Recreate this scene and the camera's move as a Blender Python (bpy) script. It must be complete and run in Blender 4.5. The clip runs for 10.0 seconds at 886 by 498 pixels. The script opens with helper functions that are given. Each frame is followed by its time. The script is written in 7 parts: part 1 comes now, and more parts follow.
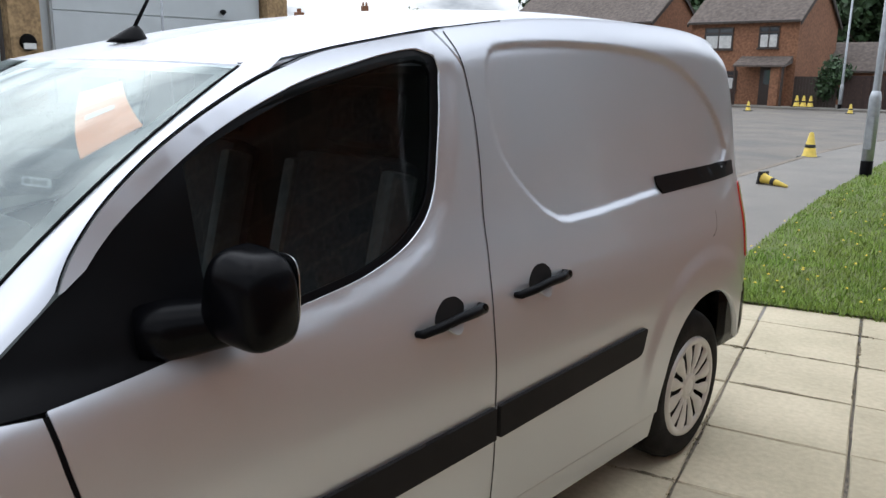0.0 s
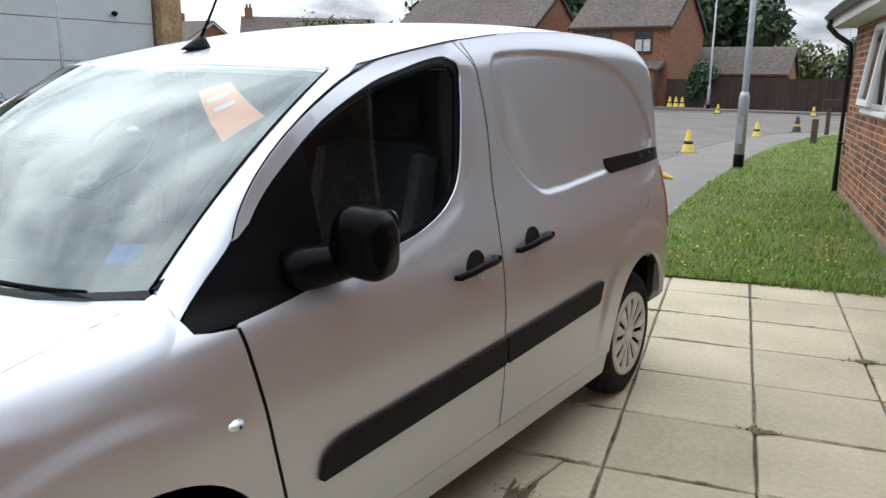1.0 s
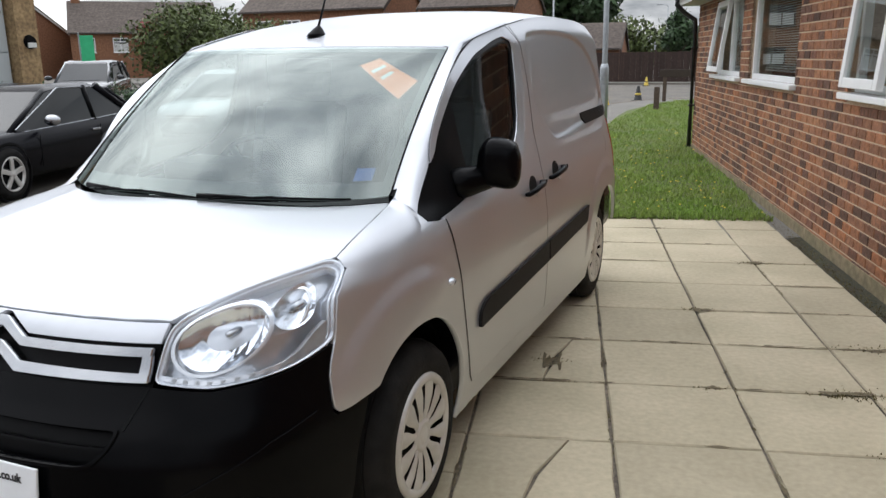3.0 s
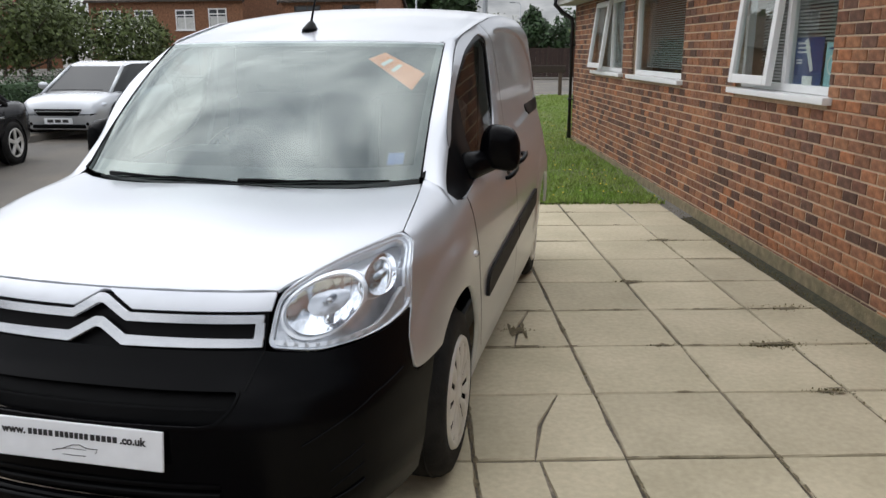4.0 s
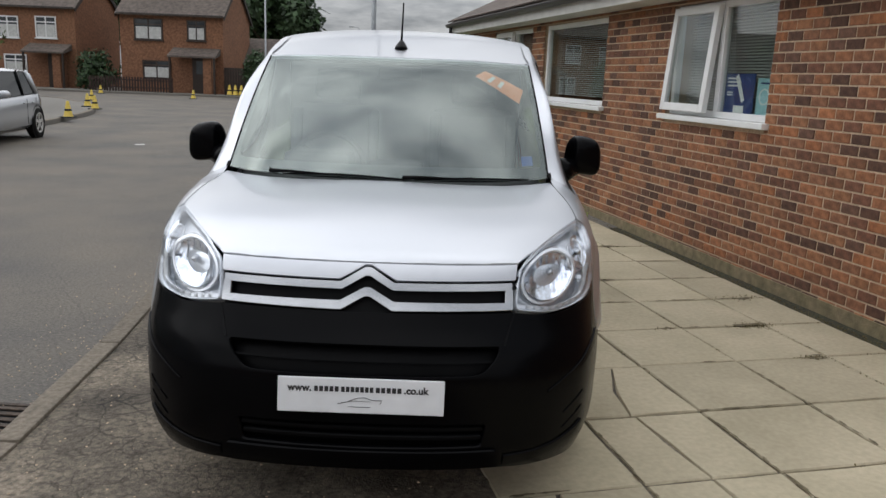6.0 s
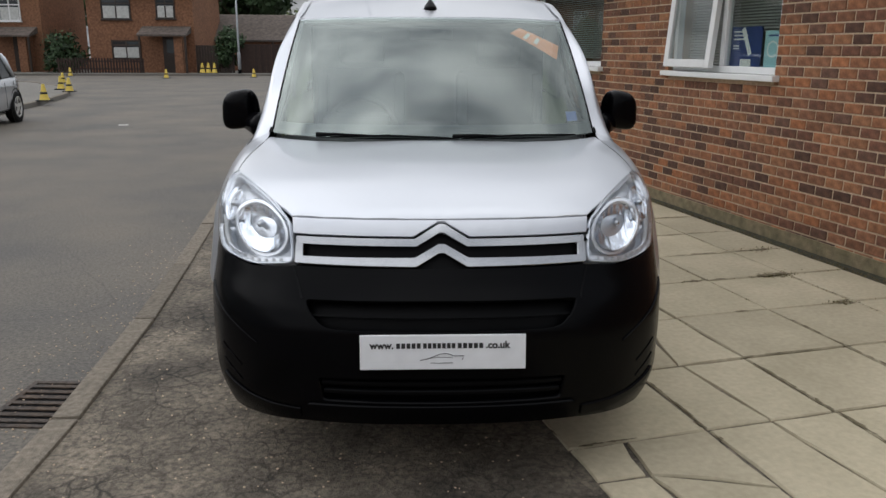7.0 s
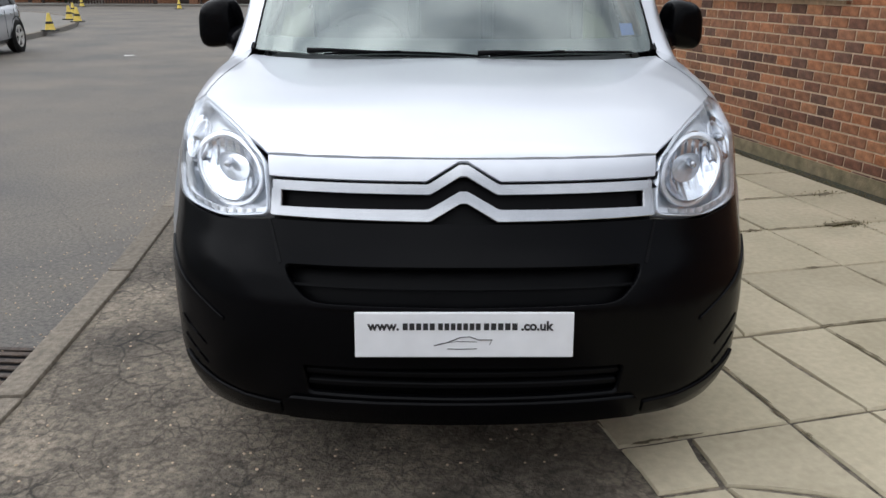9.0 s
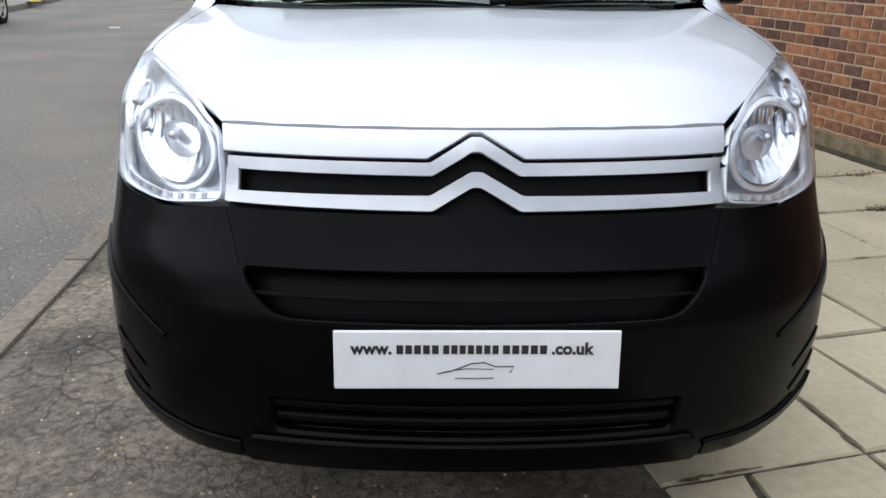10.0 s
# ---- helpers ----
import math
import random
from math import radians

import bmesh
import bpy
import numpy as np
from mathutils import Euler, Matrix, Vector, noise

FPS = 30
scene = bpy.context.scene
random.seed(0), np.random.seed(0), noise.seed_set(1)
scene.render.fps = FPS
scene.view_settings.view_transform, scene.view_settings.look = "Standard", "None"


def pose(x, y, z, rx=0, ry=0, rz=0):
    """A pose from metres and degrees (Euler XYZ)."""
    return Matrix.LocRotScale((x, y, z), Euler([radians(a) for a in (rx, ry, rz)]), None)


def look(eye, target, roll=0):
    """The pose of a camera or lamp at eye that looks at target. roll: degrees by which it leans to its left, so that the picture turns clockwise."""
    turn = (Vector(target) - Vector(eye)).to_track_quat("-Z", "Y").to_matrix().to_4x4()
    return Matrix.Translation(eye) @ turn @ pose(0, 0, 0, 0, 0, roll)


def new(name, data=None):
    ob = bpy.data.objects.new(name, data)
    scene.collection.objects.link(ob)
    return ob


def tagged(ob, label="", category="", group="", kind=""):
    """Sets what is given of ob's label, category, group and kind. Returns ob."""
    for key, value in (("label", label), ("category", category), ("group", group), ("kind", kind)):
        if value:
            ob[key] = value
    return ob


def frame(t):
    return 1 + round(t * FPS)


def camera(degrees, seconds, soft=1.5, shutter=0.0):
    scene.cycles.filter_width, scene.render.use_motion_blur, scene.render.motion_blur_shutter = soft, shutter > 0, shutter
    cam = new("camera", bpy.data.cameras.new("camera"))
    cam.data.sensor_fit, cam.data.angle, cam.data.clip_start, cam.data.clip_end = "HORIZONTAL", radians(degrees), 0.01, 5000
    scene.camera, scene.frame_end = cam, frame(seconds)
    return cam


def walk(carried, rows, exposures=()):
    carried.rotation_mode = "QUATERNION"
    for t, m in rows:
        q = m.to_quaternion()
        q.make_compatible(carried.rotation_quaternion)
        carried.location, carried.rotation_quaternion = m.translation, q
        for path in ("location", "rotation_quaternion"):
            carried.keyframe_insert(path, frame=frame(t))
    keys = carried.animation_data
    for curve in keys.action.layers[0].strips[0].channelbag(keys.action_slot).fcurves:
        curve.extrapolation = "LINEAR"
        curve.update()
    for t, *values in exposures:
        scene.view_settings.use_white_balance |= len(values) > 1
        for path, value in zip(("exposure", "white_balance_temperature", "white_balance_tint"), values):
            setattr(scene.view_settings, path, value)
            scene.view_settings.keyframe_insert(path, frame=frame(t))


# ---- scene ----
cam = camera(58.9, 10.0)

PATH = [
    (0, (2.135, -0.192, 1.562), (0.828, 1.256, 1.12), 0.8),
    (0.5, (2.171, -0.512, 1.546), (0.976, 1.032, 1.111), 1.4),
    (1, (2.165, -0.885, 1.557), (1.079, 0.738, 1.125), 0.8),
    (1.5, (2.229, -1.243, 1.544), (1.199, 0.414, 1.107), 0.2),
    (2, (2.187, -1.504, 1.576), (1.189, 0.177, 1.157), 1.3),
    (2.5, (1.995, -1.83, 1.555), (1.134, -0.091, 1.072), -0.6),
    (3.8, (1.523, -2.58, 1.526), (1.009, -0.702, 1.065), 0.2),
    (4, (1.376, -2.639, 1.541), (0.968, -0.744, 1.049), -0.1),
    (4.5, (1.142, -2.853, 1.532), (0.897, -0.928, 1.051), 2.2),
    (5, (0.867, -3.043, 1.537), (0.709, -1.113, 1.035), 1.0),
    (5.5, (0.468, -3.126, 1.505), (0.431, -1.178, 1.054), -1.7),
    (6, (0.216, -3.255, 1.493), (0.234, -1.301, 1.066), 2.3),
    (6.2, (0.137, -3.335, 1.451), (0.14, -1.384, 1.013), 1.6),
    (7.3, (-0.114, -3.214, 1.429), (-0.026, -1.289, 0.894), 0.1),
    (7.5, (-0.112, -3.188, 1.424), (-0.043, -1.272, 0.856), 0.6),
    (8, (-0.101, -3.139, 1.410), (-0.035, -1.231, 0.815), 0.4),
    (8.5, (-0.070, -2.886, 1.357), (-0.045, -0.985, 0.735), 0.2),
    (9, (-0.075, -2.658, 1.308), (-0.049, -0.767, 0.661), 0.3),
    (9.5, (-0.086, -2.442, 1.252), (-0.045, -0.560, 0.577), 0.4),
    (10, (-0.086, -2.225, 1.198), (-0.053, -0.348, 0.498), 0.5),
]
walk(cam, [(t, look(e, g, r)) for t, e, g, r in PATH],
     exposures=[(0, 0.05, 5950, 10), (1, 0.08, 6000, 10), (2, 0.05, 6100, 10), (2.5, -0.05, 6150, 10), (4, -0.32, 6300, 10), (4.5, -0.36, 6300, 10), (5, -0.42, 6300, 10), (6, -0.60, 6350, 10), (7.5, -0.70, 6300, 10),
                (8, -0.58, 6250, 10), (9, -0.25, 6150, 10), (10, -0.05, 6050, 10)])


# ---- light ----
CLOUD_L = 22.0
world = bpy.data.worlds.new("sky")
scene.world = world
world.use_nodes = True
wn, wl = world.node_tree.nodes, world.node_tree.links
sky = wn.new("ShaderNodeTexSky")
sky.sky_type, sky.sun_disc = "NISHITA", False
sky.sun_elevation, sky.sun_rotation = radians(44), radians(284)
sky.air_density, sky.dust_density = 1.2, 2.0
# overcast vault: three times as bright overhead as at the skyline, with broken cloud drawn in perspective
wco = wn.new("ShaderNodeTexCoord")
wsep = wn.new("ShaderNodeSeparateXYZ")
wl.new(wco.outputs["Generated"], wsep.inputs["Vector"])


def wmath(op, a, b=None):
    m = wn.new("ShaderNodeMath")
    m.operation = op
    for k, v in ((0, a), (1, b)):
        if isinstance(v, (int, float)):
            m.inputs[k].default_value = v
        elif v is not None:
            wl.new(v, m.inputs[k])
    return m.outputs["Value"]


up = wmath("MAXIMUM", wsep.outputs["Z"], 0.0)
den = wmath("ADD", up, 0.22)
wcomb = wn.new("ShaderNodeCombineXYZ")
wl.new(wmath("DIVIDE", wsep.outputs["X"], den), wcomb.inputs["X"])
wl.new(wmath("DIVIDE", wsep.outputs["Y"], den), wcomb.inputs["Y"])
wnoise = wn.new("ShaderNodeTexNoise")
wnoise.inputs["Scale"].default_value, wnoise.inputs["Detail"].default_value = 2.0, 7
wnoise.inputs["Roughness"].default_value = 0.55
wdrift = wn.new("ShaderNodeVectorMath")
wdrift.operation = "ADD"
wdrift.inputs[1].default_value = (3.37, 1.71, 0.6)
wl.new(wcomb.outputs["Vector"], wdrift.inputs[0])
wl.new(wdrift.outputs["Vector"], wnoise.inputs["Vector"])
wramp = wn.new("ShaderNodeValToRGB")
wramp.color_ramp.elements[0].position, wramp.color_ramp.elements[0].color = 0.36, (0.46, 0.49, 0.54, 1)
wramp.color_ramp.elements[1].position, wramp.color_ramp.elements[1].color = 0.62, (1.55, 1.55, 1.55, 1)
wl.new(wnoise.outputs["Fac"], wramp.inputs["Fac"])
# the cloud is thinner towards the hidden sun, over the road
wsun = wn.new("ShaderNodeVectorMath")
wsun.operation = "DOT_PRODUCT"
wsun.inputs[1].default_value = (-0.71, 0.18, 0.68)
wl.new(wco.outputs["Generated"], wsun.inputs[0])
glow = wmath("ADD", wmath("MULTIPLY", wmath("POWER", wmath("MAXIMUM", wsun.outputs["Value"], 0.0), 2.5), 0.75), 0.72)
vault = wmath("MULTIPLY", wmath("ADD", wmath("MULTIPLY", up, CLOUD_L * 0.68), CLOUD_L * 0.32), glow)
wmul = wn.new("ShaderNodeVectorMath")
wmul.operation = "SCALE"
wl.new(wramp.outputs["Color"], wmul.inputs[0])
wl.new(vault, wmul.inputs["Scale"])
wcover = wn.new("ShaderNodeMixRGB")
wcover.inputs["Fac"].default_value = 0.88
wl.new(sky.outputs["Color"], wcover.inputs[1])
wl.new(wmul.outputs["Vector"], wcover.inputs[2])
wl.new(wcover.outputs["Color"], wn["Background"].inputs["Color"])
wn["Background"].inputs["Strength"].default_value = 0.115

sun = new("sun", bpy.data.lights.new("sun", "SUN"))
sun.data.energy, sun.data.angle, sun.data.color = 0.8, radians(150), (1.0, 0.96, 0.9)
sun.matrix_world = look((-8, 2, 8), (0, 0, 0))


# ---- materials ----
def mat(name, base, rough=0.6, metal=0.0, var=0.0, scale=8.0, bump=0.0, bscale=60.0, second=None, sscale=1.2, smix=0.5,
        coat=0.0, spec=0.5, rnd=0.0, emit=0.0, island=False, crough=0.04):
    """A procedural surface: base colour, fine and broad variation, bump, and shifts from piece to piece."""
    m = bpy.data.materials.new(name)
    m.use_nodes = True
    n, l = m.node_tree.nodes, m.node_tree.links
    b = n["Principled BSDF"]
    b.inputs["Roughness"].default_value, b.inputs["Metallic"].default_value = rough, metal
    b.inputs["Specular IOR Level"].default_value = spec
    b.inputs["Coat Weight"].default_value, b.inputs["Coat Roughness"].default_value = coat, crough
    b.inputs["Base Color"].default_value = (*base, 1)
    co = n.new("ShaderNodeTexCoord")
    last = None
    if second:
        big = n.new("ShaderNodeTexNoise")
        big.inputs["Scale"].default_value, big.inputs["Detail"].default_value = sscale, 6
        l.new(co.outputs["Object"], big.inputs["Vector"])
        ramp = n.new("ShaderNodeValToRGB")
        ramp.color_ramp.elements[0].position, ramp.color_ramp.elements[1].position = 0.5 - 0.16, 0.5 + 0.16
        ramp.color_ramp.elements[0].color = (*base, 1)
        ramp.color_ramp.elements[1].color = (*[p * (1 - smix) + q * smix for p, q in zip(base, second)], 1)
        l.new(big.outputs["Fac"], ramp.inputs["Fac"])
        last = ramp.outputs["Color"]
    if var:
        fine = n.new("ShaderNodeTexNoise")
        fine.inputs["Scale"].default_value, fine.inputs["Detail"].default_value = scale, 8
        l.new(co.outputs["Object"], fine.inputs["Vector"])
        mr = n.new("ShaderNodeMapRange")
        mr.inputs["From Min"].default_value, mr.inputs["From Max"].default_value = 0.3, 0.7
        mr.inputs["To Min"].default_value, mr.inputs["To Max"].default_value = 1 - var, 1 + var
        l.new(fine.outputs["Fac"], mr.inputs["Value"])
        hsv = n.new("ShaderNodeHueSaturation")
        hsv.inputs["Color"].default_value = (*base, 1)
        if last:
            l.new(last, hsv.inputs["Color"])
        l.new(mr.outputs["Result"], hsv.inputs["Value"])
        last = hsv.outputs["Color"]
    if rnd:
        info = n.new("ShaderNodeNewGeometry" if island else "ShaderNodeObjectInfo")
        mr2 = n.new("ShaderNodeMapRange")
        mr2.inputs["To Min"].default_value, mr2.inputs["To Max"].default_value = 1 - rnd, 1 + rnd
        l.new(info.outputs["Random Per Island" if island else "Random"], mr2.inputs["Value"])
        h2 = n.new("ShaderNodeHueSaturation")
        h2.inputs["Color"].default_value = (*base, 1)
        if last:
            l.new(last, h2.inputs["Color"])
        l.new(mr2.outputs["Result"], h2.inputs["Value"])
        last = h2.outputs["Color"]
    if last:
        l.new(last, b.inputs["Base Color"])
    if bump:
        bn = n.new("ShaderNodeTexNoise")
        bn.inputs["Scale"].default_value, bn.inputs["Detail"].default_value = bscale, 6
        l.new(co.outputs["Object"], bn.inputs["Vector"])
        bp = n.new("ShaderNodeBump")
        bp.inputs["Strength"].default_value, bp.inputs["Distance"].default_value = bump, 0.01
        l.new(bn.outputs["Fac"], bp.inputs["Height"])
        l.new(bp.outputs["Normal"], b.inputs["Normal"])
    if emit:
        b.inputs["Emission Color"].default_value, b.inputs["Emission Strength"].default_value = (*base, 1), emit
    return m


def glass_mat(name, tint, rough=0.0, straight=0.04, sheen=(0.9, 0.9, 0.9)):
    """Thin sheet glass: clear where looked through, mirror-like towards its edges."""
    m = bpy.data.materials.new(name)
    m.use_nodes = True
    n, l = m.node_tree.nodes, m.node_tree.links
    n.remove(n["Principled BSDF"])
    tr, gl, lw, mx = (n.new("ShaderNodeBsdfTransparent"), n.new("ShaderNodeBsdfGlossy"), n.new("ShaderNodeLayerWeight"), n.new("ShaderNodeMixShader"))
    tr.inputs["Color"].default_value = (*tint, 1)
    gl.inputs["Roughness"].default_value, gl.inputs["Color"].default_value = rough, (*sheen, 1)
    lw.inputs["Blend"].default_value = 0.5
    pw, mr = n.new("ShaderNodeMath"), n.new("ShaderNodeMapRange")
    pw.operation, pw.inputs[1].default_value = "POWER", 5.0
    l.new(lw.outputs["Facing"], pw.inputs[0])
    l.new(pw.outputs["Value"], mr.inputs["Value"])
    mr.inputs["To Min"].default_value, mr.inputs["To Max"].default_value = straight, 1.0
    l.new(mr.outputs["Result"], mx.inputs["Fac"])
    l.new(tr.outputs["BSDF"], mx.inputs[1])
    l.new(gl.outputs["BSDF"], mx.inputs[2])
    l.new(mx.outputs["Shader"], n["Material Output"].inputs["Surface"])
    return m


SILVER = mat("silver_paint", (0.55, 0.565, 0.60), 0.40, 0.88, var=0.03, scale=900, second=(0.525, 0.54, 0.57), sscale=2, coat=0.55, crough=0.05)
BLACK_PLASTIC = mat("black_grained_plastic", (0.0014, 0.0014, 0.0019), 0.24, var=0.25, scale=5, bump=0.02, bscale=900, spec=0.075)
BLACK_TRIM = mat("black_trim", (0.0035, 0.0035, 0.004), 0.36, var=0.2, scale=6, spec=0.07)
GREY_STRIP = mat("dark_grey_rubbing_strip", (0.011, 0.010, 0.010), 0.55, spec=0.10, var=0.25, scale=6, bump=0.1, bscale=700)
CHROME = mat("satin_chrome", (0.46, 0.47, 0.49), 0.24, 1.0, var=0.04, scale=20)
SATIN = mat("satin_silver_wheel_cover", (0.62, 0.61, 0.59), 0.38, 0.45, var=0.1, scale=14, second=(0.42, 0.39, 0.35), sscale=6)
RUBBER = mat("tyre_rubber", (0.010, 0.010, 0.010), 0.75, spec=0.12, var=0.35, scale=12, second=(0.024, 0.022, 0.02), sscale=9, bump=0.3, bscale=120)
REFLECTOR = mat("lamp_reflector", (0.70, 0.73, 0.78), 0.10, 1.0, var=0.08, scale=30, bump=0.25, bscale=22)
LAMP_HOUSING = mat("bright_lamp_housing", (0.66, 0.69, 0.74), 0.20, 0.60, var=0.10, scale=24, bump=0.3, bscale=16)
LAMP_RIM = mat("polished_lamp_rim", (0.72, 0.74, 0.78), 0.22, 0.6, var=0.05, scale=30)
LAMP_GREY = mat("smoky_marker_lens", (0.30, 0.31, 0.32), 0.15, 0.2, var=0.15, scale=30, coat=0.5)
LENS_GLASS = glass_mat("clear_lamp_cover", (0.96, 0.97, 0.98), 0.0, 0.05)
WINDSCREEN = glass_mat("green_tinted_windscreen", (0.66, 0.74, 0.71), 0.0, 0.20, (0.73, 0.80, 0.775))
SIDE_GLASS = glass_mat("tinted_side_glass", (0.42, 0.46, 0.45), 0.0, 0.035, (0.50, 0.51, 0.53))
PANE = glass_mat("window_pane", (0.88, 0.92, 0.91), 0.0, 0.06)
FRIT = mat("black_glass_border", (0.008, 0.008, 0.009), 0.12, spec=0.6, var=0.1, scale=8)
CABIN = mat("dark_cabin_trim", (0.035, 0.036, 0.038), 0.7, var=0.25, scale=18)
PIPING = mat("pale_seat_bolster", (0.13, 0.134, 0.14), 0.85, var=0.15, scale=40)
CLOTH = mat("grey_seat_cloth", (0.050, 0.052, 0.058), 0.9, var=0.3, scale=60, bump=0.3, bscale=500)
ORANGE = mat("orange_card", (0.90, 0.29, 0.07), 0.6, var=0.06, scale=9)
WHITE_INK = mat("white_print", (0.80, 0.78, 0.74), 0.6, var=0.05, scale=9)
BLUE_DISC = mat("blue_sticker", (0.05, 0.12, 0.42), 0.5, var=0.1, scale=20)
PLATE_WHITE = mat("white_plate", (0.78, 0.79, 0.81), 0.28, var=0.05, scale=12, second=(0.70, 0.71, 0.73), sscale=5)
PRINT_BLACK = mat("black_print", (0.02, 0.02, 0.022), 0.5, var=0.1, scale=20)
RED_LENS = mat("red_lamp_lens", (0.40, 0.015, 0.01), 0.2, var=0.1, scale=20, coat=0.5)

BRICK = mat("red_brown_brick", (0.235, 0.098, 0.047), 0.86, var=0.34, scale=26, bump=0.55, bscale=120, rnd=0.16)
BRICK_J = mat("red_brown_brick_joined", (0.235, 0.098, 0.047), 0.86, var=0.34, scale=26, bump=0.55, bscale=120, rnd=0.16, island=True)


def brick_tints(m, island):
    """Bricks fired to different tints: orange, red-brown, umber and a few purple-grey ones."""
    n, l = m.node_tree.nodes, m.node_tree.links
    info = n.new("ShaderNodeNewGeometry" if island else "ShaderNodeObjectInfo")
    mul, fr, ramp = n.new("ShaderNodeMath"), n.new("ShaderNodeMath"), n.new("ShaderNodeValToRGB")
    mul.operation, mul.inputs[1].default_value, fr.operation = "MULTIPLY", 17.3, "FRACT"
    l.new(info.outputs["Random Per Island" if island else "Random"], mul.inputs[0])
    l.new(mul.outputs["Value"], fr.inputs[0])
    tints = ((0.0, (0.085, 0.040, 0.025)), (0.14, (0.20, 0.088, 0.045)), (0.30, (0.27, 0.112, 0.052)), (0.46, (0.145, 0.062, 0.036)),
             (0.60, (0.235, 0.105, 0.055)), (0.74, (0.29, 0.13, 0.062)), (0.86, (0.125, 0.062, 0.040)), (0.94, (0.31, 0.12, 0.05)))
    el = ramp.color_ramp.elements
    ramp.color_ramp.interpolation = "CONSTANT"
    while len(el) < len(tints):
        el.new(0.5)
    for e, (pos, col) in zip(el, tints):
        e.position, e.color = pos, (*col, 1)
    l.new(fr.outputs["Value"], ramp.inputs["Fac"])
    for node in n:
        if node.bl_idname == "ShaderNodeHueSaturation" and not node.inputs["Color"].links:
            l.new(ramp.outputs["Color"], node.inputs["Color"])


brick_tints(BRICK, False)
brick_tints(BRICK_J, True)
MORTAR = mat("sandy_mortar", (0.50, 0.38, 0.265), 0.95, var=0.2, scale=30, bump=0.6, bscale=140, second=(0.46, 0.35, 0.25), sscale=1.4)
PLINTH = mat("mossy_plinth_render", (0.24, 0.19, 0.115), 0.95, var=0.3, scale=14, bump=0.6, bscale=60, second=(0.10, 0.095, 0.045), sscale=4)
UPVC = mat("white_window_plastic", (0.80, 0.80, 0.80), 0.32, var=0.03, scale=6, second=(0.72, 0.72, 0.71), sscale=2)
BLIND = mat("grey_blind_slat", (0.34, 0.33, 0.31), 0.6, var=0.08, scale=20)
ROOM = mat("dim_room_paint", (0.28, 0.27, 0.25), 0.9, var=0.1, scale=3)
POSTER = mat("navy_poster", (0.012, 0.035, 0.16), 0.45, var=0.15, scale=9)
POSTER_PALE = mat("pale_aqua_poster", (0.34, 0.55, 0.58), 0.5, var=0.1, scale=9)
SLAB = mat("buff_paving_slab", (0.485, 0.424, 0.302), 0.9, var=0.09, scale=34, bump=0.22, bscale=150, second=(0.36, 0.315, 0.215), sscale=1.7, smix=0.8, rnd=0.10)
JOINT = mat("dirty_joint_bed", (0.045, 0.038, 0.025), 0.97, var=0.4, scale=30, bump=0.8, bscale=80, second=(0.05, 0.06, 0.025), sscale=4)
ASPHALT = mat("weathered_road_asphalt", (0.146, 0.125, 0.098), 0.74, var=0.42, scale=55, bump=0.45, bscale=260, second=(0.075, 0.071, 0.066), sscale=0.7, smix=0.8)
DRIVE = mat("old_stained_shaded_tarmac", (0.225, 0.188, 0.142), 0.90, var=0.5, scale=48, bump=0.8, bscale=120, second=(0.062, 0.052, 0.040), sscale=1.9, smix=0.95)


def add_cracks(m, scale, width, dark):
    """A net of dark cracks over a surface, cut in as bump as well."""
    n, l = m.node_tree.nodes, m.node_tree.links
    b = n["Principled BSDF"]
    co = n.new("ShaderNodeTexCoord")
    wob = n.new("ShaderNodeTexNoise")
    wob.inputs["Scale"].default_value, wob.inputs["Detail"].default_value = 5.0, 5
    l.new(co.outputs["Object"], wob.inputs["Vector"])
    mixv = n.new("ShaderNodeMixRGB")
    mixv.blend_type, mixv.inputs["Fac"].default_value = "ADD", 0.16
    l.new(co.outputs["Object"], mixv.inputs[1])
    l.new(wob.outputs["Color"], mixv.inputs[2])
    vo = n.new("ShaderNodeTexVoronoi")
    vo.feature = "DISTANCE_TO_EDGE"
    vo.inputs["Scale"].default_value = scale
    l.new(mixv.outputs["Color"], vo.inputs["Vector"])
    mr = n.new("ShaderNodeMapRange")
    mr.inputs["From Min"].default_value, mr.inputs["From Max"].default_value = width * 0.3, width
    mr.inputs["To Min"].default_value, mr.inputs["To Max"].default_value = dark, 1.0
    l.new(vo.outputs["Distance"], mr.inputs["Value"])
    src = b.inputs["Base Color"].links[0].from_socket
    mul = n.new("ShaderNodeMixRGB")
    mul.blend_type = "MULTIPLY"
    patch = n.new("ShaderNodeTexNoise")
    patch.inputs["Scale"].default_value, patch.inputs["Detail"].default_value = scale * 0.3, 4
    l.new(co.outputs["Object"], patch.inputs["Vector"])
    fade = n.new("ShaderNodeMapRange")
    fade.inputs["From Min"].default_value, fade.inputs["From Max"].default_value = 0.38, 0.62
    l.new(patch.outputs["Fac"], fade.inputs["Value"])
    l.new(fade.outputs["Result"], mul.inputs["Fac"])
    l.new(src, mul.inputs[1])
    l.new(mr.outputs["Result"], mul.inputs[2])
    l.new(mul.outputs["Color"], b.inputs["Base Color"])


add_cracks(DRIVE, 7.0, 0.05, 0.36)
add_cracks(DRIVE, 16.0, 0.06, 0.55)
add_cracks(ASPHALT, 1.1, 0.008, 0.75)


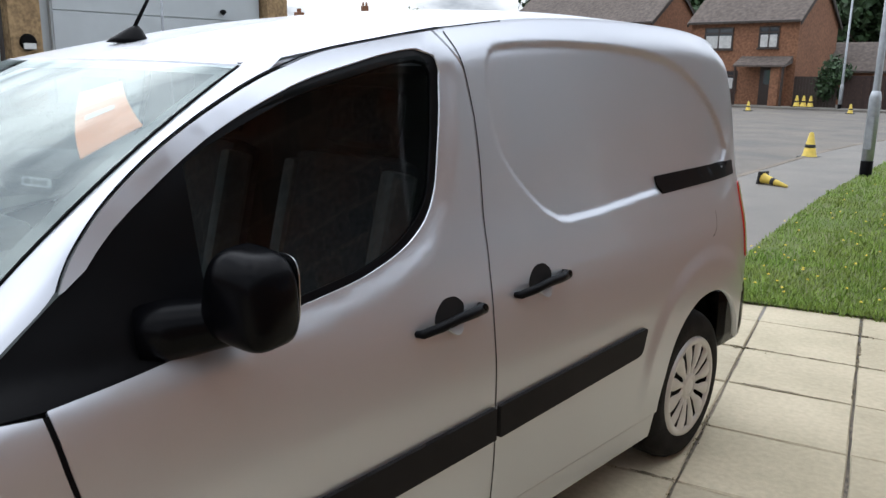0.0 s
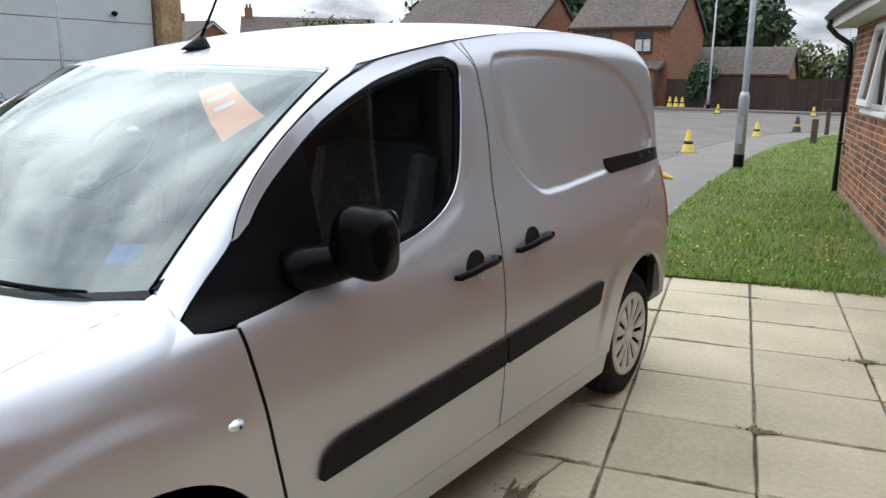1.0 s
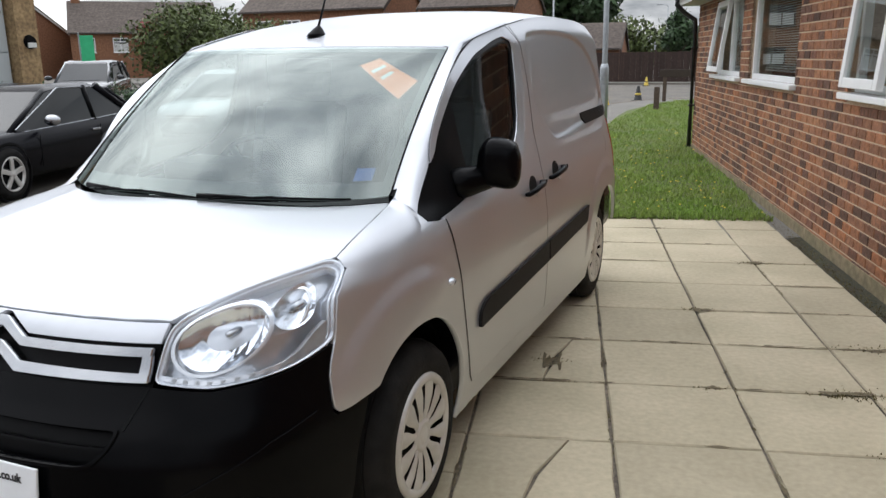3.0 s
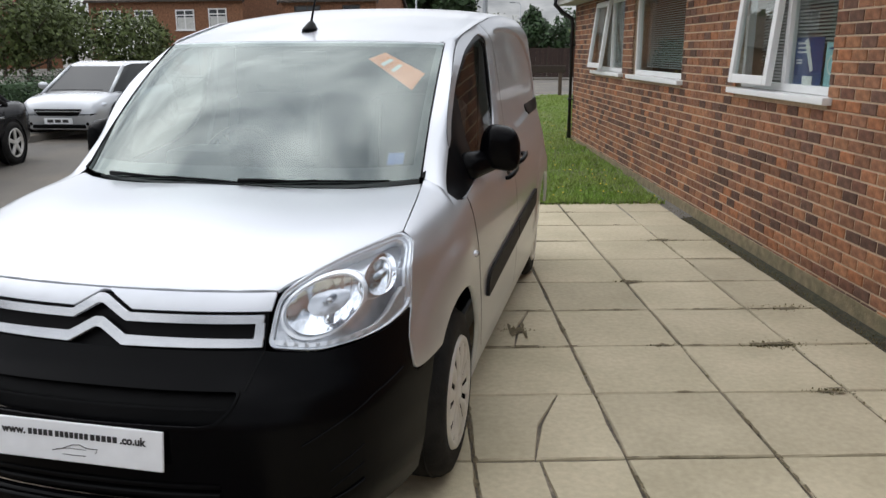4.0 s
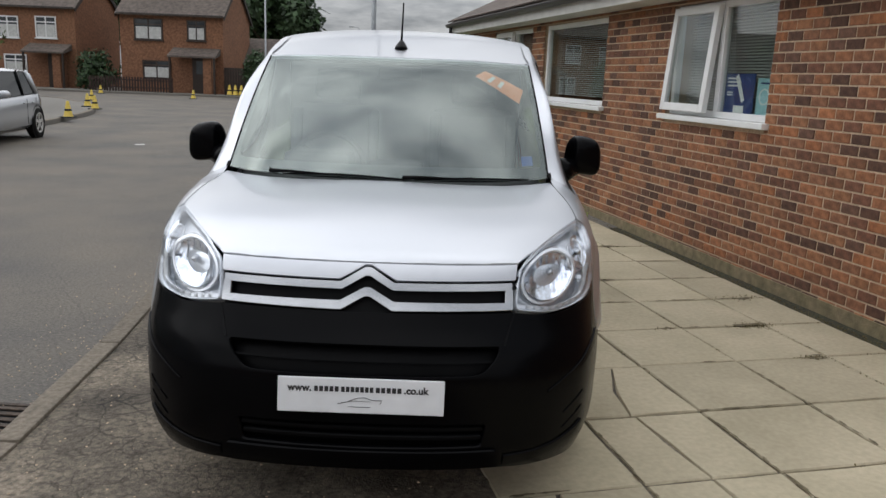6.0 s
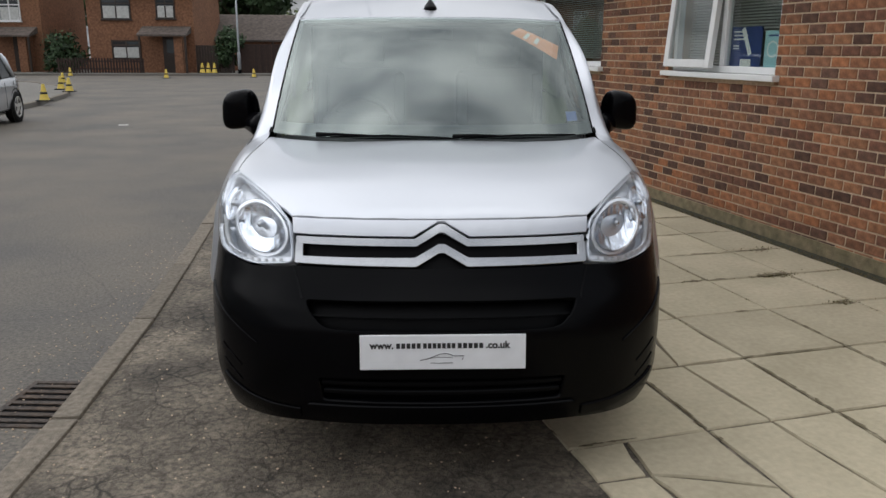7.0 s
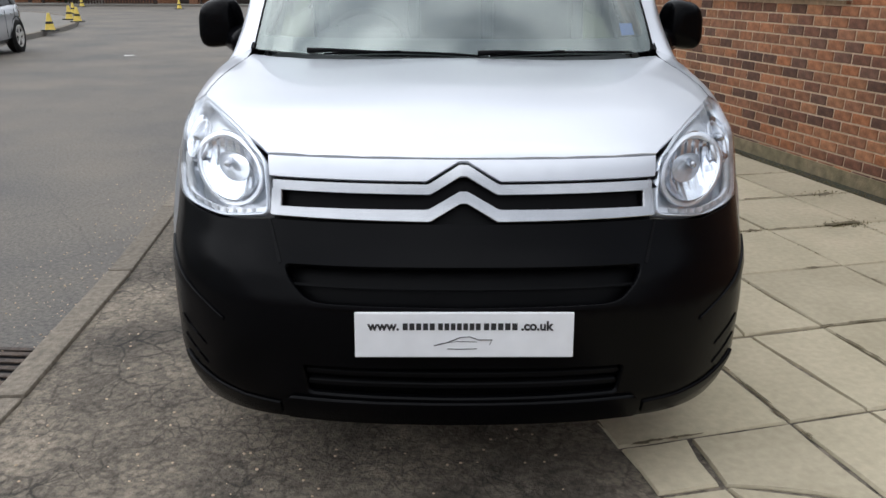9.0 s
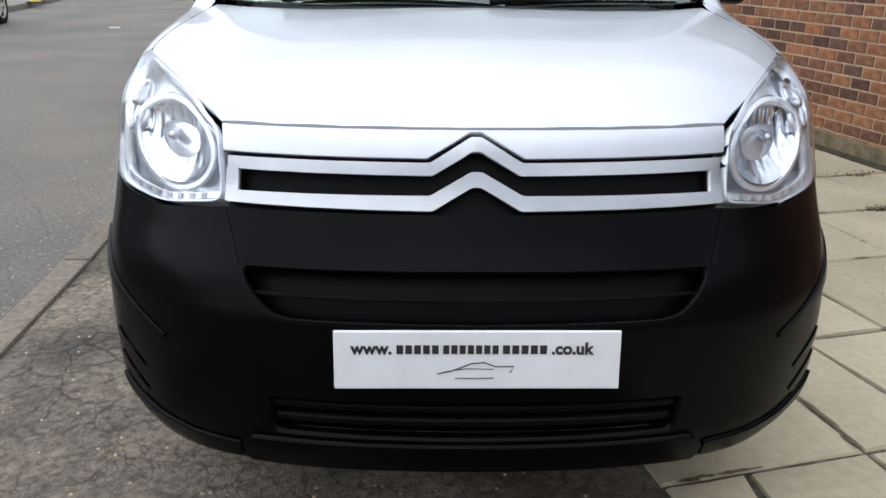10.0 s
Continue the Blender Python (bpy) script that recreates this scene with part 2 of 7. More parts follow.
def stain_and_shade_spots(m, spots):
    """Ragged dark spots of oil stain and painted shade, each at a place and radius of its own."""
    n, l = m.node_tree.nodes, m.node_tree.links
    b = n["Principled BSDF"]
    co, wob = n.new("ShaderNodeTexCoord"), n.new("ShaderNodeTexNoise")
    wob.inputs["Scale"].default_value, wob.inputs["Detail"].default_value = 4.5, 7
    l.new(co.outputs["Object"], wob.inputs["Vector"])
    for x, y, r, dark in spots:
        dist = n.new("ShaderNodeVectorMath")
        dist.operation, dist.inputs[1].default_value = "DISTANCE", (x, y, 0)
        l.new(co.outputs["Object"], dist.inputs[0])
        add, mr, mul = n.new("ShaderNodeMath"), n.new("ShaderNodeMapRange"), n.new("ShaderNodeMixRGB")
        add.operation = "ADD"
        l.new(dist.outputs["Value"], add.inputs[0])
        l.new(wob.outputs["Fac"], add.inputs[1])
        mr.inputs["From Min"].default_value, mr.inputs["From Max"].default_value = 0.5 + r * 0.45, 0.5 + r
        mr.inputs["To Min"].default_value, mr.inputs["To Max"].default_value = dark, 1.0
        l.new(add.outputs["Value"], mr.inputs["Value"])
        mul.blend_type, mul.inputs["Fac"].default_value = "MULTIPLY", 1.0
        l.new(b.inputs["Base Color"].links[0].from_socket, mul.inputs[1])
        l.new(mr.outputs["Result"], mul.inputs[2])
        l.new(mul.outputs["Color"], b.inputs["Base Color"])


# first spot paints the van's shade before its nose along with an oil stain
stain_and_shade_spots(DRIVE, ((0.15, -1.25, 0.75, 0.42), (-0.55, -2.1, 0.4, 0.7), (-0.95, 0.6, 0.35, 0.65), (0.1, -4.2, 0.6, 0.6)))
PATHWAY = mat("grey_footway_tarmac", (0.175, 0.160, 0.138), 0.75, var=0.22, scale=120, bump=0.4, bscale=220, second=(0.11, 0.105, 0.095), sscale=1.1)
KERB = mat("concrete_kerb", (0.195, 0.165, 0.128), 0.92, var=0.32, scale=36, bump=0.7, bscale=130, second=(0.115, 0.098, 0.075), sscale=5, rnd=0.15)
IRON = mat("rusty_cast_iron", (0.055, 0.046, 0.040), 0.75, 0.3, var=0.4, scale=40, bump=0.5, bscale=200, second=(0.12, 0.075, 0.045), sscale=9)
SOIL = mat("lawn_soil", (0.10, 0.135, 0.035), 0.97, var=0.35, scale=50, bump=0.8, bscale=90, second=(0.15, 0.14, 0.055), sscale=2)
GRASS = mat("lawn_grass_blades", (0.185, 0.300, 0.045), 0.75, rnd=0.45, island=True, second=(0.27, 0.29, 0.075), sscale=1.3)
WEED = mat("joint_weeds", (0.13, 0.11, 0.045), 0.85, rnd=0.4, island=True)
DANDELION = mat("yellow_lawn_flower", (0.75, 0.55, 0.05), 0.7, rnd=0.2, island=True)
HOUSE_BRICK = mat("russet_house_brick", (0.235, 0.112, 0.060), 0.9, var=0.35, scale=9, bump=0.3, bscale=60, second=(0.185, 0.088, 0.050), sscale=0.6)
SAND_BRICK = mat("sandy_yellow_brick", (0.36, 0.245, 0.125), 0.9, var=0.4, scale=11, bump=0.5, bscale=40, second=(0.20, 0.125, 0.065), sscale=3)
CREAM = mat("cream_render", (0.50, 0.43, 0.32), 0.9, var=0.1, scale=6, second=(0.42, 0.36, 0.27), sscale=0.6)
TILE = mat("brown_roof_tiles", (0.098, 0.078, 0.066), 0.9, var=0.35, scale=5, bump=0.6, bscale=30, second=(0.14, 0.112, 0.094), sscale=0.5)
FASCIA = mat("dark_stained_fascia", (0.032, 0.024, 0.020), 0.6, var=0.2, scale=8)
DIRT = mat("dark_joint_dirt", (0.125, 0.100, 0.060), 0.97, var=0.4, scale=60, bump=0.5, bscale=200, second=(0.18, 0.15, 0.09), sscale=9)
GUTTER = mat("black_gutter_plastic", (0.014, 0.014, 0.015), 0.35, var=0.2, scale=8)
SOFFIT = mat("white_soffit_board", (0.62, 0.61, 0.58), 0.6, var=0.06, scale=8, second=(0.45, 0.44, 0.41), sscale=1.5)
BROWN_FRAME = mat("dark_brown_frames", (0.035, 0.022, 0.016), 0.5, var=0.2, scale=12)
CURTAIN = mat("white_net_curtain", (0.55, 0.55, 0.53), 0.9, var=0.15, scale=9)
DARK_GLASS = mat("far_window_glass", (0.035, 0.040, 0.045), 0.06, spec=0.9, var=0.2, scale=2)
FENCE = mat("dark_brown_fence_boards", (0.040, 0.023, 0.018), 0.85, var=0.3, scale=14, bump=0.4, bscale=60, rnd=0.2)
CLADDING = mat("pale_grey_panel", (0.52, 0.55, 0.56), 0.5, var=0.04, scale=2, second=(0.46, 0.49, 0.50), sscale=0.4)
GALV = mat("galvanised_post", (0.36, 0.38, 0.40), 0.45, 0.5, var=0.12, scale=14, second=(0.26, 0.27, 0.28), sscale=2)
CONE_Y = mat("yellow_cone_plastic", (0.62, 0.45, 0.06), 0.6, var=0.15, scale=12, second=(0.48, 0.36, 0.08), sscale=8)
CONE_K = mat("black_cone_rubber", (0.02, 0.02, 0.02), 0.7, var=0.2, scale=12)
BARK = mat("tree_bark", (0.075, 0.055, 0.040), 0.95, var=0.4, scale=20, bump=0.8, bscale=40)
LEAF_A = mat("mid_green_leaves", (0.080, 0.105, 0.028), 0.7, rnd=0.5, island=True)
LEAF_B = mat("dark_green_leaves", (0.028, 0.058, 0.018), 0.7, rnd=0.5, island=True)
LEAF_C = mat("red_leaves", (0.16, 0.025, 0.022), 0.7, rnd=0.5, island=True)
BLOSSOM = mat("white_blossom", (0.70, 0.70, 0.66), 0.8, rnd=0.2, island=True)
CAR_BLACK = mat("black_car_paint", (0.004, 0.004, 0.006), 0.2, 0.0, var=0.1, scale=4, coat=0.0, spec=0.12)
CAR_WHITE = mat("pale_silver_car_paint", (0.50, 0.515, 0.54), 0.25, 0.4, var=0.03, scale=400, coat=0.8)
CAR_GREY = mat("dark_grey_car_paint", (0.05, 0.052, 0.058), 0.22, 0.3, var=0.05, scale=4, coat=0.9)
CAR_GLASS = mat("dark_car_glass", (0.008, 0.010, 0.011), 0.05, spec=0.28, var=0.2, scale=3)
TEAL = mat("teal_container_paint", (0.012, 0.05, 0.05), 0.5, var=0.15, scale=6)
GREEN_FLAG = mat("bright_green_banner", (0.05, 0.50, 0.22), 0.6, var=0.08, scale=6)
WOOD_POST = mat("weathered_wood_post", (0.085, 0.060, 0.045), 0.9, var=0.3, scale=14, bump=0.5, bscale=60)
LAMP_WHITE = mat("bulkhead_lamp_glass", (0.70, 0.70, 0.68), 0.4, var=0.05, scale=9)


# ---- building helpers ----
def mesh_of(name, bm, material=None, smooth=False):
    me = bpy.data.meshes.new(name)
    bm.to_mesh(me)
    bm.free()
    if material:
        for mm in (material if isinstance(material, (list, tuple)) else (material,)):
            me.materials.append(mm)
    if smooth:
        me.polygons.foreach_set("use_smooth", [True] * len(me.polygons))
    return me


def part(name, bm, material, parent=None, label="", smooth=False):
    """Link a bmesh as one mesh object, under a thing or a part."""
    ob = new(name, mesh_of(name, bm, material, smooth))
    if parent:
        ob.parent = parent
    return tagged(ob, label)


def thing(name, label, category, m=None, group="", kind=""):
    ob = new(name)
    ob.empty_display_size = 0.1
    if m is not None:
        ob.matrix_world = m
    return tagged(ob, label, category, group, kind)


def add_box(bm, lo, hi, m=None, bevel=0.0):
    """Add a box between two corners, its edges rounded off by bevel."""
    vs = [bm.verts.new((x, y, z)) for z in (lo[2], hi[2]) for y in (lo[1], hi[1]) for x in (lo[0], hi[0])]
    fs = [bm.faces.new([vs[i] for i in q]) for q in ((0, 2, 3, 1), (4, 5, 7, 6), (0, 1, 5, 4), (2, 6, 7, 3), (0, 4, 6, 2), (1, 3, 7, 5))]
    if bevel:
        es = list({e for f in fs for e in f.edges})
        r = bmesh.ops.bevel(bm, geom=es, offset=bevel, segments=2, affect="EDGES", profile=0.6)
        vs = list({v for f in r["faces"] for v in f.verts} | {v for v in vs if v.is_valid})
    if m is not None:
        bmesh.ops.transform(bm, matrix=m, verts=[v for v in vs if v.is_valid])
    return vs


def box(lo, hi, m=None, bevel=0.0):
    bm = bmesh.new()
    add_box(bm, lo, hi, m, bevel)
    return bm


def add_tube(bm, pts, radii, n=10, caps=True):
    """Sweep a ring along points, with a radius at each."""
    rings = []
    for i, p in enumerate(pts):
        p = Vector(p)
        d = (Vector(pts[min(i + 1, len(pts) - 1)]) - Vector(pts[max(i - 1, 0)])).normalized()
        a = d.cross(Vector((0, 0, 1)))
        a = a.normalized() if a.length > 1e-4 else Vector((1, 0, 0))
        b = d.cross(a).normalized()
        r = radii[i] if isinstance(radii, (list, tuple)) else radii
        rings.append([bm.verts.new(p + r * (math.cos(k * math.tau / n) * a + math.sin(k * math.tau / n) * b)) for k in range(n)])
    for r0, r1 in zip(rings, rings[1:]):
        for k in range(n):
            bm.faces.new((r0[k], r0[(k + 1) % n], r1[(k + 1) % n], r1[k]))
    if caps:
        bm.faces.new(list(reversed(rings[0])))
        bm.faces.new(rings[-1])
    return rings


def tube(pts, radii, n=10):
    bm = bmesh.new()
    add_tube(bm, pts, radii, n)
    bmesh.ops.recalc_face_normals(bm, faces=bm.faces)
    return bm


def lathe(profile, n=32, axis="z", close=False):
    """Turn a profile of (radius, height) about an axis."""
    bm = bmesh.new()
    rings = []
    for r, h in profile:
        ring = []
        for k in range(n):
            a = k * math.tau / n
            c, s = r * math.cos(a), r * math.sin(a)
            ring.append(bm.verts.new({"z": (c, s, h), "x": (h, c, s), "y": (c, h, s)}[axis]))
        rings.append(ring)
    pairs = list(zip(rings, rings[1:])) + ([(rings[-1], rings[0])] if close else [])
    for r0, r1 in pairs:
        for k in range(n):
            bm.faces.new((r0[k], r0[(k + 1) % n], r1[(k + 1) % n], r1[k]))
    bmesh.ops.remove_doubles(bm, verts=bm.verts, dist=1e-5)
    bmesh.ops.recalc_face_normals(bm, faces=bm.faces)
    return bm


def prism(outline, lo, hi, axis="z"):
    """A flat outline drawn out between two heights along an axis."""
    bm = bmesh.new()
    put = {"z": lambda a, b, c: (a, b, c), "x": lambda a, b, c: (c, a, b), "y": lambda a, b, c: (a, c, b)}[axis]
    r0 = [bm.verts.new(put(a, b, lo)) for a, b in outline]
    r1 = [bm.verts.new(put(a, b, hi)) for a, b in outline]
    n = len(outline)
    for k in range(n):
        bm.faces.new((r0[k], r0[(k + 1) % n], r1[(k + 1) % n], r1[k]))
    bm.faces.new(list(reversed(r0)))
    bm.faces.new(r1)
    bmesh.ops.recalc_face_normals(bm, faces=bm.faces)
    return bm


# ---- ground ----
CA, SA = math.cos(radians(13.5)), math.sin(radians(13.5))


def plan(p, q, z=0.0):
    """From the bungalow's own axes (p off its wall, q along it) to the world."""
    return Vector((p * CA - q * SA, p * SA + q * CA, z))


BUNGALOW = Matrix.Rotation(radians(13.5), 4, "Z")


def sheet(outline, z, name, material, label, category, thick=0.0):
    bm = bmesh.new()
    vs = [bm.verts.new((x, y, z)) for x, y in outline]
    f = bm.faces.new(vs)
    if f.normal.z < 0:
        f.normal_flip()
    bmesh.ops.triangulate(bm, faces=bm.faces)
    if thick:
        r = bmesh.ops.extrude_face_region(bm, geom=list(bm.faces))
        bmesh.ops.translate(bm, vec=(0, 0, -thick), verts=[v for v in r["geom"] if isinstance(v, bmesh.types.BMVert)])
        bmesh.ops.recalc_face_normals(bm, faces=bm.faces)
    return tagged(part(name, bm, material), label, category, kind="structure")


def spline(keys, step):
    """A smooth line through a few points, as points about step apart."""
    out = []
    for i in range(len(keys) - 1):
        p0, p1, p2, p3 = (Vector(keys[min(max(j, 0), len(keys) - 1)]) for j in (i - 1, i, i + 1, i + 2))
        n = max(1, round((p2 - p1).length / step))
        for k in range(n):
            t = k / n
            out.append(0.5 * ((2 * p1) + (p2 - p0) * t + (2 * p0 - 5 * p1 + 4 * p2 - p3) * t * t + (3 * p1 - p0 - 3 * p2 + p3) * t ** 3))
    return out + [Vector(keys[-1])]


ROAD_Z = -0.035
bm = bmesh.new()
bmesh.ops.create_grid(bm, x_segments=60, y_segments=60, size=400)
bmesh.ops.translate(bm, vec=(0, 0, ROAD_Z), verts=bm.verts)
tagged(part("ground", bm, ASPHALT), "worn grey asphalt road surface reaching the horizon", "road", kind="structure")

NEAR_KERB = spline([(-1.42, -14), (-1.42, -5), (-1.42, -0.8), (-1.48, 0.55), (-1.59, 1.72), (-1.76, 3.24), (-2.2, 7.2), (-2.75, 13), (-3.1, 18.5),
                    (-2.9, 23), (-1.6, 26.2), (2, 27.6), (12, 28.4)], 0.3)
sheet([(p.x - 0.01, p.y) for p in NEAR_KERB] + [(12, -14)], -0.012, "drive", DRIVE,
      "old cracked brown-grey tarmac crossover with oil stains and painted shade", "driveway", 0.2)
sheet([(p.x, p.y) for p in NEAR_KERB if p.y > 4.6] + [(12, 14), (2, 4.9)], -0.006, "footway", PATHWAY, "plain grey tarmac footway beside the lawn", "pavement", 0.1)

FAR_KERB = spline([(-8.2, -14), (-8.3, -2), (-8.5, 6), (-8.9, 12), (-9.7, 17.6), (-10.9, 22.3), (-13.5, 27), (-19, 31), (-40, 34)], 0.3)
sheet([(p.x + 0.01, p.y) for p in FAR_KERB] + [(-40, -14)], 0.07, "pavement", PATHWAY, "grey tarmac footway across the road", "pavement", 0.2)
BACK_KERB = spline([(-60, 39.5), (-30, 39.6), (-16, 39.8), (-6, 40.2), (14, 41)], 0.9)
sheet([(p.x, p.y) for p in BACK_KERB] + [(14, 95), (-60, 95)], 0.06, "pavement_back", PATHWAY, "grey footway and forecourts before the houses", "pavement", 0.2)


def kerb_run(line, z, width, side, label, h=0.22, length=0.9):
    """Kerb stones laid end to end along a line."""
    holder = thing("kerb", label, "kerb", kind="structure")
    i, n = 0, len(line)
    run = 0.0
    start = 0
    for i in range(1, n):
        run += (line[i] - line[i - 1]).length
        if run >= length or i == n - 1:
            a, b = line[start], line[i]
            d = (b - a)
            yaw = math.atan2(d.y, d.x)
            bm = box((0.007, 0, -h), (d.length - 0.007, width * side, 0), None, 0.012)
            o = part("kerb_stone", bm, KERB, holder)
            o.matrix_world = Matrix.Translation((a.x, a.y, z + random.uniform(-0.004, 0.004))) @ Matrix.Rotation(yaw, 4, "Z")
            start, run = i, 0.0


kerb_run(NEAR_KERB, 0.004, 0.11, 1, "worn flush concrete kerb stones at the road edge")
kerb_run(FAR_KERB, 0.085, 0.125, 1, "low concrete kerb stones across the road")

# drain grate let into the road at the kerb
grate = thing("drain_grate", "rusty cast iron drain grate set in the road", "drain", Matrix.Translation((-1.655, -0.14, ROAD_Z)) @ Matrix.Rotation(radians(-4), 4, "Z"))
bm = bmesh.new()
for lo, hi in (((-0.16, -0.22), (-0.135, 0.22)), ((0.105, -0.22), (0.13, 0.22)), ((-0.135, -0.22), (0.105, -0.195)), ((-0.135, 0.195), (0.105, 0.22))):
    add_box(bm, (*lo, -0.02), (*hi, 0.008), None, 0.003)
part("frame", bm, IRON, grate)
# no hollow is cut: a thin black sheet stands for its shade
part("gully", box((-0.135, -0.195, 0.0005), (0.105, 0.195, 0.0015)), BLACK_TRIM, grate, "thin black sheet standing for the shaded gully hollow")
for k in range(7):
    y = -0.165 + k * 0.055
    part("bar", box((-0.135, y - 0.014, 0.0015), (0.105, y + 0.014, 0.009), None, 0.003), IRON, grate)

# unseen walls added behind the camera and to the right to darken low reflections
for lo, hi in (((-60, -40.4, -0.05), (30, -40, 6.0)), ((29.6, -40, -0.05), (30, 2, 3.0))):
    tagged(part("unseen_wall", box(lo, hi), HOUSE_BRICK), "plain brick wall added out of view to cut off low sky", "wall", kind="structure")

# ---- lawn ----
LAWN_L = [(0.02, 5.12), (-0.44, 6.8), (-0.76, 8.8), (-1.05, 10.8), (-1.36, 13.9), (-1.74, 18), (-1.85, 20), (-1.62, 22.6), (-1.0, 25.0), (2, 26.2), (9, 26.6)]
corner = plan(3.16, 5.07)
lawn_outline = LAWN_L + [(9, 13)] + [tuple(plan(3.35, 10.8)[:2]), tuple(plan(3.25, 7)[:2]), tuple(corner[:2])]
bm = bmesh.new()
vs = [bm.verts.new((x, y, 0.012)) for x, y in lawn_outline]
bm.faces.new(vs)
bmesh.ops.triangulate(bm, faces=bm.faces)
for v in bm.verts:
    v.co.z += 0.006
bmesh.ops.recalc_face_normals(bm, faces=bm.faces)
lawn = tagged(part("lawn", bm, SOIL), "uneven green lawn beside the brick bungalow", "lawn", kind="structure")


def inside(x, y, poly):
    c = False
    for (x0, y0), (x1, y1) in zip(poly, poly[1:] + poly[:1]):
        if (y0 > y) != (y1 > y) and x < (x1 - x0) * (y - y0) / (y1 - y0) + x0:
            c = not c
    return c


def blades(name, spots, material, h, w, label, category):
    """Many bent blades, one small strip each, joined."""
    verts, faces = [], []
    for x, y, z, s in spots:
        a, lean = random.uniform(0, math.tau), random.uniform(0.1, 0.7)
        hh, ww = h * s * random.uniform(0.6, 1.25), w * (0.6 + 0.4 * s)
        dx, dy = math.cos(a), math.sin(a)
        lx, ly = -dy * lean * hh, dx * lean * hh
        i = len(verts)
        verts += [(x - dx * ww, y - dy * ww, z), (x + dx * ww, y + dy * ww, z),
                  (x + lx * 0.45 + dx * ww * 0.7, y + ly * 0.45 + dy * ww * 0.7, z + hh * 0.62), (x + lx, y + ly, z + hh * 0.95)]
        faces += [(i, i + 1, i + 2), (i, i + 2, i + 3)]
    me = bpy.data.meshes.new(name)
    me.from_pydata(verts, [], faces)
    me.materials.append(material)
    return tagged(new(name, me), label, category, kind="stuff")


rg = random.Random(4)
spots = []
while len(spots) < 62000:
    y = 5.05 + 20.5 * rg.random() ** 2.1
    x = rg.uniform(-1.6, 3.2)
    if inside(x, y, lawn_outline):
        spots.append((x, y, 0.015, 0.75 + 0.5 * noise.noise((x * 1.7, y * 1.7, 0)) + (0.012 * y)))
blades("grass", spots, GRASS, 0.055, 0.0045, "short tufty green lawn grass", "grass")
for k in range(900):
    t = rg.random()
    q, p = 5.04 + rg.uniform(-0.05, 0.05), 0.95 + t * 2.25
    v = plan(p, q)
    spots[k] = (v.x, v.y, 0.0, rg.uniform(0.5, 1.1))
blades("grass", spots[:900], GRASS, 0.06, 0.004, "ragged grass hanging over the paving edge", "grass")
fl = bmesh.new()
for k in range(170):
    y, x = 5.4 + 9 * rg.random() ** 1.5, rg.uniform(-0.9, 2.2)
    if inside(x, y, lawn_outline):
        bmesh.ops.create_cone(fl, segments=6, radius1=0.012, radius2=0.004, depth=0.008, cap_ends=True,
                              matrix=Matrix.Translation((x, y, 0.06 + rg.uniform(-0.01, 0.02))))
tagged(part("lawn_flowers", fl, DANDELION), "small yellow flowers scattered in the lawn", "flowers", kind="stuff")

# ---- bungalow ----
WALL_P, Q0, Q1, EAVE = 3.29, -7.0, 10.85, 2.34
WINDOWS = (("window_1", 7.49, 9.18), ("window_2", 5.07, 7.02), ("window_3", 2.13, 3.66))
SILL_Z, HEAD_Z = 1.20, 2.22
wall = thing("wall_bungalow", "red-brown brick wall of a single-storey building", "wall", BUNGALOW, kind="structure")
bm = bmesh.new()
BACK = WALL_P + 0.006
edges_q = [Q0] + [v for w in sorted(WINDOWS, key=lambda w: w[1]) for v in w[1:]] + [Q1]
for i in range(0, len(edges_q), 2):
    add_box(bm, (BACK, edges_q[i], -0.1), (BACK + 0.26, edges_q[i + 1], EAVE + 0.1))
for _, a, b in WINDOWS:
    add_box(bm, (BACK, a, -0.1), (BACK + 0.26, b, SILL_Z))
    add_box(bm, (BACK, a, HEAD_Z), (BACK + 0.26, b, EAVE + 0.1))
part("mortar_backing", bm, MORTAR, wall, "sandy mortar joints")
bm = box((BACK + 0.26, Q1 - 0.27, -0.1), (BACK + 7.0, Q1, EAVE + 0.1))
part("end_wall", bm, BRICK_J, wall, "brick end wall")
part("back_wall", box((BACK + 7.0, Q0, -0.1), (BACK + 7.2, Q1, EAVE + 0.1)), BRICK_J, wall)
part("far_end_wall", box((BACK + 0.26, Q0, -0.1), (BACK + 7.0, Q0 + 0.27, EAVE + 0.1)), BRICK_J, wall)
part("plinth", box((WALL_P - 0.012, Q0, -0.1), (WALL_P + 0.02, Q1, 0.085), None, 0.004), PLINTH, wall, "mossy weathered cement plinth")
part("ceiling", box((BACK + 0.26, Q0 + 0.27, EAVE), (BACK + 7.0, Q1 - 0.27, EAVE + 0.06)), ROOM, wall)
part("room_partition", box((BACK + 2.6, Q0 + 0.27, -0.05), (BACK + 2.7, Q1 - 0.27, EAVE)), ROOM, wall, "dim grey room wall")

# roof with overhanging eaves, gutter and downpipe
roof = thing("roof", "brown tiled roof with white fascia and black gutter", "roof", BUNGALOW, kind="structure")
EP = WALL_P - 0.30
bm = prism([(EP - 0.05, EAVE + 0.10), (WALL_P + 3.6, EAVE + 2.0), (WALL_P + 7.6, EAVE - 0.02), (WALL_P + 7.6, EAVE - 0.1), (WALL_P + 3.6, EAVE + 1.9), (EP - 0.05, EAVE + 0.02)], Q0 - 0.2, Q1 + 0.12, "y")
part("tile_bed", bm, TILE, roof)
slope = math.atan2(1.9, WALL_P + 3.6 - EP)
n_c = 13
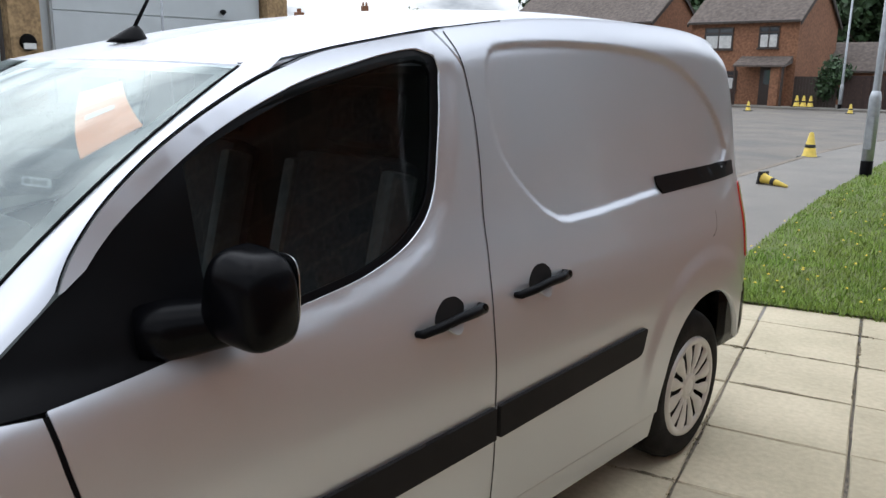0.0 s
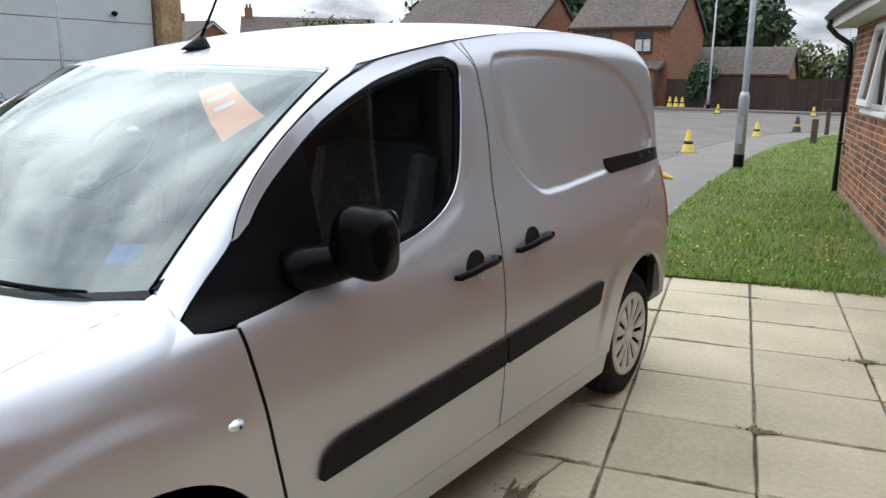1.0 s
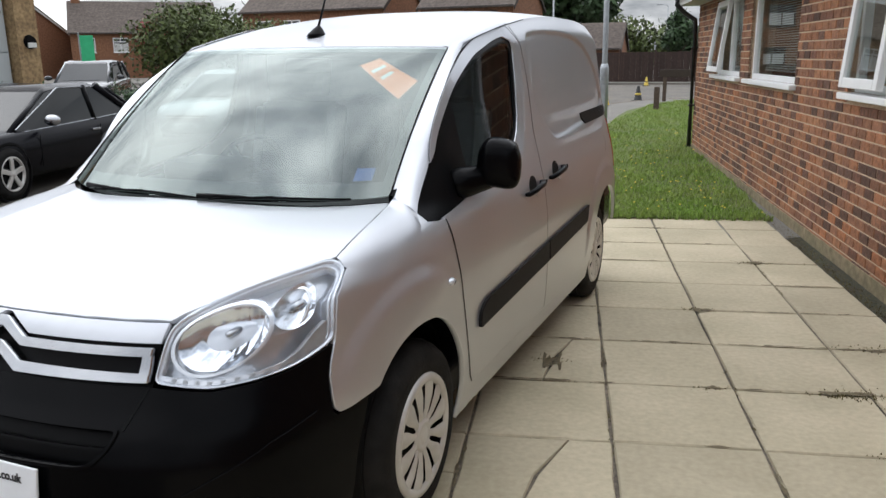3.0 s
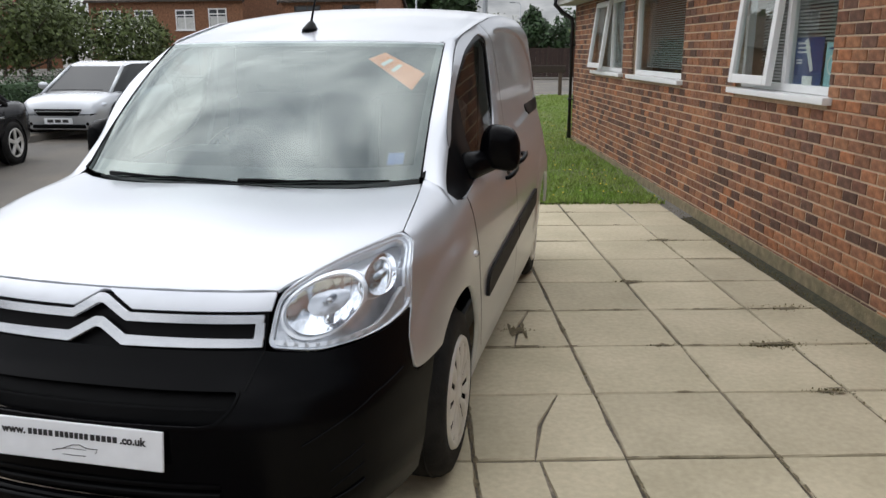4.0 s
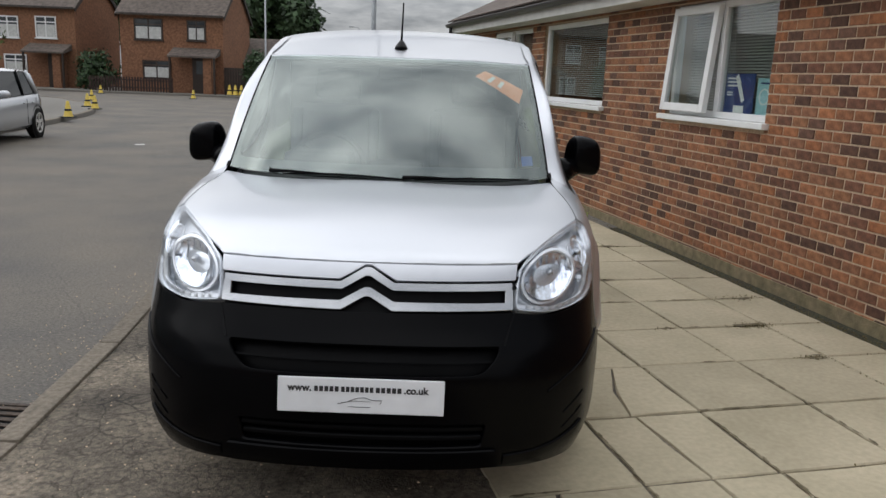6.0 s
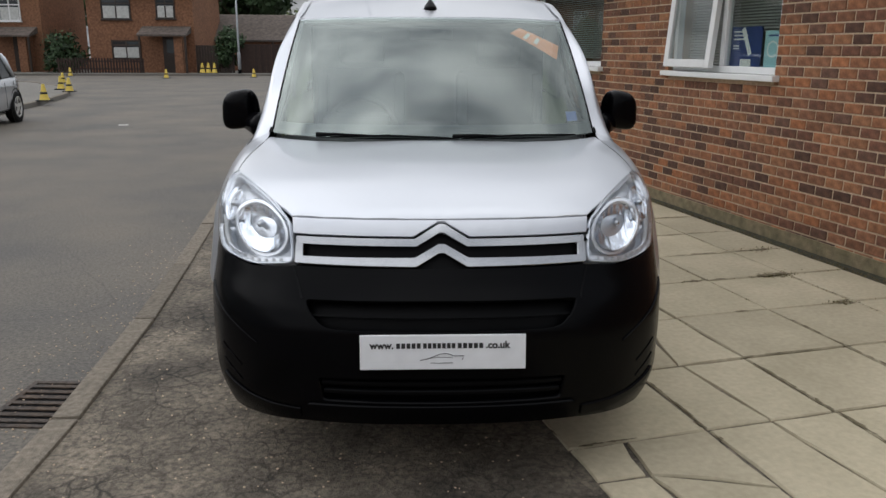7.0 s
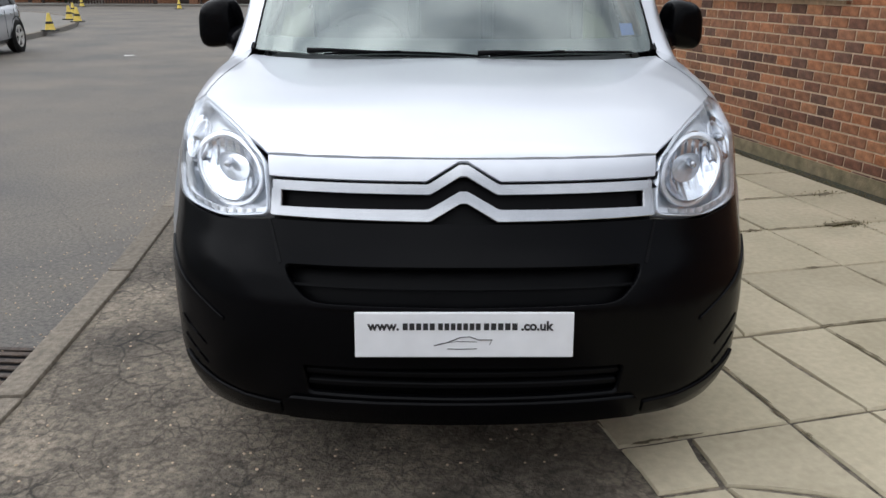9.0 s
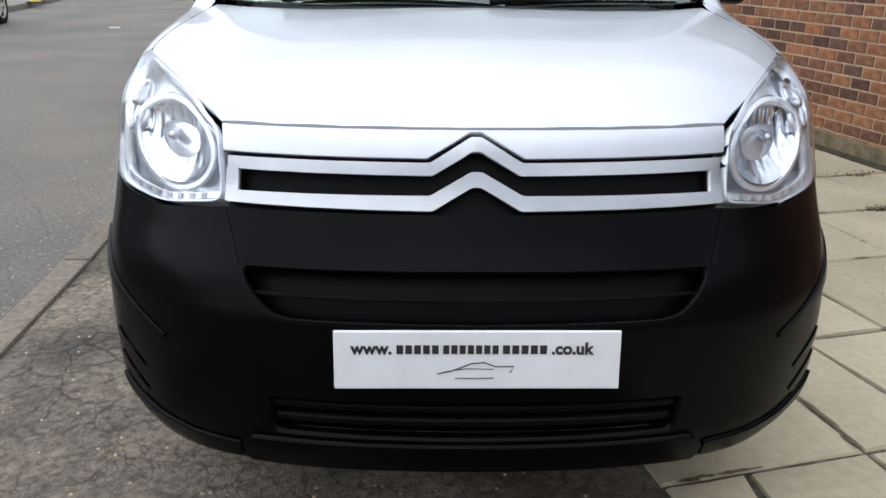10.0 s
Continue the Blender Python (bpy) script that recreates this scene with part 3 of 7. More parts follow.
for c in range(n_c):
    f0 = c / n_c
    p0, z0 = EP - 0.06 + (3.95) * f0, EAVE + 0.115 + 1.9 * f0
    m = Matrix.Translation((p0, 0, z0)) @ Matrix.Rotation(-slope, 4, "Y")
    part("tile_course", box((0, Q0 - 0.2, 0), (0.36, Q1 + 0.14, 0.022), m, 0.004), TILE, roof)
part("fascia", box((EP, Q0, EAVE - 0.08), (EP + 0.02, Q1 + 0.1, EAVE + 0.09)), SOFFIT, roof, "white painted fascia board")
part("soffit", box((EP + 0.02, Q0, EAVE - 0.08), (WALL_P + 0.01, Q1 + 0.1, EAVE - 0.06)), SOFFIT, roof, "white soffit board")
part("barge_board", box((EP - 0.02, Q1 + 0.10, EAVE - 0.08), (EP + 0.45, Q1 + 0.14, EAVE + 0.12)), FASCIA, roof)
prof = [(EP - 0.055 + 0.055 * math.cos(a), EAVE + 0.075 + 0.055 * math.sin(a)) for a in [math.pi + k * math.pi / 8 for k in range(9)]]
prof += [(x + (0.006 if i < 4 else -0.006 if i > 4 else 0), z + 0.006) for i, (x, z) in reversed(list(enumerate(prof)))]
part("gutter", prism(prof, Q0, Q1 + 0.16, "y"), GUTTER, roof, "black half-round gutter", True)
bm = tube([(EP - 0.055, Q1 - 0.02, EAVE + 0.03), (EP - 0.055, Q1 - 0.02, EAVE - 0.06), (EP + 0.06, Q1 - 0.02, EAVE - 0.18), (WALL_P - 0.06, Q1 - 0.04, EAVE - 0.30),
           (WALL_P - 0.05, Q1 - 0.04, EAVE - 0.42), (WALL_P - 0.05, Q1 - 0.04, 0.05)], 0.036, 12)
part("downpipe", bm, GUTTER, roof, "black downpipe at the corner", True)
for z in (0.7, 1.6):
    part("pipe_clip", box((WALL_P - 0.095, Q1 - 0.09, z), (WALL_P + 0.01, Q1 + 0.01, z + 0.03), None, 0.004), GUTTER, roof)


def bar_frame(bm, a, b, z0, z1, p, w, d):
    """Four bars round an opening, mitred by butting, at depth p."""
    add_box(bm, (p, a, z0), (p + d, a + w, z1), None, 0.006)
    add_box(bm, (p, b - w, z0), (p + d, b, z1), None, 0.006)
    add_box(bm, (p, a + w, z0), (p + d, b - w, z0 + w), None, 0.006)
    add_box(bm, (p, a + w, z1 - w), (p + d, b - w, z1), None, 0.006)


def pane(name, a, b, z0, z1, p, parent, m=None, label=""):
    o = part(name, box((p, a, z0), (p + 0.006, b, z1), m), PANE, parent, label)
    o.visible_shadow = False
    return o


for name, a, b in WINDOWS:
    w = thing(name, "white plastic window with venetian blinds behind the glass", "window", BUNGALOW, kind="structure")
    z0, z1, p = SILL_Z + 0.045, HEAD_Z, WALL_P + 0.045
    bm = bmesh.new()
    bar_frame(bm, a + 0.004, b - 0.004, z0, z1 - 0.004, p, 0.055, 0.06)
    split = a + (b - a) * (0.50 if name != "window_2" else 2.0)
    if name != "window_2":
        add_box(bm, (p, split - 0.03, z0 + 0.055), (p + 0.06, split + 0.03, z1 - 0.059), None, 0.006)
    part("window_frame", bm, UPVC, w)
    bm = box((WALL_P - 0.06, a - 0.05, SILL_Z - 0.005), (p + 0.02, b + 0.05, SILL_Z + 0.042), None, 0.008)
    part("window_sill", bm, UPVC, w, "white projecting sill")
    if name == "window_2":
        pane("pane", a + 0.055, b - 0.055, z0 + 0.05, z1 - 0.055, p + 0.03, w)
    else:
        pane("pane", a + 0.055, split - 0.028, z0 + 0.05, z1 - 0.055, p + 0.03, w)
        # the other light is hung at its head and stands open at the foot
        hinge = Matrix.Translation((p - 0.004, 0, z1 - 0.03)) @ Matrix.Rotation(radians(4.5 if name == "window_3" else 7), 4, "Y")
        qa, qb, dz = split + 0.005, b - 0.03, z1 - z0 - 0.06
        bm = bmesh.new()
        for lo, hi in (((-0.05, qa, -dz), (0, qa + 0.07, 0)), ((-0.05, qb - 0.07, -dz), (0, qb, 0)), ((-0.05, qa + 0.07, -dz), (0, qb - 0.07, -dz + 0.07)), ((-0.05, qa + 0.07, -0.07), (0, qb - 0.07, 0))):
            add_box(bm, lo, hi, hinge, 0.007)
        sash = part("casement", bm, UPVC, w, "white casement standing open at the foot")
        pane("pane", qa + 0.06, qb - 0.06, -dz + 0.06, -0.06, -0.028, sash, hinge)
    # blinds
    ba, bb = (a + 0.07, b - 0.07)
    n_s = 36
    for k in range(n_s):
        z = z1 - 0.07 - k * 0.0245
        if z < z0 + (0.08 if name == "window_2" else 0.06):
            break
        m = Matrix.Translation((p + 0.13, 0, z)) @ Matrix.Rotation(radians(-38), 4, "Y")
        part("blind_slat", box((-0.0125, ba, -0.0006), (0.0125, bb, 0.0006), m), BLIND, w)
    for qq in (ba + 0.2, bb - 0.2):
        part("blind_cord", box((p + 0.129, qq, z0 + 0.05), (p + 0.131, qq + 0.002, z1 - 0.05)), BLIND, w)

# posters inside the near window
poster = thing("poster", "navy blue poster with a white tool drawing behind the glass", "poster", BUNGALOW)
pp = WALL_P + 0.105
part("sheet", box((pp, 2.46, 1.275), (pp + 0.003, 2.86, 1.62)), POSTER, poster)
for k, (za, wd) in enumerate(((1.575, 0.17), (1.545, 0.19), (1.515, 0.15), (1.46, 0.08), (1.44, 0.08))):
    part("text_bar", box((pp - 0.002, 2.83 - wd, za), (pp, 2.83, za + 0.012)), WHITE_INK, poster)
m = Matrix.Translation((pp - 0.003, 2.62, 1.44)) @ Matrix.Rotation(radians(-28), 4, "X")
part("drawn_handle", box((0, -0.022, -0.05), (0.002, 0.022, 0.19), m, 0.0), WHITE_INK, poster)
part("drawn_head", box((pp - 0.003, 2.58, 1.30), (pp, 2.72, 1.36), None, 0.001), WHITE_INK, poster)
notice = thing("notice", "pale aqua notice sheet behind the glass", "poster", BUNGALOW)
part("sheet", box((pp, 2.22, 1.29), (pp + 0.003, 2.42, 1.585)), POSTER_PALE, notice)
part("ring", lathe([(0.065, 0), (0.055, 0), (0.055, -0.002), (0.065, -0.002)], 24, "x", True), WHITE_INK, notice).location = (pp - 0.002, 2.32, 1.44)
part("text_bar", box((pp - 0.002, 2.26, 1.54), (pp, 2.38, 1.553)), POSTER, notice)

# bricks in running bond: those beside the paving are pieces of their own, the others joined
BH, BL, BJ = 0.065, 0.162, 0.011


def brick_cells():
    c = 0
    z = 0.03
    while z + BH < EAVE + 0.06:
        q = Q0 + (0.0865 if c % 2 else 0)
        while q < Q1 - 0.02:
            a, b = q, min(q + BL, Q1)
            cut = [(a, b)]
            for _, wa, wb in WINDOWS:
                if z + BH > SILL_Z - 0.01 and z < HEAD_Z:
                    cut = [s for (u, v) in cut for s in ((u, min(v, wa)), (max(u, wb), v)) if s[1] - s[0] > 0.03]
            for u, v in cut:
                yield u, v, z
            q += BL + BJ
        z += BH + BJ
        c += 1


def brick_verts(u, v, z, p, d=0.03, ch=0.004):
    return [(p + ch, u, z), (p + ch, v, z), (p + ch, v, z + BH), (p + ch, u, z + BH), (p, u + ch, z + ch), (p, v - ch, z + ch), (p, v - ch, z + BH - ch), (p, u + ch, z + BH - ch),
            (p + d, u, z), (p + d, v, z), (p + d, v, z + BH), (p + d, u, z + BH)]


BRICK_FACES = [(4, 7, 6, 5), (0, 4, 5, 1), (1, 5, 6, 2), (2, 6, 7, 3), (3, 7, 4, 0), (0, 1, 9, 8), (1, 2, 10, 9), (2, 3, 11, 10), (3, 0, 8, 11)]
cells = list(brick_cells())
near = [c for c in cells if 0.9 < c[0] < 2.75 and c[2] < 1.75][:300]
near_set = set(near)
verts, faces = [], []
for c in cells:
    if c not in near_set:
        i = len(verts)
        verts += brick_verts(*c, WALL_P + rg.uniform(-0.002, 0.002))
        faces += [tuple(k + i for k in f) for f in BRICK_FACES]
me = bpy.data.meshes.new("brickwork")
me.from_pydata(verts, [], faces)
me.materials.append(BRICK_J)
o = tagged(new("brickwork", me), "red-brown bricks in running bond", kind="stuff")
o.parent = wall


# ---- houses ----
def house(label, x0, x1, y0, y1, eave, ridge, wins, door=None, canopy=None, chimneys=(), brick=HOUSE_BRICK, frame=BROWN_FRAME, turn=None, z=0.05, barge=None):
    """A two-storey house with its ridge along x; windows as (x, width, sill, head) on the front."""
    h = thing("house", label, "house")
    ym = (y0 + y1) / 2
    bm = bmesh.new()
    prof = [(y0, 0), (y1, 0), (y1, eave), (ym, ridge), (y0, eave)]
    r0, r1 = [bm.verts.new((x0, a, b)) for a, b in prof], [bm.verts.new((x1, a, b)) for a, b in prof]
    for k in (0, 1, 4):
        bm.faces.new((r0[k], r0[(k + 1) % 5], r1[(k + 1) % 5], r1[k]))
    bm.faces.new(list(reversed(r0)))
    bm.faces.new(r1)
    bmesh.ops.recalc_face_normals(bm, faces=bm.faces)
    part("wall", bm, brick, h)
    s = math.atan2(ridge - eave, ym - y0)
    ln = (ym - y0) / math.cos(s) + 0.35
    for side in (1, -1):
        rows = 14
        m = Matrix.Translation((0, y0 if side > 0 else y1, eave)) @ Matrix.Scale(side, 4, (0, 1, 0)) @ Matrix.Rotation(s, 4, "X")
        bm = box((x0 - 0.15, -0.35, 0.0), (x1 + 0.15, ln - 0.35, 0.03), m)
        bmesh.ops.recalc_face_normals(bm, faces=bm.faces)
        rf = part("roof", bm, TILE, h)
        for k in range(rows):
            a = -0.35 + k * ln / rows
            bm = box((x0 - 0.15, a, 0.034), (x1 + 0.15, a + ln / rows + 0.04, 0.075), m @ Matrix.Rotation(radians(0.8), 4, "X"))
            bmesh.ops.recalc_face_normals(bm, faces=bm.faces)
            part("tile_course", bm, TILE, rf)
        if side > 0:
            part("gutter", box((x0 - 0.1, y0 - 0.32, eave - 0.16), (x1 + 0.1, y0 - 0.22, eave - 0.06), None, 0.02), FASCIA, rf)
    for xe in (x0 - 0.16, x1 + 0.12):
        bm = bmesh.new()
        for side in (1, -1):
            add_box(bm, (xe, -0.35, -0.14), (xe + 0.04, ln - 0.35, 0.02), Matrix.Translation((0, y0 if side > 0 else y1, eave)) @ Matrix.Scale(side, 4, (0, 1, 0)) @ Matrix.Rotation(s, 4, "X"))
        bmesh.ops.recalc_face_normals(bm, faces=bm.faces)
        part("barge_board", bm, barge or FASCIA, h)
    for xw, w, a, b in wins:
        t = 0.07
        wf = bmesh.new()
        rings = [[wf.verts.new(q) for q in ((u0, yy, v0), (u1, yy, v0), (u1, yy, v1), (u0, yy, v1))]
                 for yy in (y0 - 0.05, y0 + 0.02) for u0, u1, v0, v1 in ((xw, xw + w, a, b), (xw + t, xw + w - t, a + t, b - t))]
        for k in range(4):
            n = (k + 1) % 4
            for ra, rb in ((0, 1), (3, 2), (2, 0), (1, 3)):
                wf.faces.new((rings[ra][k], rings[ra][n], rings[rb][n], rings[rb][k]))
        bmesh.ops.recalc_face_normals(wf, faces=wf.faces)
        win = part("window", wf, frame, h)
        part("mullion", box((xw + w / 2 - t / 2, y0 - 0.045, a + t), (xw + w / 2 + t / 2, y0 + 0.02, b - t)), frame, win)
        part("transom", box((xw + t, y0 - 0.04, b - 0.30 * (b - a)), (xw + w - t, y0 + 0.02, b - 0.30 * (b - a) + t)), frame, win)
        part("pane", box((xw + t, y0 - 0.02, a + t), (xw + w - t, y0 - 0.01, b - t)), DARK_GLASS, win)
        part("curtain", box((xw + t + 0.03, y0 - 0.03, a + t), (xw + w - t - 0.03, y0 - 0.021, a + (b - a) * 0.62)), CURTAIN, win, "white net curtain")
        part("sill", box((xw - 0.05, y0 - 0.10, a - 0.06), (xw + w + 0.05, y0, a), None, 0.01), frame, win)
    if door:
        xd, wd, hd = door
        d = part("door", box((xd, y0 - 0.04, 0), (xd + wd, y0 + 0.02, hd), None, 0.01), BROWN_FRAME, h, "dark panelled front door")
        part("door_light", box((xd + wd * 0.25, y0 - 0.05, hd * 0.55), (xd + wd * 0.75, y0 - 0.041, hd * 0.92)), DARK_GLASS, d)
    if canopy:
        xa, xb, zc = canopy
        bm = prism([(y0 - 1.1, zc), (y0, zc + 0.45), (y0, zc + 0.1), (y0 - 1.1, zc - 0.1)], xa, xb, "x")
        cn = part("canopy", bm, TILE, h, "tiled lean-to porch canopy")
        for xp in (xa + 0.05, xb - 0.15):
            part("post", box((xp, y0 - 1.05, 0), (xp + 0.1, y0 - 0.95, zc)), BROWN_FRAME, cn)
        part("porch_wall", box((xb - 0.75, y0 - 0.9, 0), (xb - 0.3, y0 - 0.01, zc - 0.1)), brick, cn)
    for xc, hc in chimneys:
        c = part("chimney", box((xc, ym - 0.35, ridge - 0.4), (xc + 0.7, ym + 0.35, ridge + hc), None, 0.03), brick, h)
        for dx in (0.2, 0.5):
            part("chimney_pot", lathe([(0.0, 0), (0.12, 0), (0.10, 0.35), (0.07, 0.35), (0.07, 0.1)], 12), HOUSE_BRICK, c).location = (xc + dx, ym, ridge + hc)
    h.matrix_world = Matrix.Translation((0, 0, z)) if turn is None else turn
    return h


house("russet brick two-storey house with dark brown window frames and porch", -17.9, -12.15, 42.2, 48.4, 4.35, 6.45,
      [(-17.1, 1.6, 2.85, 4.0), (-14.15, 1.05, 2.9, 4.0), (-16.7, 1.6, 0.75, 1.75)], (-13.9, 0.9, 1.95), (-14.95, -12.3, 2.05), [(-17.5, 0.8)])
house("russet brick pair of houses with white windows and twin chimneys", -31.2, -20.75, 43.0, 49.2, 4.55, 6.6,
      [(-25.2, 1.25, 2.7, 3.9), (-23.0, 1.2, 2.75, 3.95), (-24.9, 1.3, 0.7, 1.8), (-28.0, 1.25, 2.7, 3.9), (-30.2, 1.25, 2.7, 3.9)], (-22.4, 0.85, 1.95),
      (-23.4, -21.0, 2.0), [(-26.6, 0.9), (-25.2, 0.9)], frame=UPVC)


def place(x, y, yaw, z=0.05):
    return Matrix.Translation((x, y, z)) @ Matrix.Rotation(radians(yaw), 4, "Z")


house("distant brick house with a brown tiled roof", 1.9, 14, 0, 7.5, 3.9, 6.5, [(2.6, 1.2, 2.2, 3.4), (5.2, 1.2, 2.2, 3.4), (9, 1.3, 2.2, 3.4)], None, None, [(2.1, 0.9)],
      frame=UPVC, turn=place(-54.5, 47.6, 44))
house("distant brick house end with a white barge board", -9, 0, -4.8, 4.8, 3.3, 6.1, [(-5, 1.2, 1.9, 2.9)], None, None, [(-4.6, 0.9)],
      frame=UPVC, turn=place(-57.5, 49.5, 4, ROAD_Z), barge=SOFFIT)
house("distant russet house with a low tiled roof", -5, 5, 0, 7, 4.5, 6.5, [(-4, 1.3, 2.6, 3.8), (-1, 1.3, 2.6, 3.8), (2, 1.3, 2.6, 3.8)], None, None, [(-0.4, 0.9)], frame=UPVC, turn=place(-77, 49, 46, ROAD_Z))
house("cream rendered gable-end house beyond the fence", -3.4, 3.4, 0, 7, 3.6, 5.1, [(-1, 1, 2.3, 3.3)], None, None, [(-3, 0.9)], brick=CREAM, frame=UPVC, turn=place(-11.5, 62, 80))
house("low brown-roofed garage behind the fence", -3.0, 3.0, 0, 4.5, 1.9, 3.3, [], None, None, [], turn=place(-10.0, 47, 4))

# the light grey unit with sand brick pillars across the road
unit = thing("garage_unit", "pale grey panelled unit with sandy brick pillars", "building")
part("wall", box((-26, -12, 0), (-16.75, 13.6, 5.2)), CLADDING, unit)
for y0, y1, n in ((7.4, 12.95, 1), (-0.2, 6.2, 2), (-7.0, -1.2, 3)):
    door = part("roller_door", box((-16.8, y0, 0.06), (-16.62, y1, 5.0)), CLADDING, unit, "pale grey sectional door")
    for z in (1.28, 2.28, 3.28, 4.28):
        part("door_panel", box((-16.62, y0 + 0.03, z - 0.485), (-16.585, y1 - 0.03, z + 0.485), None, 0.012), CLADDING, door)
for y in (13.0, 6.4, -0.9, -7.7):
    part("pillar", box((-16.8, y, 0.05), (-16.3, y + 0.66, 5.2), None, 0.01), SAND_BRICK, unit, "sandy yellow brick pillar")
part("parapet", box((-26.1, -12.1, 5.2), (-16.25, 13.75, 5.45), None, 0.02), FASCIA, unit)
for y in (13.35, 6.75):
    lamp = part("bulkhead_lamp", lathe([(0, 0.10), (0.15, 0.09), (0.18, 0.02), (0.18, 0), (0, 0)], 24, "x"), BLACK_TRIM, unit, "round black bulkhead lamp")
    lamp.location = (-16.3, y, 2.05)
    part("lamp_glass", box((0.085, -0.13, -0.15), (0.11, 0.13, -0.02), None, 0.02), LAMP_WHITE, lamp, "white lamp glass")
cctv = part("camera_dome", lathe([(0, 0.06), (0.07, 0.03), (0.09, -0.02), (0.0, -0.1)], 14), BLACK_TRIM, unit, "small dark dome camera")
cctv.location = (-16.5, 11.75, 3.0)
part("downpipe", tube([(-16.25, 6.2, 0.05), (-16.25, 6.2, 5.2)], 0.05, 8), FASCIA, unit)


# ---- trees, hedges ----
def crown(name, blobs, n, size, material, parent=None, label="", seed=1):
    """A crown of many small leaf clumps, scattered in a few uneven masses with gaps."""
    r = random.Random(seed)
    verts, faces = [], []
    tot = sum(b[3] ** 2 for b in blobs)
    for bx, by, bz, br in blobs:
        for _ in range(int(n * br * br / tot)):
            d = Vector((r.gauss(0, 1), r.gauss(0, 1), r.gauss(0, 1))).normalized()
            rr = br * (0.55 + 0.5 * r.random()) * (1 + 0.35 * noise.noise(d * 2.3 + Vector((bx, by, bz))))
            c = Vector((bx, by, bz)) + d * rr * Vector((1, 1, 0.85)).length / 1.65
            a = Vector((r.gauss(0, 1), r.gauss(0, 1), r.gauss(0, 1))).normalized()
            b = a.cross(d + Vector((0.01, 0.02, 0.4))).normalized()
            s = size * r.uniform(0.5, 1.3)
            i = len(verts)
            verts += [c - a * s, c + b * s * 0.55, c + a * s, c - b * s * 0.55]
            faces += [(i, i + 1, i + 2), (i, i + 2, i + 3)]
    me = bpy.data.meshes.new(name)
    me.from_pydata(verts, [], faces)
    me.materials.append(material)
    o = new(name, me)
    if parent:
        o.parent = parent
    return tagged(o, label)


def tree(label, x, y, h, rad, material, n=6000, leaf=0.12, seed=1, base=0.3, category="tree"):
    r = random.Random(seed)
    t = thing("tree", label, category)
    bm = bmesh.new()
    add_tube(bm, [(0, 0, 0), (0.05, 0.02, h * 0.3), (0, 0.05, h * 0.55), (0.05, 0, h * 0.85)], [h * 0.035, h * 0.028, h * 0.018, h * 0.006], 9)
    for k in range(7):
        a, z = r.uniform(0, math.tau), h * r.uniform(0.28, 0.6)
        e = (rad * 0.75 * math.cos(a), rad * 0.75 * math.sin(a), z + h * 0.2)
        add_tube(bm, [(0, 0, z), (e[0] * 0.5, e[1] * 0.5, z + h * 0.07), e], [h * 0.014, h * 0.009, h * 0.003], 6)
    part("trunk", bm, BARK, t)
    blobs = [(r.uniform(-0.6, 0.6) * rad, r.uniform(-0.6, 0.6) * rad, h * base + (h - h * base) * r.uniform(0.2, 0.78), rad * r.uniform(0.4, 0.62)) for _ in range(11)]
    blobs.append((0, 0, h - rad * 0.5, rad * 0.5))
    crown("crown", blobs, n, leaf, material, t, seed=seed)
    t.location = (x, y, -0.03 if -24.5 < x < -23.9 and y < 39 else 0.05)
    return t


tree("leafy green roadside tree with an uneven crown", -15.6, 18.0, 3.05, 1.5, LEAF_A, 5200, 0.08, 2)
tree("large green shrub dotted with white blossom", -15.6, 22.5, 2.8, 1.5, LEAF_A, 6000, 0.08, 3, 0.12, "shrub")
crown("blossom", [(-15.4, 21.6, 1.7, 1.0), (-14.6, 21.9, 1.9, 0.7)], 260, 0.05, BLOSSOM, None, "", 5)
tagged(bpy.data.objects["blossom"], "white blossom clusters on the shrub", "blossom", kind="stuff")
tree("pale green young shrub beside the pavement", -24.0, 38.0, 3.4, 1.3, LEAF_A, 3500, 0.12, 6, 0.15, "shrub")
tree("dark green tall tree behind the houses", -12.0, 56.5, 8.5, 3.2, LEAF_B, 7000, 0.28, 7)
tree("dark green tree between the houses", -23.8, 54.5, 8.8, 2.8, LEAF_B, 5000, 0.28, 8)
tree("dark narrow conifer beyond the fence", -5.6, 66, 5.0, 1.5, LEAF_B, 3000, 0.22, 9)
for k, (x, y, h, r) in enumerate(((-10.5, 74, 4.6, 4.0), (-4.5, 78, 4.4, 3.6), (1.5, 62, 4.0, 3.5), (-33, 52, 8, 3.5), (-40, 50, 6.0, 3.0), (-52, 60, 7, 3.5))):
    tree("distant leafy green garden tree", x, y, h, r, LEAF_B if k % 2 else LEAF_A, 3000, 0.28, 20 + k, 0.1)
tree("tall red-leaved garden shrub", -34, 38.5, 4.0, 1.7, LEAF_C, 3000, 0.2, 31)
tree("garden bush between the houses", -19.3, 42.5, 2.2, 1.2, LEAF_B, 2200, 0.12, 33, 0.05, "shrub")
tree("green creeper and bush at the fence corner", -10.3, 42.3, 2.6, 0.9, LEAF_B, 1800, 0.12, 34, 0.05, "shrub")


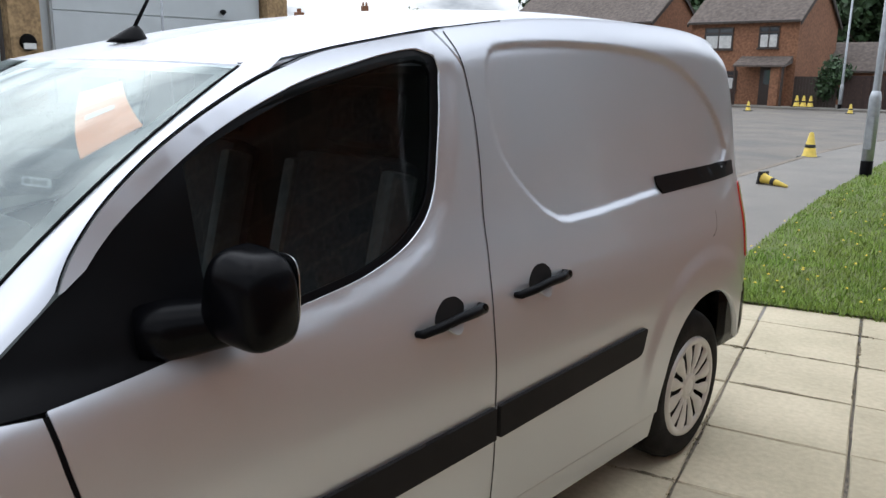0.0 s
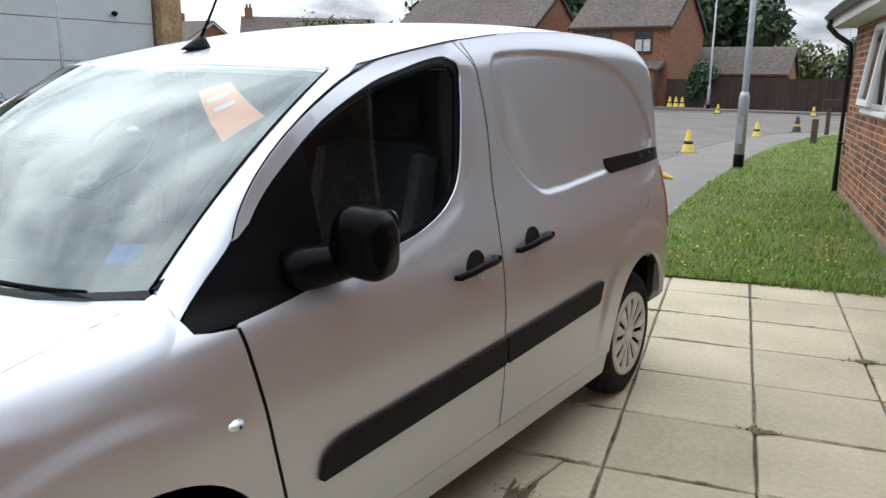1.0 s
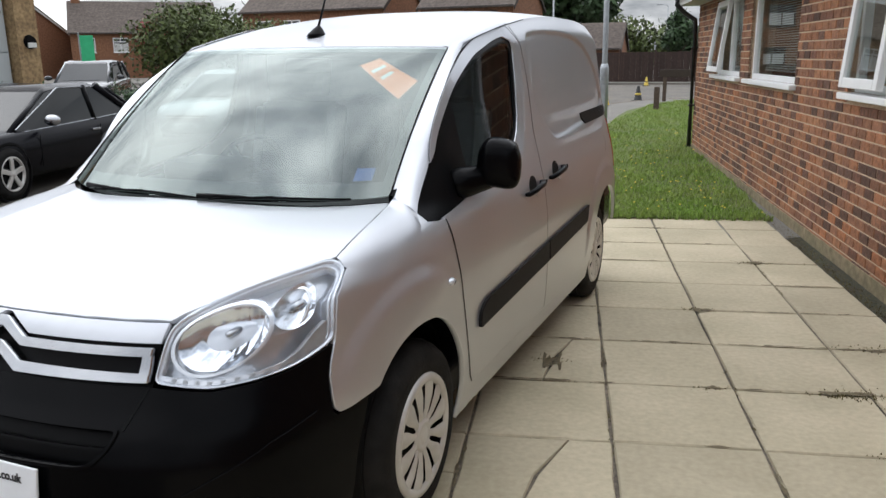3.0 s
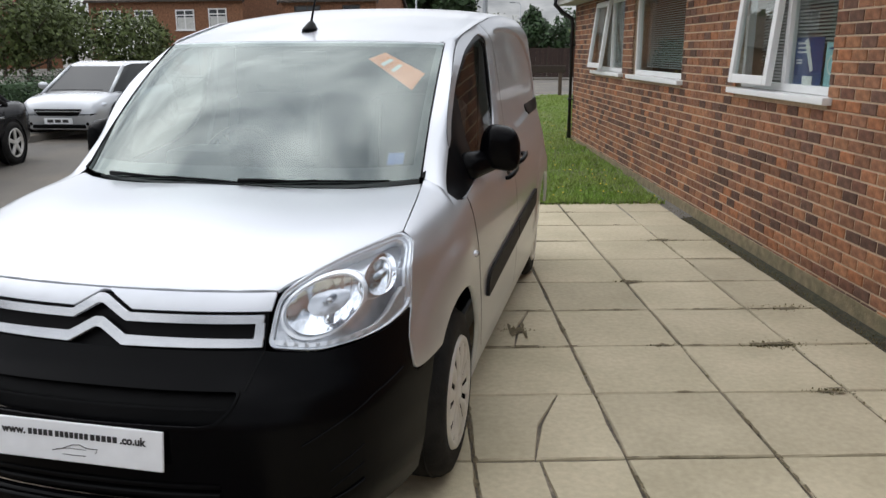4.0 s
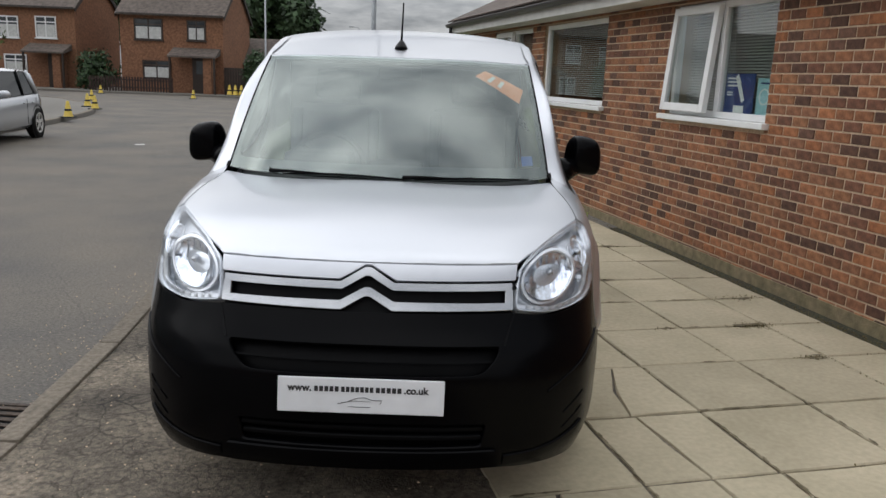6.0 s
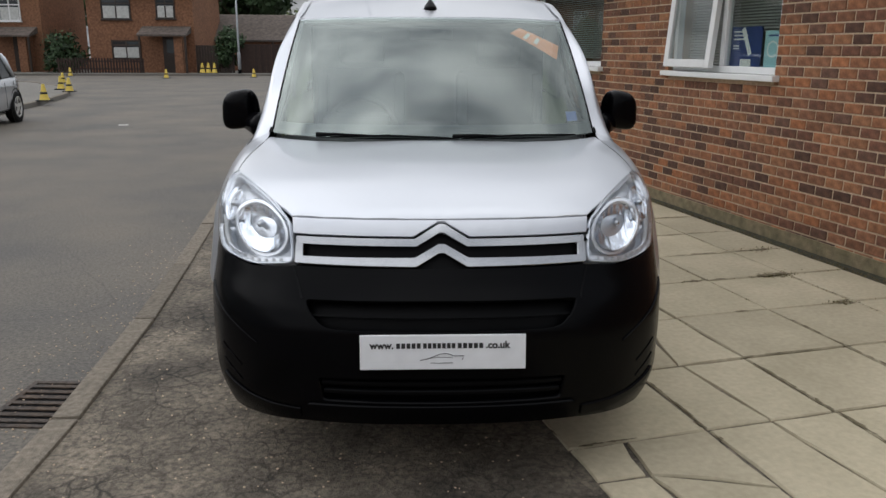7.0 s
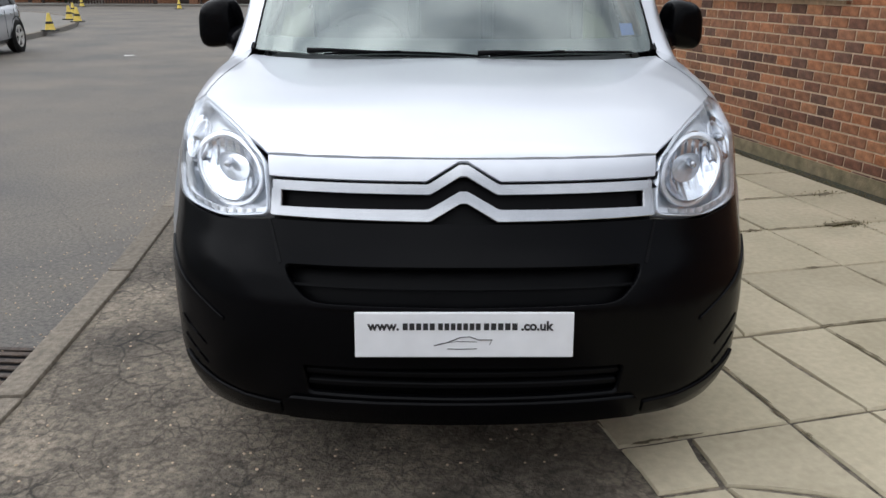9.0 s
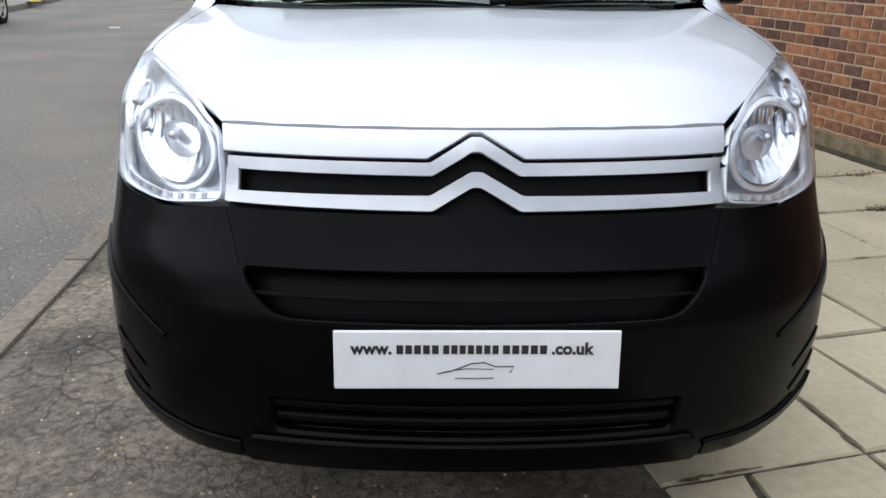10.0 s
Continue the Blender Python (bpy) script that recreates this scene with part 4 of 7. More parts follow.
def hedge(label, x0, x1, y0, y1, h, material, seed, n=7000, z=0.07):
    g = thing("hedge", label, "hedge")
    part("woody_core", box((x0 + 0.3, y0 + 0.3, z), (x1 - 0.3, y1 - 0.3, z + h * 0.8), None, 0.12), LEAF_B, g)
    blobs = []
    r = random.Random(seed)
    y = y0
    while y < y1:
        blobs.append(((x0 + x1) / 2 + r.uniform(-0.1, 0.1), y, z + h * r.uniform(0.45, 0.6), (x1 - x0) * 0.55))
        blobs.append(((x0 + x1) / 2, y, z + h * 0.25, (x1 - x0) * 0.55))
        y += (x1 - x0) * 0.4
    crown("leaves", blobs, n, 0.042, material, g, seed=seed)
    return g


hedge("clipped dark green hedge across the road", -13.6, -12.5, -1.0, 11.5, 0.78, LEAF_B, 41, 22000)
hedge("low green garden hedge behind the parked car", -13.2, -12.2, 12.6, 21, 0.9, LEAF_B, 42, 24000)
bin_ = thing("container", "teal metal container beside the pillar", "container")
part("body", box((-15.9, 10.0, 0.07), (-14.9, 12.6, 0.80), None, 0.03), TEAL, bin_)
part("lid", box((-15.95, 9.95, 0.80), (-14.85, 12.65, 0.86), None, 0.015), TEAL, bin_)

# fence panels across the far side
fence = thing("fence", "dark brown close-boarded timber fence", "fence")
x = -9.75
k = 0
while x < 12:
    part("post", box((x, 42.0, 0), (x + 0.1, 42.1, 1.72)), FENCE, fence)
    for j in range(11):
        xx = x + 0.1 + j * 0.158
        part("board", box((xx, 42.02 + (j % 2) * 0.015, 0.02), (xx + 0.155, 42.04 + (j % 2) * 0.015, 1.62 + rg.uniform(-0.008, 0.008))), FENCE, fence)
    part("rail", box((x + 0.1, 42.06, 1.35), (x + 1.85, 42.1, 1.43)), FENCE, fence)
    x += 1.85
pick = thing("picket_fence", "low brown picket fence before the house", "fence")
for k in range(30):
    xx = -19.2 + k * 0.155
    part("picket", box((xx, 40.9, 0.05), (xx + 0.09, 40.93, 0.85)), FENCE, pick)
for z in (0.25, 0.65):
    part("rail", box((-19.3, 40.93, z), (-14.6, 40.97, z + 0.07)), FENCE, pick)
gate = thing("side_fence", "russet timber side gate and fence panels", "fence")
for k in range(14):
    part("board", box((-12.1 + k * 0.15, 42.1, 0.05), (-11.96 + k * 0.15, 42.13, 1.55)), BROWN_FRAME, gate)


# ---- street furniture ----
def lamp_post(label, x, y, h, r0, r1, hz):
    lp = thing("street_lamp", label, "lamp post")
    part("base_column", lathe([(0, 0), (r0, 0), (r0, hz), (r1 + 0.01, hz + 0.10), (0, hz + 0.12)], 18), GALV, lp, "thicker grey base column", True)
    part("boot", lathe([(r0 + 0.004, 0), (r0 + 0.004, 0.26), (r0 - 0.002, 0.27)], 18), BLACK_TRIM, lp, "dark painted foot", True)
    part("shaft", lathe([(r1, hz + 0.09), (r1 * 0.75, h), (0, h)], 16), GALV, lp, "", True)
    part("access_door", box((-0.05, -r0 - 0.006, 0.45), (0.05, -r0 + 0.01, 0.95), None, 0.004), GALV, lp)
    arm = part("arm", tube([(0, 0, h - 0.05), (-0.15, 0, h + 0.15), (-0.7, 0, h + 0.22)], 0.03, 8), GALV, lp)
    part("lantern", box((-1.2, -0.13, h + 0.16), (-0.65, 0.13, h + 0.28), None, 0.04), GALV, arm)
    lp.location = (x, y, 0)
    return lp


lamp_post("grey metal street lamp column at the lawn edge", -1.25, 13.6, 7.0, 0.088, 0.055, 1.25)
lamp_post("distant grey street lamp column before the fence", -9.55, 41.2, 6.0, 0.09, 0.055, 1.1)
lamp_post("thin far street lamp beyond the fence", -9.3, 88, 6.4, 0.09, 0.05, 1.1)
lamp_post("grey street lamp across the road by the hedge", -12.35, 7.75, 6.4, 0.055, 0.03, 0.7)


def cone(x, y, label, z=ROAD_Z, tip=None, dark=False, s=1.0, slim=1.0):
    c = thing("traffic_cone", label, "traffic cone", group="yellow cones along the kerbs")
    w = s * slim
    part("base", box((-0.19 * w, -0.19 * w, 0), (0.19 * w, 0.19 * w, 0.035), None, 0.012), CONE_K, c, "black rubber foot")
    part("body", lathe([(0.15 * w, 0.035), (0.135 * w, 0.05), (0.04 * w, 0.50 * s), (0.032 * w, 0.51 * s), (0, 0.51 * s)], 18), CONE_K if dark else CONE_Y, c, "", True)
    part("sleeve", lathe([(0.105 * w, 0.21 * s), (0.092 * w, 0.275 * s), (0.088 * w, 0.275 * s), (0.10 * w, 0.21 * s)], 18, "z", True), CONE_Y if dark else CONE_K, c, "", True)
    c.matrix_world = Matrix.Translation((x, y, z)) @ (tip if tip is not None else Matrix.Identity(4))
    return c


cone(-3.0, 16.4, "yellow plastic traffic cone standing at the kerb")
cone(-2.15, 11.6, "yellow traffic cone lying on its side", 0.085, Matrix.Rotation(radians(-20), 4, "Z") @ Matrix.Rotation(radians(99), 4, "Y"), False, 0.92, 0.58)
for x, y in ((-2.95, 22.6), (-4.06, 38.6), (-8.15, 37.9), (-12.1, 36.4), (-17.7, 38.8), (-14.6, 30.6)):
    cone(x, y, "yellow plastic traffic cone on the road", ROAD_Z, None, False, 0.85)
cone(-2.4, 25.4, "black and yellow traffic cone on the road", dark=True)
for x, y in ((-9.55, 17.6), (-10.75, 22.0), (-11.6, 23.4)):
    cone(x, y, "yellow plastic traffic cone at the far kerb", 0.075, None, False, 0.85)
for k in range(3):
    cone(-11.6 + k * 0.33, 41.3, "yellow cone before the timber gate", 0.06, None, False, 1.1)

post = thing("wood_post", "short weathered wooden post in the lawn", "post")
part("shaft", box((-0.07, -0.07, 0), (0.07, 0.07, 0.62), None, 0.012), WOOD_POST, post)
post.location = (-1.15, 20.6, 0.01)
board = thing("street_sign", "low dark sign board on two wooden posts", "sign")
for x in (0, 1.0):
    part("post", box((x, 0, 0), (x + 0.12, 0.12, 1.0), None, 0.01), WOOD_POST, board)
part("plate", box((-0.12, -0.03, 0.78), (1.22, 0, 1.02), None, 0.008), BROWN_FRAME, board)
board.matrix_world = place(-1.5, 24.6, 8, 0.01)
flag = thing("banner", "bright green upright banner on a pole", "banner")
part("pole", tube([(0, 0, 0), (0, 0, 2.5)], 0.025, 8), GALV, flag)
part("cloth", box((0.03, -0.01, 1.05), (0.48, 0.01, 2.40), None, 0.004), GREEN_FLAG, flag)
flag.matrix_world = place(-21.6, 20.0, 44, 0.05)
litter = thing("paper_scrap", "small white scrap of paper on the road", "litter")
part("paper", box((-0.09, -0.04, 0), (0.09, 0.05, 0.006), None, 0.002), WHITE_INK, litter)
litter.matrix_world = place(-5.7, 12.3, 20, ROAD_Z)


# ---- the silver van ----
def pchip(xs, ys):
    """A smooth curve through a few points that never overshoots."""
    n = len(xs)
    h = [xs[i + 1] - xs[i] for i in range(n - 1)]
    d = [(ys[i + 1] - ys[i]) / h[i] for i in range(n - 1)]
    m = [d[0]] + [0 if d[i - 1] * d[i] <= 0 else (h[i - 1] + h[i]) * 3 / ((2 * h[i] + h[i - 1]) / d[i - 1] + (h[i] + 2 * h[i - 1]) / d[i]) for i in range(1, n - 1)] + [d[-1]]

    def f(x):
        if x <= xs[0]:
            return ys[0] + (x - xs[0]) * m[0]
        if x >= xs[-1]:
            return ys[-1] + (x - xs[-1]) * m[-1]
        i = max(k for k in range(n - 1) if xs[k] <= x)
        t = (x - xs[i]) / h[i]
        return ((1 + 2 * t) * (1 - t) ** 2 * ys[i] + t * (1 - t) ** 2 * h[i] * m[i] + t * t * (3 - 2 * t) * ys[i + 1] + t * t * (t - 1) * h[i] * m[i + 1])
    return f


def smooth(a, b, x):
    t = min(max((x - a) / (b - a), 0), 1)
    return t * t * (3 - 2 * t)


# nose profile (setback by height), plan curve (setback by half width), side section and roof line
NOSE_Z = [0.20, 0.27, 0.33, 0.45, 0.55, 0.62, 0.70, 0.78, 0.86, 0.90, 0.935, 0.985, 1.02, 1.05, 1.075, 1.10]
NOSE_Y = [-0.89, -0.938, -0.955, -0.957, -0.950, -0.925, -0.870, -0.822, -0.785, -0.755, -0.690, -0.565, -0.40, -0.17, 0.03, 0.25]
nose = pchip(NOSE_Z, NOSE_Y)
nose_z = pchip(NOSE_Y[4:], NOSE_Z[4:])
nose_side = pchip(NOSE_Z[:13] + [1.05, 1.10, 1.20, 1.32, 1.45, 1.60], NOSE_Y[:13] + [-0.29, -0.23, -0.15, -0.05, 0.12, 0.32])
PLAN_X = [0, 0.15, 0.26, 0.36, 0.45, 0.53, 0.60, 0.67, 0.73, 0.765, 0.795, 0.83, 0.858, 0.876, 0.885, 0.890]
PLAN_D = [0, 0.004, 0.012, 0.026, 0.045, 0.072, 0.108, 0.160, 0.222, 0.285, 0.365, 0.495, 0.635, 0.80, 0.97, 1.27]
setback = pchip(PLAN_X, PLAN_D)
half_width = pchip(PLAN_D, PLAN_X)  # half width by setback
section = pchip([0.20, 0.28, 0.36, 0.55, 0.75, 0.90, 1.05, 1.20, 1.40, 1.60, 1.76], [0.845, 0.862, 0.874, 0.885, 0.885, 0.872, 0.845, 0.808, 0.782, 0.755, 0.738])
crown_z = pchip([0.55, 0.70, 0.87, 1.1, 1.4, 1.8, 2.2, 2.6, 2.9, 3.1, 3.25, 3.36], [1.560, 1.592, 1.628, 1.674, 1.724, 1.766, 1.782, 1.778, 1.756, 1.716, 1.655, 1.55])
RECESS = [(1.475, 1.50), (1.49, 1.61), (1.56, 1.645), (1.96, 1.66), (2.41, 1.64), (2.69, 1.57), (2.92, 1.40), (3.05, 1.22), (2.70, 1.17), (2.35, 1.145),
          (1.85, 1.112), (1.74, 1.13), (1.60, 1.24), (1.50, 1.36)]
# corners of the pressing cut once, so that they turn softly
RECESS = [(a[0] * (1 - t) + b[0] * t, a[1] * (1 - t) + b[1] * t) for a, b in zip(RECESS, RECESS[1:] + RECESS[:1]) for t in (0.24, 0.76)]
ARCH_F, ARCH_R = (-0.045, 0.345, 0.380), (2.70, 0.395, 0.345)


WINDOW_EDGE = [(0.36, 1.02), (0.86, 1.072), (1.05, 1.106), (1.19, 1.165), (1.258, 1.25), (1.29, 1.36), (1.32, 1.55), (1.27, 1.615), (1.07, 1.582), (0.87, 1.53),
               (0.68, 1.44), (0.48, 1.30), (0.34, 1.18)]


def edge_distance(u, v, poly):
    """Distance to an outline, positive inside."""
    best = 9.0
    for (a, b), (c, d) in zip(poly, poly[1:] + poly[:1]):
        ex, ey = c - a, d - b
        t = min(max(((u - a) * ex + (v - b) * ey) / (ex * ex + ey * ey), 0), 1)
        best = min(best, math.hypot(u - a - t * ex, v - b - t * ey))
    return best if inside(u, v, poly) else -best


def seam_z(y):
    return crown_z(y) - 0.047


def side_x(y, z):
    """Half width of the body side at a place along the van and a height."""
    w = half_width(max(y - nose_side(z), 0.02)) - (0.885 - section(z)) * (smooth(-0.42, 0.12, y) if z > 0.75 else 1.0)
    w -= 0.05 * smooth(0, 1, (z - seam_z(y) + 0.13) / 0.15) ** 2
    if y > 2.75:
        w -= 0.30 * (max(y - 2.75, 0) / 0.62) ** 3.2 * 0.45 + 0.02 * smooth(2.75, 3.3, y)
    for cy, cz, r in (ARCH_F, ARCH_R):
        d = math.hypot(y - cy, z - cz) - r
        if d < 0.25 and z > 0.3:
            w += (0.017 * (1 - smooth(-0.05, 0.30, y)) * smooth(-0.52, -0.36, y) if r > 0.36 else 0.010) * (1 - smooth(0.115, 0.180, d)) * smooth(0.3, 0.5, z)
    if z > 1.0 and y > 1.4:
        w -= 0.015 * smooth(-0.004, 0.022, edge_distance(y, z, RECESS)) * smooth(1.43, 1.60, y)
    if 0.34 < y < 1.40 and z > 0.94:
        w -= 0.015 * (1 - smooth(-0.004, 0.062, -edge_distance(y, z, WINDOW_EDGE))) * smooth(0.34, 0.62, y)
    return w


def roof_half(y):
    return side_x(y, seam_z(y))


def roof_z(x, y):
    return crown_z(y) - 0.047 * min(abs(x) / roof_half(y), 1.2) ** 2.6


def bonnet_z(x, y):
    return nose_z(y - setback(abs(x))) + 0.010 * (1 - smooth(0.0, 0.5, abs(x))) * smooth(-0.7, -0.4, y)


def fillet(poly, r=0.02, n=4):
    """Round the corners of an outline; a third number at a point is its own radius."""
    out = []
    k = len(poly)
    for i, pt in enumerate(poly):
        rr = pt[2] if len(pt) > 2 else r
        p, a, b = (Vector(q[:2]) for q in (pt, poly[i - 1], poly[(i + 1) % k]))
        la, lb = (a - p).length, (b - p).length
        d = min(rr, 0.45 * la, 0.45 * lb)
        if d < 1e-4:
            out.append(tuple(p))
            continue
        p0, p1 = p + (a - p) * d / la, p + (b - p) * d / lb
        for j in range(n + 1):
            t = j / n
            out.append(tuple((1 - t) ** 2 * p0 + 2 * t * (1 - t) * p + t * t * p1))
    return out


def dense(poly, step):
    out = []
    for a, b in zip(poly, poly[1:] + poly[:1]):
        n = max(1, math.ceil(math.hypot(b[0] - a[0], b[1] - a[1]) / step))
        out += [(a[0] + (b[0] - a[0]) * k / n, a[1] + (b[1] - a[1]) * k / n) for k in range(n)]
    return out


from mathutils.geometry import delaunay_2d_cdt


def panel(name, loops, place3, outward, material, parent, step=0.04, flange=0.015, lift=0.0, label=""):
    """A pressed sheet: an outline (and holes) on a curved surface, with a turned-in edge all round."""
    loops = [dense(lp, step) for lp in loops]
    pts, edges = [], []
    for lp in loops:
        i0 = len(pts)
        pts += lp
        edges += [(i0 + k, i0 + (k + 1) % len(lp)) for k in range(len(lp))]
    nb = len(pts)
    us, vs_ = [p[0] for p in loops[0]], [p[1] for p in loops[0]]
    barr = np.array(pts)

    def within(u, v):
        return sum(inside(u, v, lp) for lp in loops) % 2 == 1
    u = min(us) + step * 0.5
    row = 0
    while u < max(us):
        v = min(vs_) + step * (0.5 if row % 2 else 0.25)
        while v < max(vs_):
            if within(u, v) and np.min(np.hypot(barr[:, 0] - u, barr[:, 1] - v)) > 0.5 * step:
                pts.append((u, v))
            v += step
        u += step
        row += 1
    v2, _, tri, *_ = delaunay_2d_cdt([Vector(p) for p in pts], edges, [], 0, 1e-7)
    tri = [t for t in tri if within(sum(v2[i].x for i in t) / 3, sum(v2[i].y for i in t) / 3)]
    e = 0.004

    def at(a, b):
        return Vector(place3(a, b))

    def normal(a, b):
        n = (at(a + e, b) - at(a - e, b)).cross(at(a, b + e) - at(a, b - e))
        n = n.normalized() if n.length > 1e-12 else Vector(outward)
        return n if n.dot(Vector(outward)) > 0 else -n
    co = [at(p.x, p.y) for p in v2]
    no = [normal(p.x, p.y) for p in v2]
    co = [c + n * lift for c, n in zip(co, no)]
    verts = [tuple(c) for c in co]
    faces, norms = [], []
    count = {}
    for t in tri:
        t = list(t)
        fn = (co[t[1]] - co[t[0]]).cross(co[t[2]] - co[t[0]])
        if fn.dot(no[t[0]] + no[t[1]] + no[t[2]]) < 0:
            t.reverse()
        faces.append(tuple(t))
        norms += [no[i] for i in t]
        for a, b in zip(t, t[1:] + t[:1]):
            count[(a, b)] = 1
    if flange:
        for a, b in [k for k in count if (k[1], k[0]) not in count]:
            i = len(verts)
            off_a, off_b = co[a] - no[a] * flange, co[b] - no[b] * flange
            verts += [tuple(co[a]), tuple(co[b]), tuple(off_b), tuple(off_a)]
            fn = (co[b] - co[a]).cross(no[a])
            fn = fn.normalized() if fn.length > 1e-12 else no[a]
            na, nb2 = (no[a] * 0.8 + fn * 0.6), (no[b] * 0.8 + fn * 0.6)
            faces.append((i + 1, i, i + 3, i + 2))
            norms += [nb2.normalized(), na.normalized(), fn, fn]
    me = bpy.data.meshes.new(name)
    me.from_pydata(verts, [], faces)
    me.materials.append(material)
    me.polygons.foreach_set("use_smooth", [True] * len(me.polygons))
    me.normals_split_custom_set([tuple(n) for n in norms])
    ob = new(name, me)
    ob.parent = parent
    return tagged(ob, label)


def arch_line(c, a0, a1, n=18):
    return [(c[0] + c[2] * math.cos(radians(a0 + (a1 - a0) * k / n)), c[1] + c[2] * math.sin(radians(a0 + (a1 - a0) * k / n))) for k in range(n + 1)]


van = thing("van", "silver panel van with black bumper and side strips", "van")


def screen_top(x):
    return 0.635 + 0.165 * (abs(x) / 0.650) ** 2.2


def cowl(x):
    return -0.065 + setback(abs(x)) * 1.12


def screen(a, b, inset=0.0):
    """A point of the windscreen: a from -1 to 1 across, b from 0 at the cowl to 1 at the roof."""
    x0, x1 = 0.694 * a, 0.646 * a
    y0, y1 = cowl(x0) + 0.012, screen_top(x1) - 0.004
    z0, z1 = nose_z(cowl(x0) - setback(abs(x0))) + 0.012, roof_z(x1, screen_top(x1)) - 0.003
    z0 = z0 * (1 - abs(a) ** 4) + 1.083 * abs(a) ** 4
    p = Vector((x0, y0, z0)).lerp(Vector((x1, y1, z1)), b)
    k = 0.055 * 4 * b * (1 - b) * (1 - 0.55 * a * a)
    return p + Vector((0, -0.62, 0.78)) * (k - inset)


def curve2(pts, step=0.03):
    return [tuple(p) for p in spline(pts, step)]


SHUT = [(0.428, 0.338), (0.405, 0.37), (0.362, 0.51), (0.322, 0.71), (0.284, 0.90), (0.268, 0.995)]
WIN_LOW = curve2([(0.44, 1.022), (0.86, 1.074), (1.04, 1.108), (1.18, 1.165), (1.255, 1.245), (1.288, 1.36), (1.310, 1.47)])
WIN_TOP = curve2([(1.322, 1.565), (1.312, 1.602), (1.27, 1.618), (1.18, 1.606), (1.07, 1.582), (0.87, 1.530), (0.65, 1.438), (0.45, 1.304), (0.375, 1.236)])
SEAM = curve2([(0.335, 1.174), (0.365, 1.228), (0.43, 1.306), (0.52, 1.382), (0.63, 1.452), (0.78, 1.526), (0.90, 1.572), (1.0, seam_z(1.0) - 0.004), (1.17, seam_z(1.17) - 0.004), (1.335, seam_z(1.335) - 0.004)])


def inward(poly):
    """The cab narrows towards the screen: outlines there sit a little further back."""
    return [(a + 0.034 * (1 - smooth(0.55, 1.25, a)) * smooth(1.05, 1.22, b), b) for a, b in poly]


WIN_LOW, WIN_TOP = inward(WIN_LOW), inward(WIN_TOP) + [(0.385, 1.208), (0.345, 1.178)]


def shift(poly, d):
    return [(a + d, b) for a, b in poly]


gs = np.array([(1, y, z, y * y, z * z, y * z, side_x(y, z)) for y in (0.65, 0.8, 0.95, 1.1, 1.25) for z in (1.08, 1.18, 1.28, 1.38, 1.48) if z < 1.05 + 0.6 * y])
GLASS_K = np.linalg.lstsq(gs[:, :6], gs[:, 6], rcond=None)[0]


def glass_x(y, z):
    return float(GLASS_K @ np.array((1, y, z, y * y, z * z, y * z)))


